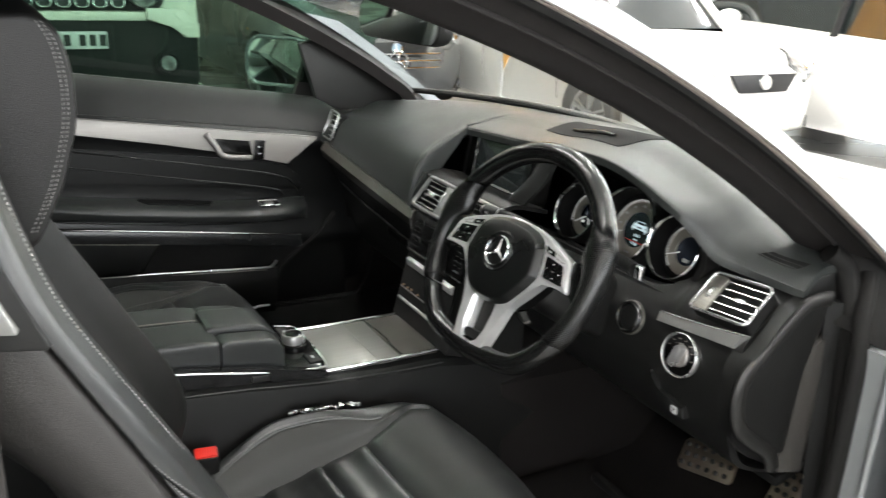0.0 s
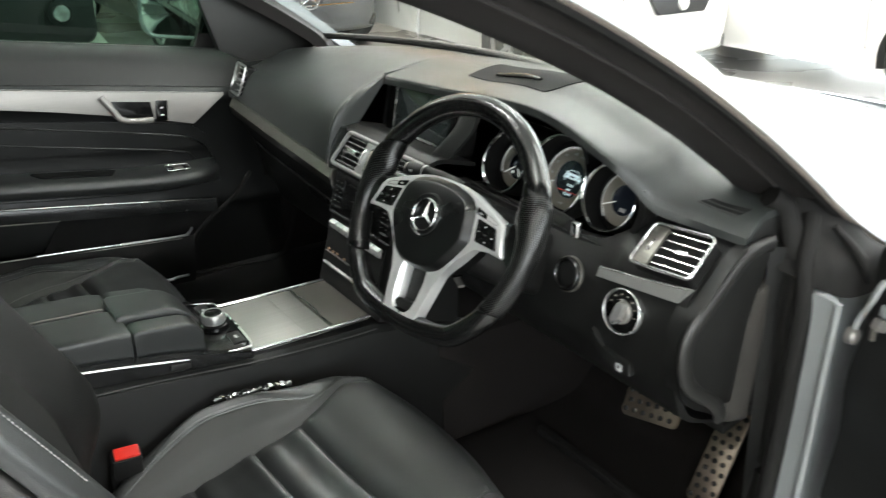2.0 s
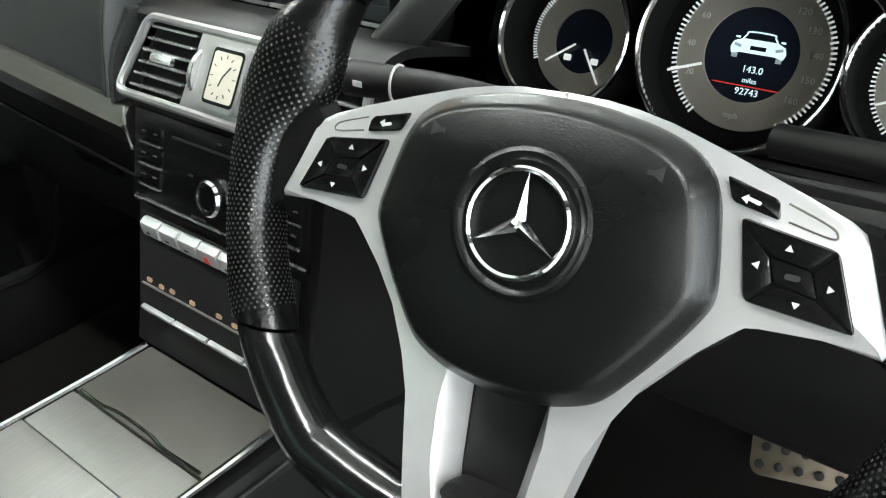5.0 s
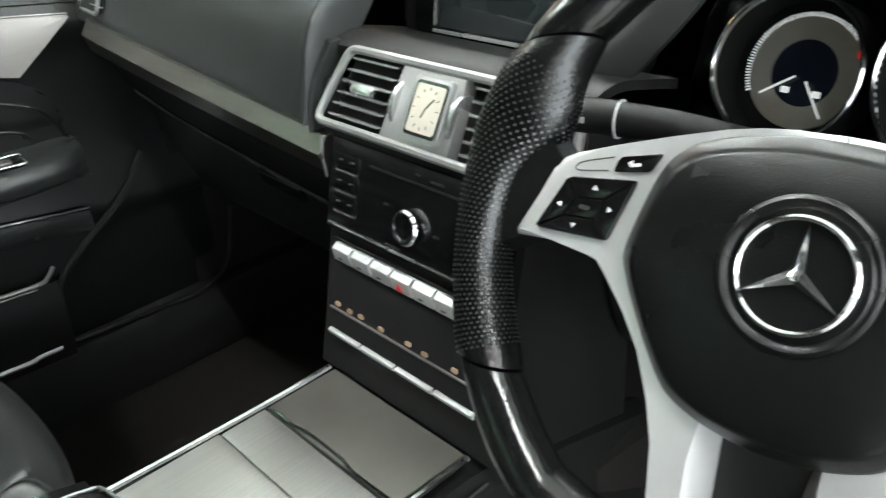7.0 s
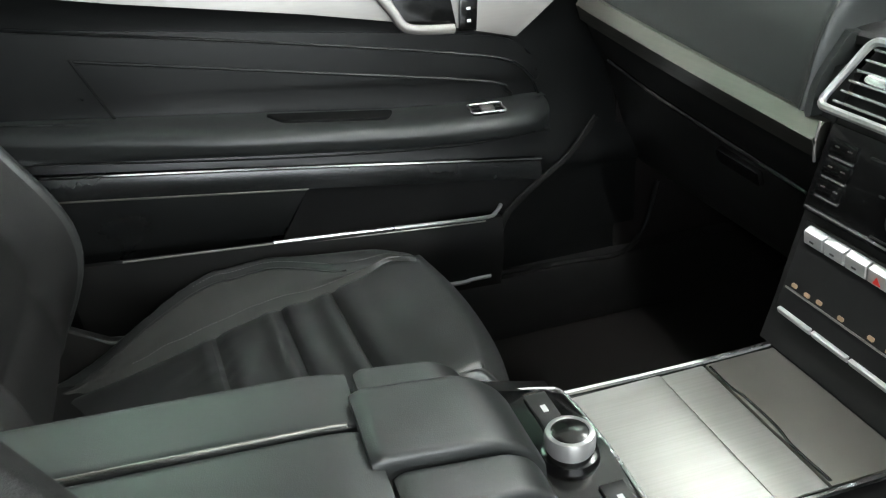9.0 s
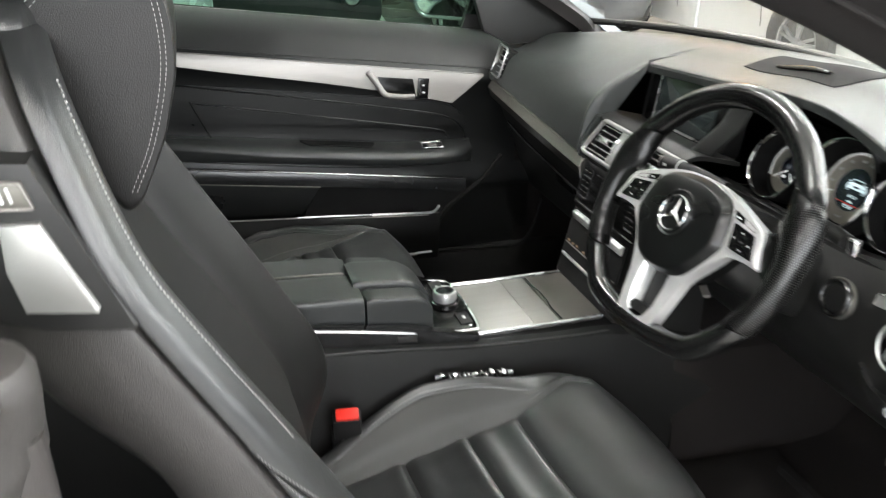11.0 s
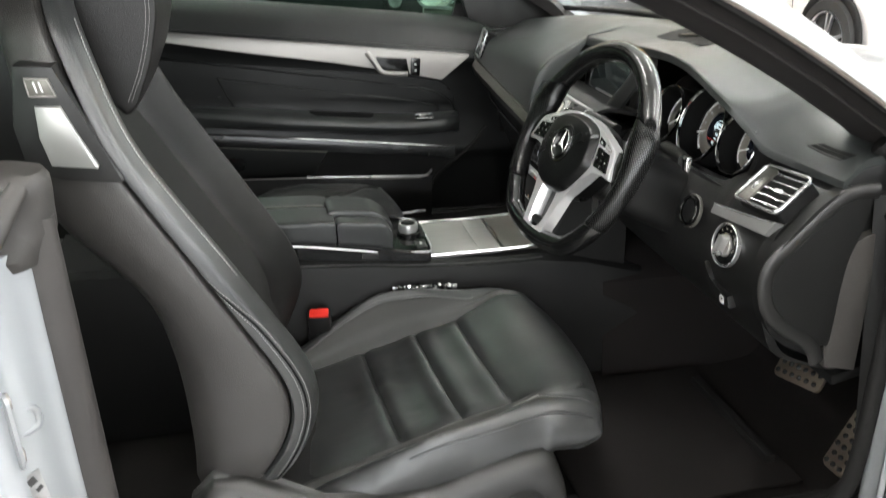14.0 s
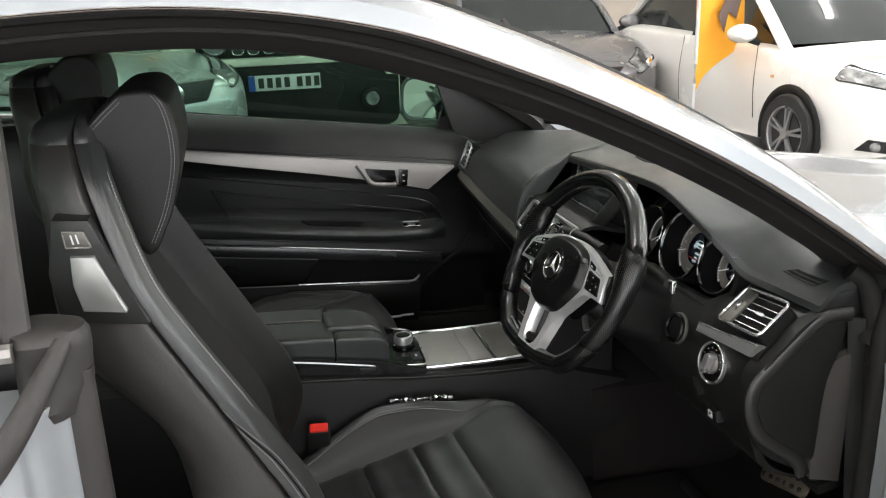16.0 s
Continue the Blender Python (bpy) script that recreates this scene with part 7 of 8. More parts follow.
gl.visible_shadow = False
rq = part("quarter_glass", sheet([[V(-1.45, 0.80, 1.10), V(-1.2, 0.815, 1.085), V(-0.925, 0.828, 1.066)], [V(-1.40, 0.64, 1.27), V(-1.2, 0.64, 1.30), V(-0.95, 0.63, 1.33)]], 6, 10), window_glass, pdoor, "green-tinted quarter glass")
rq.visible_shadow = False
part("glass_post", tube([(-0.885, 0.825, 1.055), (-0.91, 0.77, 1.17), (-0.945, 0.66, 1.32)], 0.016, 8, 16, flat=0.6), rubber, pdoor, "black post between the side windows")
part("waist_seal", tube([(-1.4, 0.82, 1.11), (-0.9, 0.826, waist(-0.9) + 0.008), (-0.4, 0.826, waist(-0.4) + 0.008), (0.28, 0.822, waist(0.28) + 0.008)], 0.007, 8, 40), rubber, pdoor)
part("mirror_triangle", prism([(0.08, 0.955), (0.30, 0.925), (0.33, 0.935), (0.13, 1.10)], -0.02, 0, basis((0, 0.815, 0), (1, 0, 0), (0, -1, 0))), dash_dark, pdoor, "black mirror corner trim")
quarter = thing("rear_side_panel", "dark trim and painted flank behind the passenger door", "car panel")
part("trim", sheet([[V(x, 0.80, 1.09 - 0.04 * (x + 1.5)), V(x, 0.72, 0.95), V(x, 0.70, 0.6), V(x, 0.70, 0.3)] for x in (-1.6, -1.3, -1.0)], 8, 12, 0.03, (0, 1, 0)), dash_dark, quarter)

part("upper_edge", tube([(-1.6, 0.775, 1.088), (-1.3, 0.775, 1.077), (-1.0, 0.775, 1.065)], 0.008, 8, 16), dash_grey, quarter)

# ---- outside door mirror, passenger side ----
mirror = thing("door_mirror", "silver-white door mirror outside the passenger window", "car mirror")
MR = basis((0.095, 0.985, 1.025), (0.656, -0.755, 0), (-0.755, -0.656, 0.09))
out = [(x, y) for x, y in rounded(0.205, 0.138, 0.045, 6)]
shell = []
for sc, z in ((1.0, 0.012), (1.03, 0.0), (1.0, -0.03), (0.86, -0.065), (0.55, -0.09), (0.1, -0.10)):
    shell.append([MR @ V(x * sc, y * sc, z) for x, y in out])
part("housing", loft(shell), body_paint, mirror)
part("rim", tube([MR @ V(x * 0.98, y * 0.98, 0.012) for x, y in out], 0.005, 8, 90, True), body_paint, mirror)
part("mirror_glass", prism([(x * 0.92, y * 0.90) for x, y in out], 0.006, 0.013, MR), mirror_mat, mirror, "mirror glass")
part("foot", tube([MR @ V(0.08, -0.045, -0.02), (0.20, 0.90, 0.955), (0.23, 0.84, 0.95)], 0.025, 10, 12), black_plastic, mirror)

# ---- inside mirror ----
inner_mirror = thing("rear_view_mirror", "black interior rear-view mirror under the roof", "car mirror")
IM = basis((-0.02, -0.045, 1.222), (0.18, -1, 0.0), (-0.97, -0.2, -0.05))
out = rounded(0.25, 0.072, 0.03, 6)
part("housing", loft([[IM @ V(x * sc, y * sc, z) for x, y in out] for sc, z in ((0.96, 0.008), (1.0, 0.0), (0.98, -0.02), (0.7, -0.035), (0.2, -0.04))]), black_plastic, inner_mirror)
part("mirror_glass", prism([(x * 0.94, y * 0.90) for x, y in out], 0.004, 0.010, IM), mirror_mat, inner_mirror, "mirror glass")
part("stem", tube([IM @ V(0, 0.01, -0.035), (0.05, -0.03, 1.26), (0.02, -0.01, 1.31)], 0.014, 8, 12), black_plastic, inner_mirror)
visor = thing("sun_visor", "dark sun visor folded up under the roof", "sun visor")
part("board", box(0.17, 0.40, 0.018, (-0.23, 0.33, 1.298), 0.008, turn=(3, 18, 0)), fabric, visor)

# ---- vehicles in the hall ----
mesh_black = mat("mesh_black", (0.015, 0.015, 0.016), 0.45, scale=60)
FLOOR = -0.04


def wheel(owner, x, y, r, sg, spokes=5, z0=0.0):
    """A wheel: tyre, rim, spokes. sg: the side of its outer face in y."""
    m = basis((x, y, r + z0), (1, 0, 0), (0, sg, 0))
    w = part("wheel", spin([(r * 0.66, -0.19), (r * 0.93, -0.19), (r, -0.165), (r, -0.03), (r * 0.94, 0.0), (r * 0.72, 0.005), (r * 0.68, -0.01)], 44, m=m), tyre, owner, "black tyre")
    part("rim", spin([(r * 0.70, -0.015), (r * 0.68, 0.002), (r * 0.645, -0.004), (r * 0.635, -0.03)], 44, m=m), alloy, w, "silver alloy rim")
    part("dish", spin([(r * 0.64, -0.03), (r * 0.62, -0.034), (0, -0.036)], 30, m=m), hole_mat, w)
    part("brake", spin([(r * 0.5, -0.036), (r * 0.5, -0.030), (0, -0.030)], 30, m=m), hole_mat, w)
    for k in range(spokes):
        for d in (-8, 8):
            a = 360 * k / spokes + d + 11
            part("spoke", box(r * 0.52, r * 0.07, 0.022, (r * 0.38, 0, -0.012), 0.004), alloy, w).matrix_basis = m @ pose(0, 0, 0, 0, 0, a)
    part("hub_cap", spin([(r * 0.14, -0.02), (r * 0.13, 0.004), (0, 0.006)], 20, m=m), alloy, w)
    return w


def vehicle(name, label, at, turn, paint, L=4.2, W=1.78, H=1.45, bonnet=0.86, bl=1.05, nose=0.62, rake=0.75, r=0.315, glass=dark_glass, belt=0.92, plated=True, units=True, post=0.034):
    """A car that looks along its x, its nose at x = 0, its wheels on the floor."""
    c = thing(name, label, "car", (at[0], at[1], FLOOR), turn)
    h = W / 2
    hull = []
    for f, w, zb, zs, zt in ((0.0, 0.60, 0.34, nose - 0.14, nose - 0.10), (0.012, 0.74, 0.24, nose - 0.02, nose), (0.05, 0.88, 0.20, nose + 0.04, nose + 0.09), (0.10, 0.95, 0.19, nose + 0.12, nose + 0.17), (0.17, 0.985, 0.19, bonnet - 0.06, bonnet - 0.02), (0.25, 0.99, 0.19, belt - 0.06, bonnet + 0.03), (0.32, 0.985, 0.19, belt - 0.02, belt + 0.04), (0.5, 0.985, 0.19, belt, belt + 0.06), (0.75, 0.985, 0.20, belt + 0.03, belt + 0.08), (0.90, 0.95, 0.24, belt + 0.02, belt + 0.06), (0.97, 0.88, 0.30, belt - 0.06, belt), (1.0, 0.72, 0.40, belt - 0.2, belt - 0.15)):
        x, w = -f * L, w * h
        half = [(0, zb), (w * 0.86, zb), (w * 0.955, zb + 0.05), (w, zb * 0.45 + zs * 0.55), (w * 0.985, zs - 0.07), (w * 0.93, zs), (w * 0.72, zs * 0.35 + zt * 0.65), (w * 0.36, zt), (0, zt + 0.008)]
        loop = [V(x + 0.06 * (1 - abs(y) / h) * (f < 0.06), y, z) for y, z in half] + [V(x + 0.06 * (1 - abs(y) / h) * (f < 0.06), -y, z) for y, z in half[-2:0:-1]]
        hull.append(loop)
    smooth_hull = [curve([hull[i][j] for i in range(len(hull))], 48) for j in range(len(hull[0]))]
    body = part("body", loft([curve([smooth_hull[j][i] for j in range(len(smooth_hull))], 56, True) for i in range(48)]), paint, c)
    bpy.context.view_layer.update()

    def skin(p, d, lift):
        """The place on the hull towards p, seen along -d, and the way out."""
        d = Vector(d).normalized()
        ok, at, nrm, idx = body.ray_cast(Vector(p) + d * 0.8, -d)
        return (at + nrm * lift, nrm) if ok else (Vector(p), d)

    # glasshouse
    xa, xr0, xr1, xb = -bl, -bl - rake, -L * 0.80, -L * 0.965
    cab = []
    for x, z, w in ((xa, belt - 0.02, 0.86), (xa - rake * 0.5, (belt + H) / 2 + 0.03, 0.80), (xr0, H - 0.045, 0.70), (xr0 - 0.4, H - 0.012, 0.69), ((xr0 + xr1) / 2 - 0.2, H - 0.01, 0.69), (xr1, H - 0.06, 0.68), (xb, belt + 0.02, 0.76)):
        w *= h
        wb = min(h * 0.92, w + (z - belt) * 0.32)
        cab.append([V(x, -wb, belt - 0.04), V(x, -w - 0.25 * (z - belt) * 0.5, (belt + z) / 2), V(x, -w, z - 0.03), V(x, -w * 0.6, z), V(x, 0, z + 0.012), V(x, w * 0.6, z), V(x, w, z - 0.03), V(x, w + 0.25 * (z - belt) * 0.5, (belt + z) / 2), V(x, wb, belt - 0.04)])
    part("glasshouse", loft(cab), glass, c, "dark car windows")
    roof = [[p + V(0, 0, 0.012) for p in row[2:7]] for row in cab[2:6]]
    part("roof", sheet(roof, 16, 16, 0.02), paint, c)
    for sg in (0, 1):
        e = [row[2 if sg == 0 else 6] for row in cab]
        part("pillar", tube([p + V(0, (-1 if sg == 0 else 1) * 0.006, 0.004) for p in (e[0] + V(0.05, 0, -0.02), e[1], e[2], e[3], e[4], e[5], e[6] + V(-0.03, 0, 0))], post, 8, 40, flat=0.7), paint, c)
        q = e[4]
        part("pillar", tube([V(-L * 0.56, (-1 if sg == 0 else 1) * h * 0.91, belt), V(-L * 0.565, q.y * 1.01, q.z - 0.02)], 0.035, 8, 6, flat=0.5), black_plastic, c)
    for sg in (-1, 1):
        wheel(c, -0.19 * L, sg * (h + 0.030), r, sg)
        wheel(c, -0.81 * L, sg * (h + 0.030), r, sg)
        for xw in (-0.19 * L, -0.81 * L):
            part("wheel_arch", tube([(xw + 1.10 * r * math.cos(a), sg * (h - 0.002), r + 1.10 * r * math.sin(a)) for a in np.linspace(-0.25, math.pi + 0.25, 12)], 0.035, 8, 40, flat=0.4, up=(0, 1, 0)), black_plastic, c)
        # lamps
        lamp = []
        for v in (0, 0.5, 1):
            lamp.append([skin((-0.38 * u, sg * h * (0.56 + 0.42 * u), nose - 0.05 + 0.13 * u + v * (0.13 - 0.03 * u)), (0.8 - 0.5 * u, sg * (0.3 + 0.8 * u), 0.25), 0.006)[0] for u in (0, 0.25, 0.5, 0.75, 1)])
        hl = part("headlamp", sheet(lamp, 8, 16, 0.02, (-0.5, -sg * 0.5, 0)), lamp_glass, c, "clear headlamp")
        part("lamp_surround", tube([p for p in lamp[0]] + [p for p in lamp[2][::-1]], 0.006, 6, 50, True), mesh_black, hl, "dark lamp edge")
        if units:
            part("lamp_unit", spin([(0.05, 0), (0.05, 0.03), (0.035, 0.04), (0, 0.04)], 20, m=basis((-0.05, sg * h * 0.70, nose + 0.035), (0, 1, 0), (1, sg * 0.3, 0.1))), chrome, c)
        at, nrm = skin((-0.10, sg * h * 0.78, nose - 0.36), (0.7, sg * 0.7, 0), 0.002)
        fog = part("fog_housing", prism([(-0.13, -0.035), (0.10, -0.045), (0.14, 0.03), (-0.05, 0.045)], -0.02, 0.01, basis(at, (-nrm.y, nrm.x, 0), nrm), 0.006), mesh_black, c, "black fog lamp surround")
        part("fog_lamp", spin([(0.034, 0), (0.034, 0.012), (0.02, 0.018), (0, 0.018)], 18, m=basis(at + nrm * 0.008, (-nrm.y, nrm.x, 0), nrm)), lamp_glass, fog)
        part("mirror", spin([(0.0, -0.075), (0.05, -0.068), (0.085, -0.03), (0.092, 0.02), (0.085, 0.05), (0.0, 0.052)], 28, m=Matrix.Translation((-bl - 0.20, sg * (h + 0.115), belt + 0.075)) @ pose(0, 0, 0, 0, -90, 0) @ Matrix.Diagonal((0.78, 1.25, 1, 1))), paint, c)
        part("mirror_foot", tube([(-bl - 0.20, sg * (h - 0.03), belt + 0.0), (-bl - 0.20, sg * (h + 0.06), belt + 0.03)], 0.025, 8, 6), black_plastic, c)
        part("door_seam", tube([(-L * 0.30, sg * (h * 0.994), 0.35), (-L * 0.305, sg * h * 0.998, 0.6), (-L * 0.31, sg * h * 0.965, belt - 0.02)], 0.003, 6, 16), hole_mat, c)
        part("door_seam", tube([(-L * 0.58, sg * (h * 0.994), 0.35), (-L * 0.585, sg * h * 0.998, 0.6), (-L * 0.58, sg * h * 0.965, belt)], 0.003, 6, 16), hole_mat, c)
        part("indicator", box(0.035, 0.01, 0.022, (-0.25 * L, sg * h * 0.995, 0.69), 0.004), indicator_glass, c, "small side indicator")
    # mouth
    part("grille", prism([(-0.34, 0.06), (0.34, 0.06), (0.24, -0.07), (-0.24, -0.07)], 0, 0.03, basis((0.045, 0, nose - 0.035), (0, 1, 0), (1, 0, 0.12)), 0.006), mesh_black, c, "black mesh grille")
    if plated:
        part("lower_grille", prism(rounded(1.0, 0.13, 0.05), 0, 0.02, basis((0.042, 0, nose - 0.32), (0, 1, 0), (1, 0, 0)), 0.006), mesh_black, c)
    part("badge", spin([(0.055, 0), (0.05, 0.012), (0, 0.014)], 24, m=basis((0.078, 0, nose - 0.03), (0, 1, 0), (1, 0, 0.12))), chrome, c, "plain bright badge")
    if plated:
        plate = part("number_plate", box(0.012, 0.52, 0.111, (0.06, 0, nose - 0.19), 0.004), plate_white, c, "white number plate with dark bars")
        for k in range(6):
            part("plate_bar", box(0.004, 0.045, 0.07, (0.068, -0.19 + 0.07 * k + (0.03 if k > 3 else 0), nose - 0.19)), plate_ink, plate)
    return c


vehicle("white_hatchback", "white hatchback with black mesh grille, nose towards the coupe", (4.30, 2.78), -90, white_paint, L=4.05, nose=0.66, H=1.46, r=0.295, plated=False, post=0.052)
vehicle("white_coupe", "white car with five-spoke alloy wheels, parked side on", (6.10, 0.48), -90, white_paint, L=4.4, W=1.80, H=1.42, r=0.325, nose=0.62)
grey_car = vehicle("grey_saloon", "grey saloon with a wide chrome-barred grille", (2.50, 5.15), -90, grey_paint, L=4.7, W=1.85, nose=0.66, bonnet=0.92, plated=False)
for z in (0.47, 0.53, 0.59):
    part("grille_bar", tube([(0.085, -0.42, z), (0.10, 0, z), (0.085, 0.42, z)], 0.009, 8, 12), chrome, grey_car, "chrome grille bar")
part("badge_ring", disc_ring(0.078, 0.092, 0.02, 40, m=basis((0.11, 0, 0.53), (0, 1, 0), (1, 0, 0.1)), bev=0.4), chrome, grey_car, "plain chrome ring")
for a in (90, 210, 330):
    part("badge_bar", box(0.08, 0.016, 0.012, (0.04, 0, 0.01), 0.004), chrome, grey_car).matrix_basis = basis((0.11, 0, 0.53), (0, 1, 0), (1, 0, 0.1)) @ pose(0, 0, 0, 0, 0, a)
vehicle("silver_saloon", "silver saloon with a dark mesh grille and long bonnet", (-0.92, 3.72), -47, silver_paint, L=4.9, W=1.88, nose=0.86, bonnet=1.06, H=1.50, belt=1.04, bl=1.35, plated=False, units=False)

# ---- cream off-roader ----
jeep = thing("offroad_car", "cream compact off-road car with a seven-slot grille", "car", (-0.13, 4.62, FLOOR), -90)
hull = []
for x, w, zb, zt in ((0.0, 0.80, 0.46, 1.20), (-0.06, 0.86, 0.38, 1.25), (-0.5, 0.90, 0.32, 1.29), (-1.05, 0.90, 0.28, 1.30), (-2.5, 0.90, 0.28, 1.28), (-3.9, 0.90, 0.32, 1.24), (-4.1, 0.84, 0.42, 1.15)):
    hull.append(curve([V(x, -w * 0.9, zb), V(x, -w, zb + 0.08), V(x, -w, zt - 0.18), V(x, -w * 0.93, zt - 0.05), V(x, -w * 0.75, zt), V(x, 0, zt + 0.02), V(x, w * 0.75, zt), V(x, w * 0.93, zt - 0.05), V(x, w, zt - 0.18), V(x, w, zb + 0.08), V(x, w * 0.9, zb)], 60, True))
part("body", loft(hull), cream_paint, jeep)
cab = []
for x, z, w in ((-1.02, 1.26, 0.80), (-1.35, 1.62, 0.72), (-1.6, 1.74, 0.70), (-3.6, 1.73, 0.70), (-3.95, 1.2, 0.76)):
    cab.append([V(x, -w - 0.06, 1.18), V(x, -w, z - 0.04), V(x, -w * 0.8, z), V(x, w * 0.8, z), V(x, w, z - 0.04), V(x, w + 0.06, 1.18)])
part("glasshouse", loft(cab), dark_glass, jeep, "dark windows")
part("roof", box(2.1, 1.42, 0.04, (-2.6, 0, 1.755), 0.02), cream_paint, jeep)
FR = basis((0.02, 0, 1.075), (0, 1, 0), (1, 0, 0.05))
part("grille_panel", prism(rounded(1.26, 0.235, 0.09, 8), 0, 0.018, FR, 0.006), black_plastic, jeep, "black grille surround")
for k in range(7):
    u = -0.333 + 0.111 * k
    s_ = part("grille_slot", prism(rounded(0.078, 0.192, 0.026), 0.018, 0.022, FR @ Matrix.Translation((u, 0, 0))), mesh_black, jeep, "grille slot")
    part("slot_rim", tube([FR @ V(u + x, y, 0.022) for x, y in rounded(0.078, 0.192, 0.026, 4)], 0.0065, 8, 60, True), chrome, s_, "bright slot rim")
for sg in (-1, 1):
    hl = part("headlamp", spin([(0.098, 0.0), (0.098, 0.03), (0.088, 0.042), (0.05, 0.05), (0, 0.052)], 40, m=FR @ Matrix.Translation((sg * 0.495, 0, 0.01))), lamp_glass, jeep, "round headlamp")
    part("lamp_ring", disc_ring(0.096, 0.106, 0.035, 40, m=FR @ Matrix.Translation((sg * 0.495, 0, 0.01)), bev=0.4), black_plastic, hl)
    part("lamp_bulb", spin([(0.04, 0.05), (0.036, 0.056), (0, 0.06)], 24, m=FR @ Matrix.Translation((sg * 0.495, 0, 0.01))), chrome, hl)
    part("fog_lamp", spin([(0.085, 0), (0.085, 0.03), (0.06, 0.035), (0.055, 0.02), (0, 0.02)], 30, m=basis((0.09, sg * 0.62, 0.62), (0, 1, 0), (1, 0, 0))), black_plastic, jeep)
    part("fog_glass", spin([(0.052, 0.02), (0.05, 0.03), (0, 0.034)], 24, m=basis((0.09, sg * 0.62, 0.62), (0, 1, 0), (1, 0, 0))), lamp_glass, jeep)
    part("bumper_corner", prism([(0.50, 0.16), (0.72, 0.16), (0.84, 0.06), (0.84, -0.03), (0.74, -0.03), (0.66, 0.05), (0.50, 0.08)], 0, 0.05, basis((0.06, 0, 0.82), (0, sg, 0), (1, 0, 0)) @ Matrix.Diagonal((1, sg, 1, 1)), 0.01), cream_paint, jeep, "cream bumper corner")
    wheel(jeep, -0.78, sg * 0.875, 0.345, sg)
    wheel(jeep, -3.32, sg * 0.875, 0.345, sg)
    part("mirror", box(0.14, 0.22, 0.18, (-1.25, sg * 1.02, 1.22), 0.05, 3), cream_paint, jeep)
part("brow", box(0.10, 1.50, 0.07, (0.02, 0, 1.235), 0.03, 3), cream_paint, jeep)
part("lip", prism([(-0.78, 0.03), (0.78, 0.03), (0.72, -0.03), (-0.72, -0.03)], 0, 0.06, basis((0.02, 0, 0.925), (0, 1, 0), (1, 0, 0)), 0.015), cream_paint, jeep)
part("bumper", prism(rounded(1.66, 0.48, 0.08), 0, 0.09, basis((0.0, 0, 0.655), (0, 1, 0), (1, 0, 0)), 0.03, seg=3), black_plastic, jeep, "black plastic bumper")
plate = part("number_plate", box(0.012, 0.52, 0.111, (0.10, -0.02, 0.775), 0.004), plate_white, jeep, "white number plate with dark bars")
part("plate_band", box(0.0135, 0.045, 0.109, (0.1005, -0.2365 - 0.02, 0.775)), plate_blue, plate, "blue country band")
for k in range(7):
    part("plate_bar", box(0.004, 0.040, 0.072, (0.107, -0.190 + 0.062 * k + (0.03 if k > 3 else 0), 0.775)), plate_ink, plate)
part("bonnet_badge", box(0.01, 0.12, 0.03, (0.075, 0, 1.24)), silver_soft, jeep)

# ---- flags and hangings ----
flag_cloth = mat("flag_cloth", (0.80, 0.33, 0.02), 0.8, second=(0.80, 0.40, 0.03), scale=1.5, grain=0.3, grain_scale=300)
dark_cloth = mat("flag_print", (0.10, 0.07, 0.06), 0.8)


def flag(label, at, turn, h, w):
    f = thing("promotional_flag", label, "flag", at, turn, group="promotional flags")
    part("pole", tube([(0, 0, -at[2] + FLOOR), (0, 0, 0.6), (0.02, 0, h * 0.8), (0.25, 0, h)], 0.014, 8, 30), white_print, f, "white pole")
    part("cloth", sheet([[V(0.012 + s * w, 0.035 * math.sin(5 * s + 4 * q), (0.56 + 0.36 * s ** 0.8) + q * (h - 0.25 * s - (0.56 + 0.36 * s ** 0.8))) for s in (0, 0.25, 0.5, 0.75, 1)] for q in (0.0, 0.12, 0.4, 0.7, 1.0)], 24, 16, 0.004, (0, 1, 0)), flag_cloth, f, "orange-yellow cloth")
    part("print", prism([(0.18, 1.15), (0.30, 1.35), (0.46, 1.30), (0.40, 1.12), (0.30, 1.18), (0.26, 1.02)], 0, 0.004, basis((0, -0.045, 0), (1, 0, 0), (0, -1, 0)), 0), dark_cloth, f, "dark shape printed on the cloth")
    part("foot", box(0.5, 0.5, 0.03, (0, 0, -at[2] + FLOOR + 0.015), 0.01), black_plastic, f)
    return f


flag("orange and yellow feather flag between the parked cars", (3.02, 4.22, -0.07), 20, 3.0, 0.52)
flag("orange feather flag by the back wall", (-1.15, 8.8, 0.0), 0, 3.0, 0.7)
mural = mat("mural_paint", (0.34, 0.20, 0.13), 0.7, second=(0.55, 0.48, 0.40), scale=2.2)
board = thing("wall_mural", "brown and cream painted mural board on the back wall", "mural", (-2.6, 10.96, 0))
part("panel", box(3.2, 0.04, 2.0, (0, 0, 1.4), 0.01), mural, board)
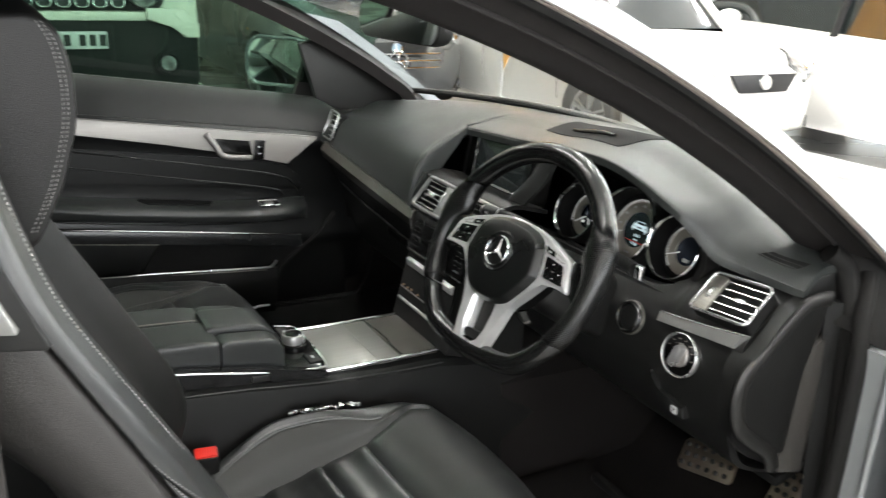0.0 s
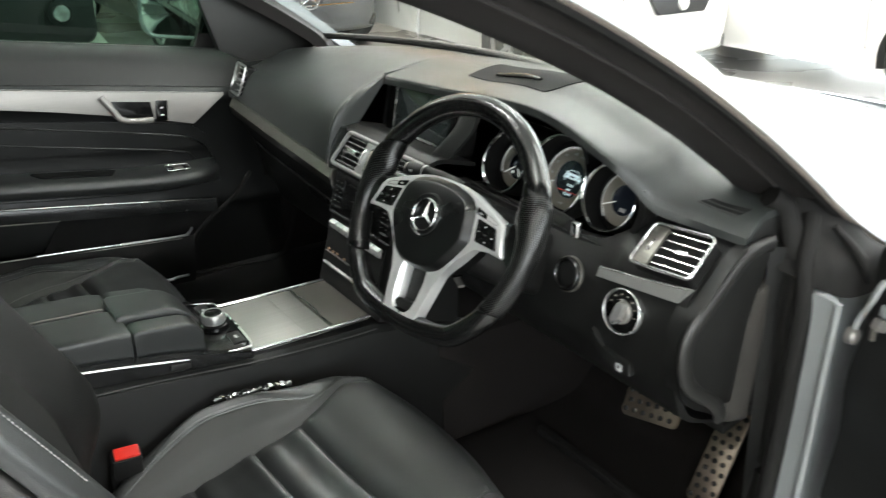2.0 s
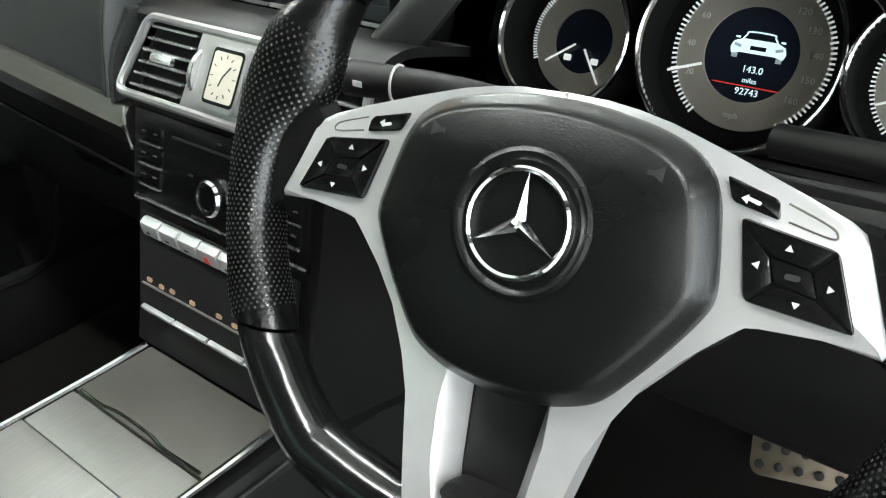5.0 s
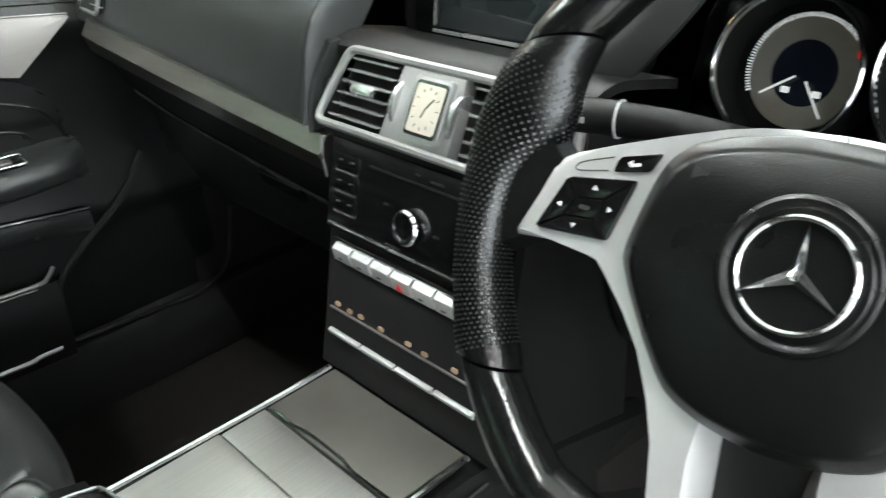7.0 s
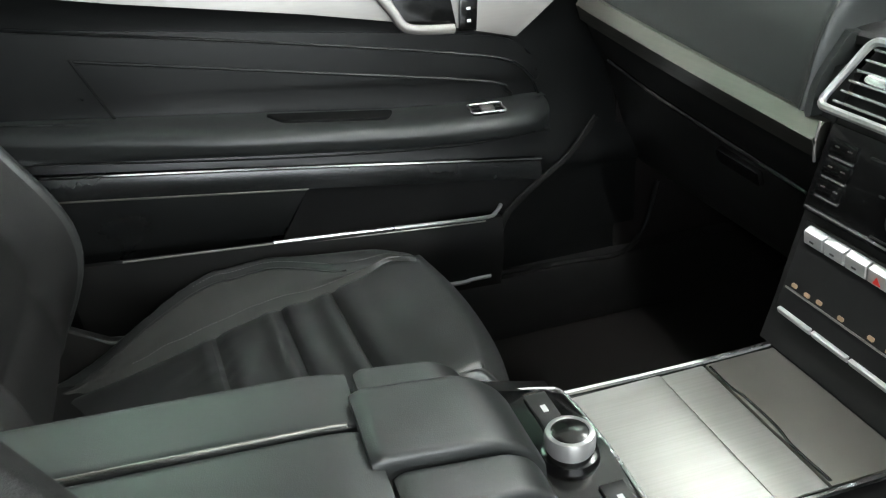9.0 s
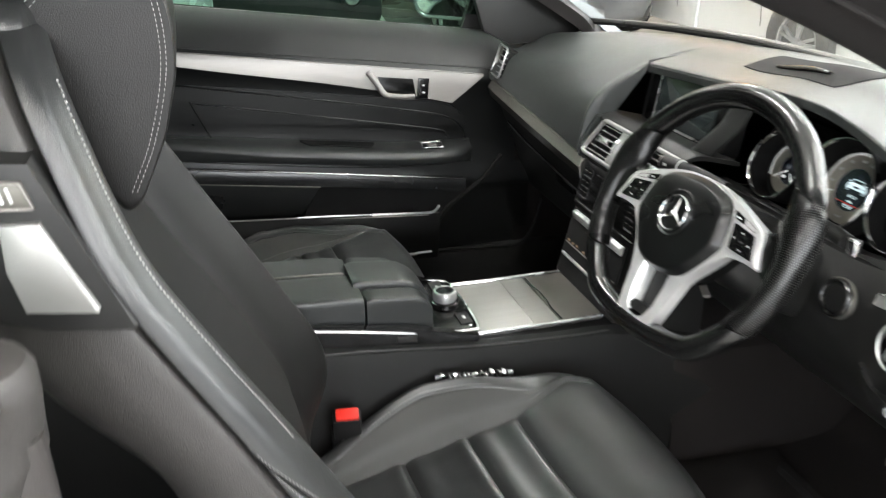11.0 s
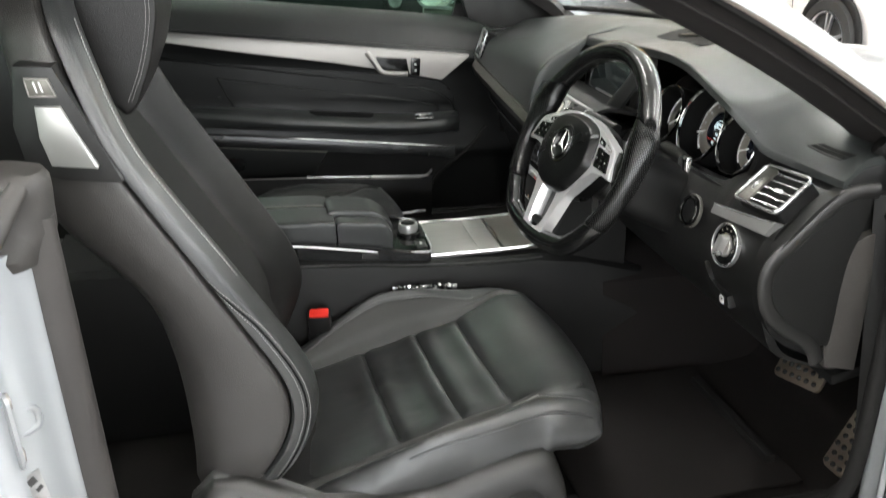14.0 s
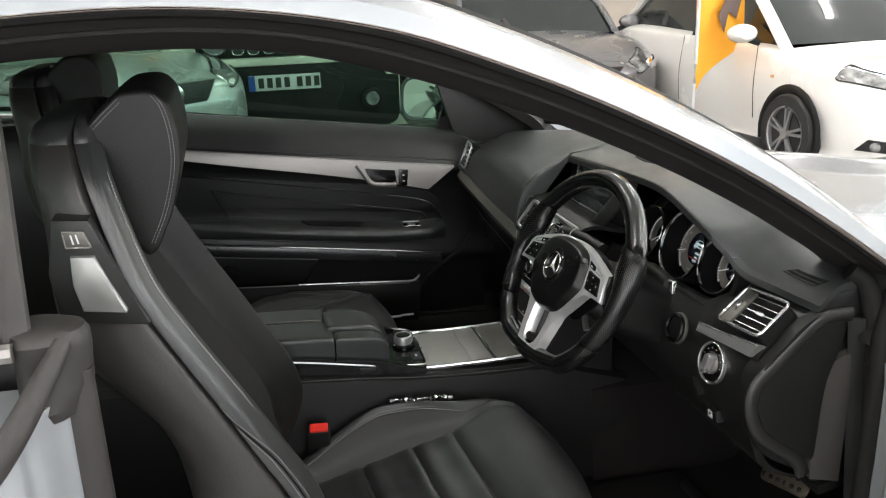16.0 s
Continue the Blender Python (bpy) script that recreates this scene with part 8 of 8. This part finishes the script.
# ---- the rest of the coupe's body ----
part("rear_screen", sheet([[V(x, q * w, z - 0.02 * q * q) for q in (-1, -0.5, 0, 0.5, 1)] for x, z, w in ((-1.29, 1.362, 0.61), (-1.62, 1.245, 0.64), (-1.94, 1.075, 0.67))], 10, 14), window_glass, coupe, "tinted rear screen").visible_shadow = False
part("boot_lid", sheet([[V(x + 0.05 * q * q, q * w, z - 0.02 * q * q) for q in (-1, -0.5, 0, 0.5, 1)] for x, z, w in ((-1.93, 1.068, 0.72), (-2.18, 1.055, 0.71), (-2.42, 1.025, 0.68), (-2.47, 0.96, 0.68), (-2.48, 0.80, 0.66))], 20, 16, 0.015), body_paint, coupe, "silver-white boot lid")
part("rear_bumper", sheet([[V(-2.47 - dx + 0.16 * q * q, q * 0.86, z) for q in (-1, -0.5, 0, 0.5, 1)] for dx, z in ((0.0, 0.82), (0.05, 0.72), (0.06, 0.45), (0.0, 0.24))], 14, 18, 0.015, (1, 0, 0)), body_paint, coupe, "silver-white rear bumper")
part("front_bumper", sheet([[V(2.10 + dx - 0.30 * q * q, q * 0.80, z) for q in (-1, -0.5, 0, 0.5, 1)] for dx, z in ((0.0, 0.70), (0.06, 0.60), (0.06, 0.38), (-0.02, 0.18))], 14, 18, 0.015, (-1, 0, 0)), body_paint, coupe, "silver-white front bumper")
for sg, x0 in ((-1, -1.44), (1, -0.96)):
    part("rear_flank", sheet([[V(x, sg * (y - 0.12 * max(0.0, (-x - 1.9) / 0.58) ** 2), z - 0.02 * max(0.0, (-x - 1.9))) for x in (x0, -1.6, -1.9, -2.2, -2.47)] for y, z in ((0.73, 1.062), (0.82, 1.035), (0.895, 0.95), (0.925, 0.72), (0.92, 0.45), (0.88, 0.19))], 20, 24, 0.012, (0, -sg, 0)), body_paint, coupe, "silver-white rear flank")
    part("rear_pillar", tube([(-1.28, sg * 0.60, 1.372), (-1.62, sg * 0.655, 1.24), (-1.98, sg * 0.715, 1.07)], 0.055, 10, 20, flat=0.4), body_paint, coupe)
    wheel(coupe, -1.50, sg * 0.931, 0.32, sg, z0=FLOOR)
    wheel(coupe, 1.27, sg * 0.915, 0.32, sg, z0=FLOOR)
part("outer_skin", sheet([[V(x, y, z) for x in (-0.95, -0.4, 0.2, 0.60)] for y, z in ((0.868, 0.90), (0.90, 0.84), (0.922, 0.66), (0.915, 0.42), (0.88, 0.20))], 16, 12, 0.012, (0, -1, 0)), body_paint, pdoor, "silver-white outer door skin")
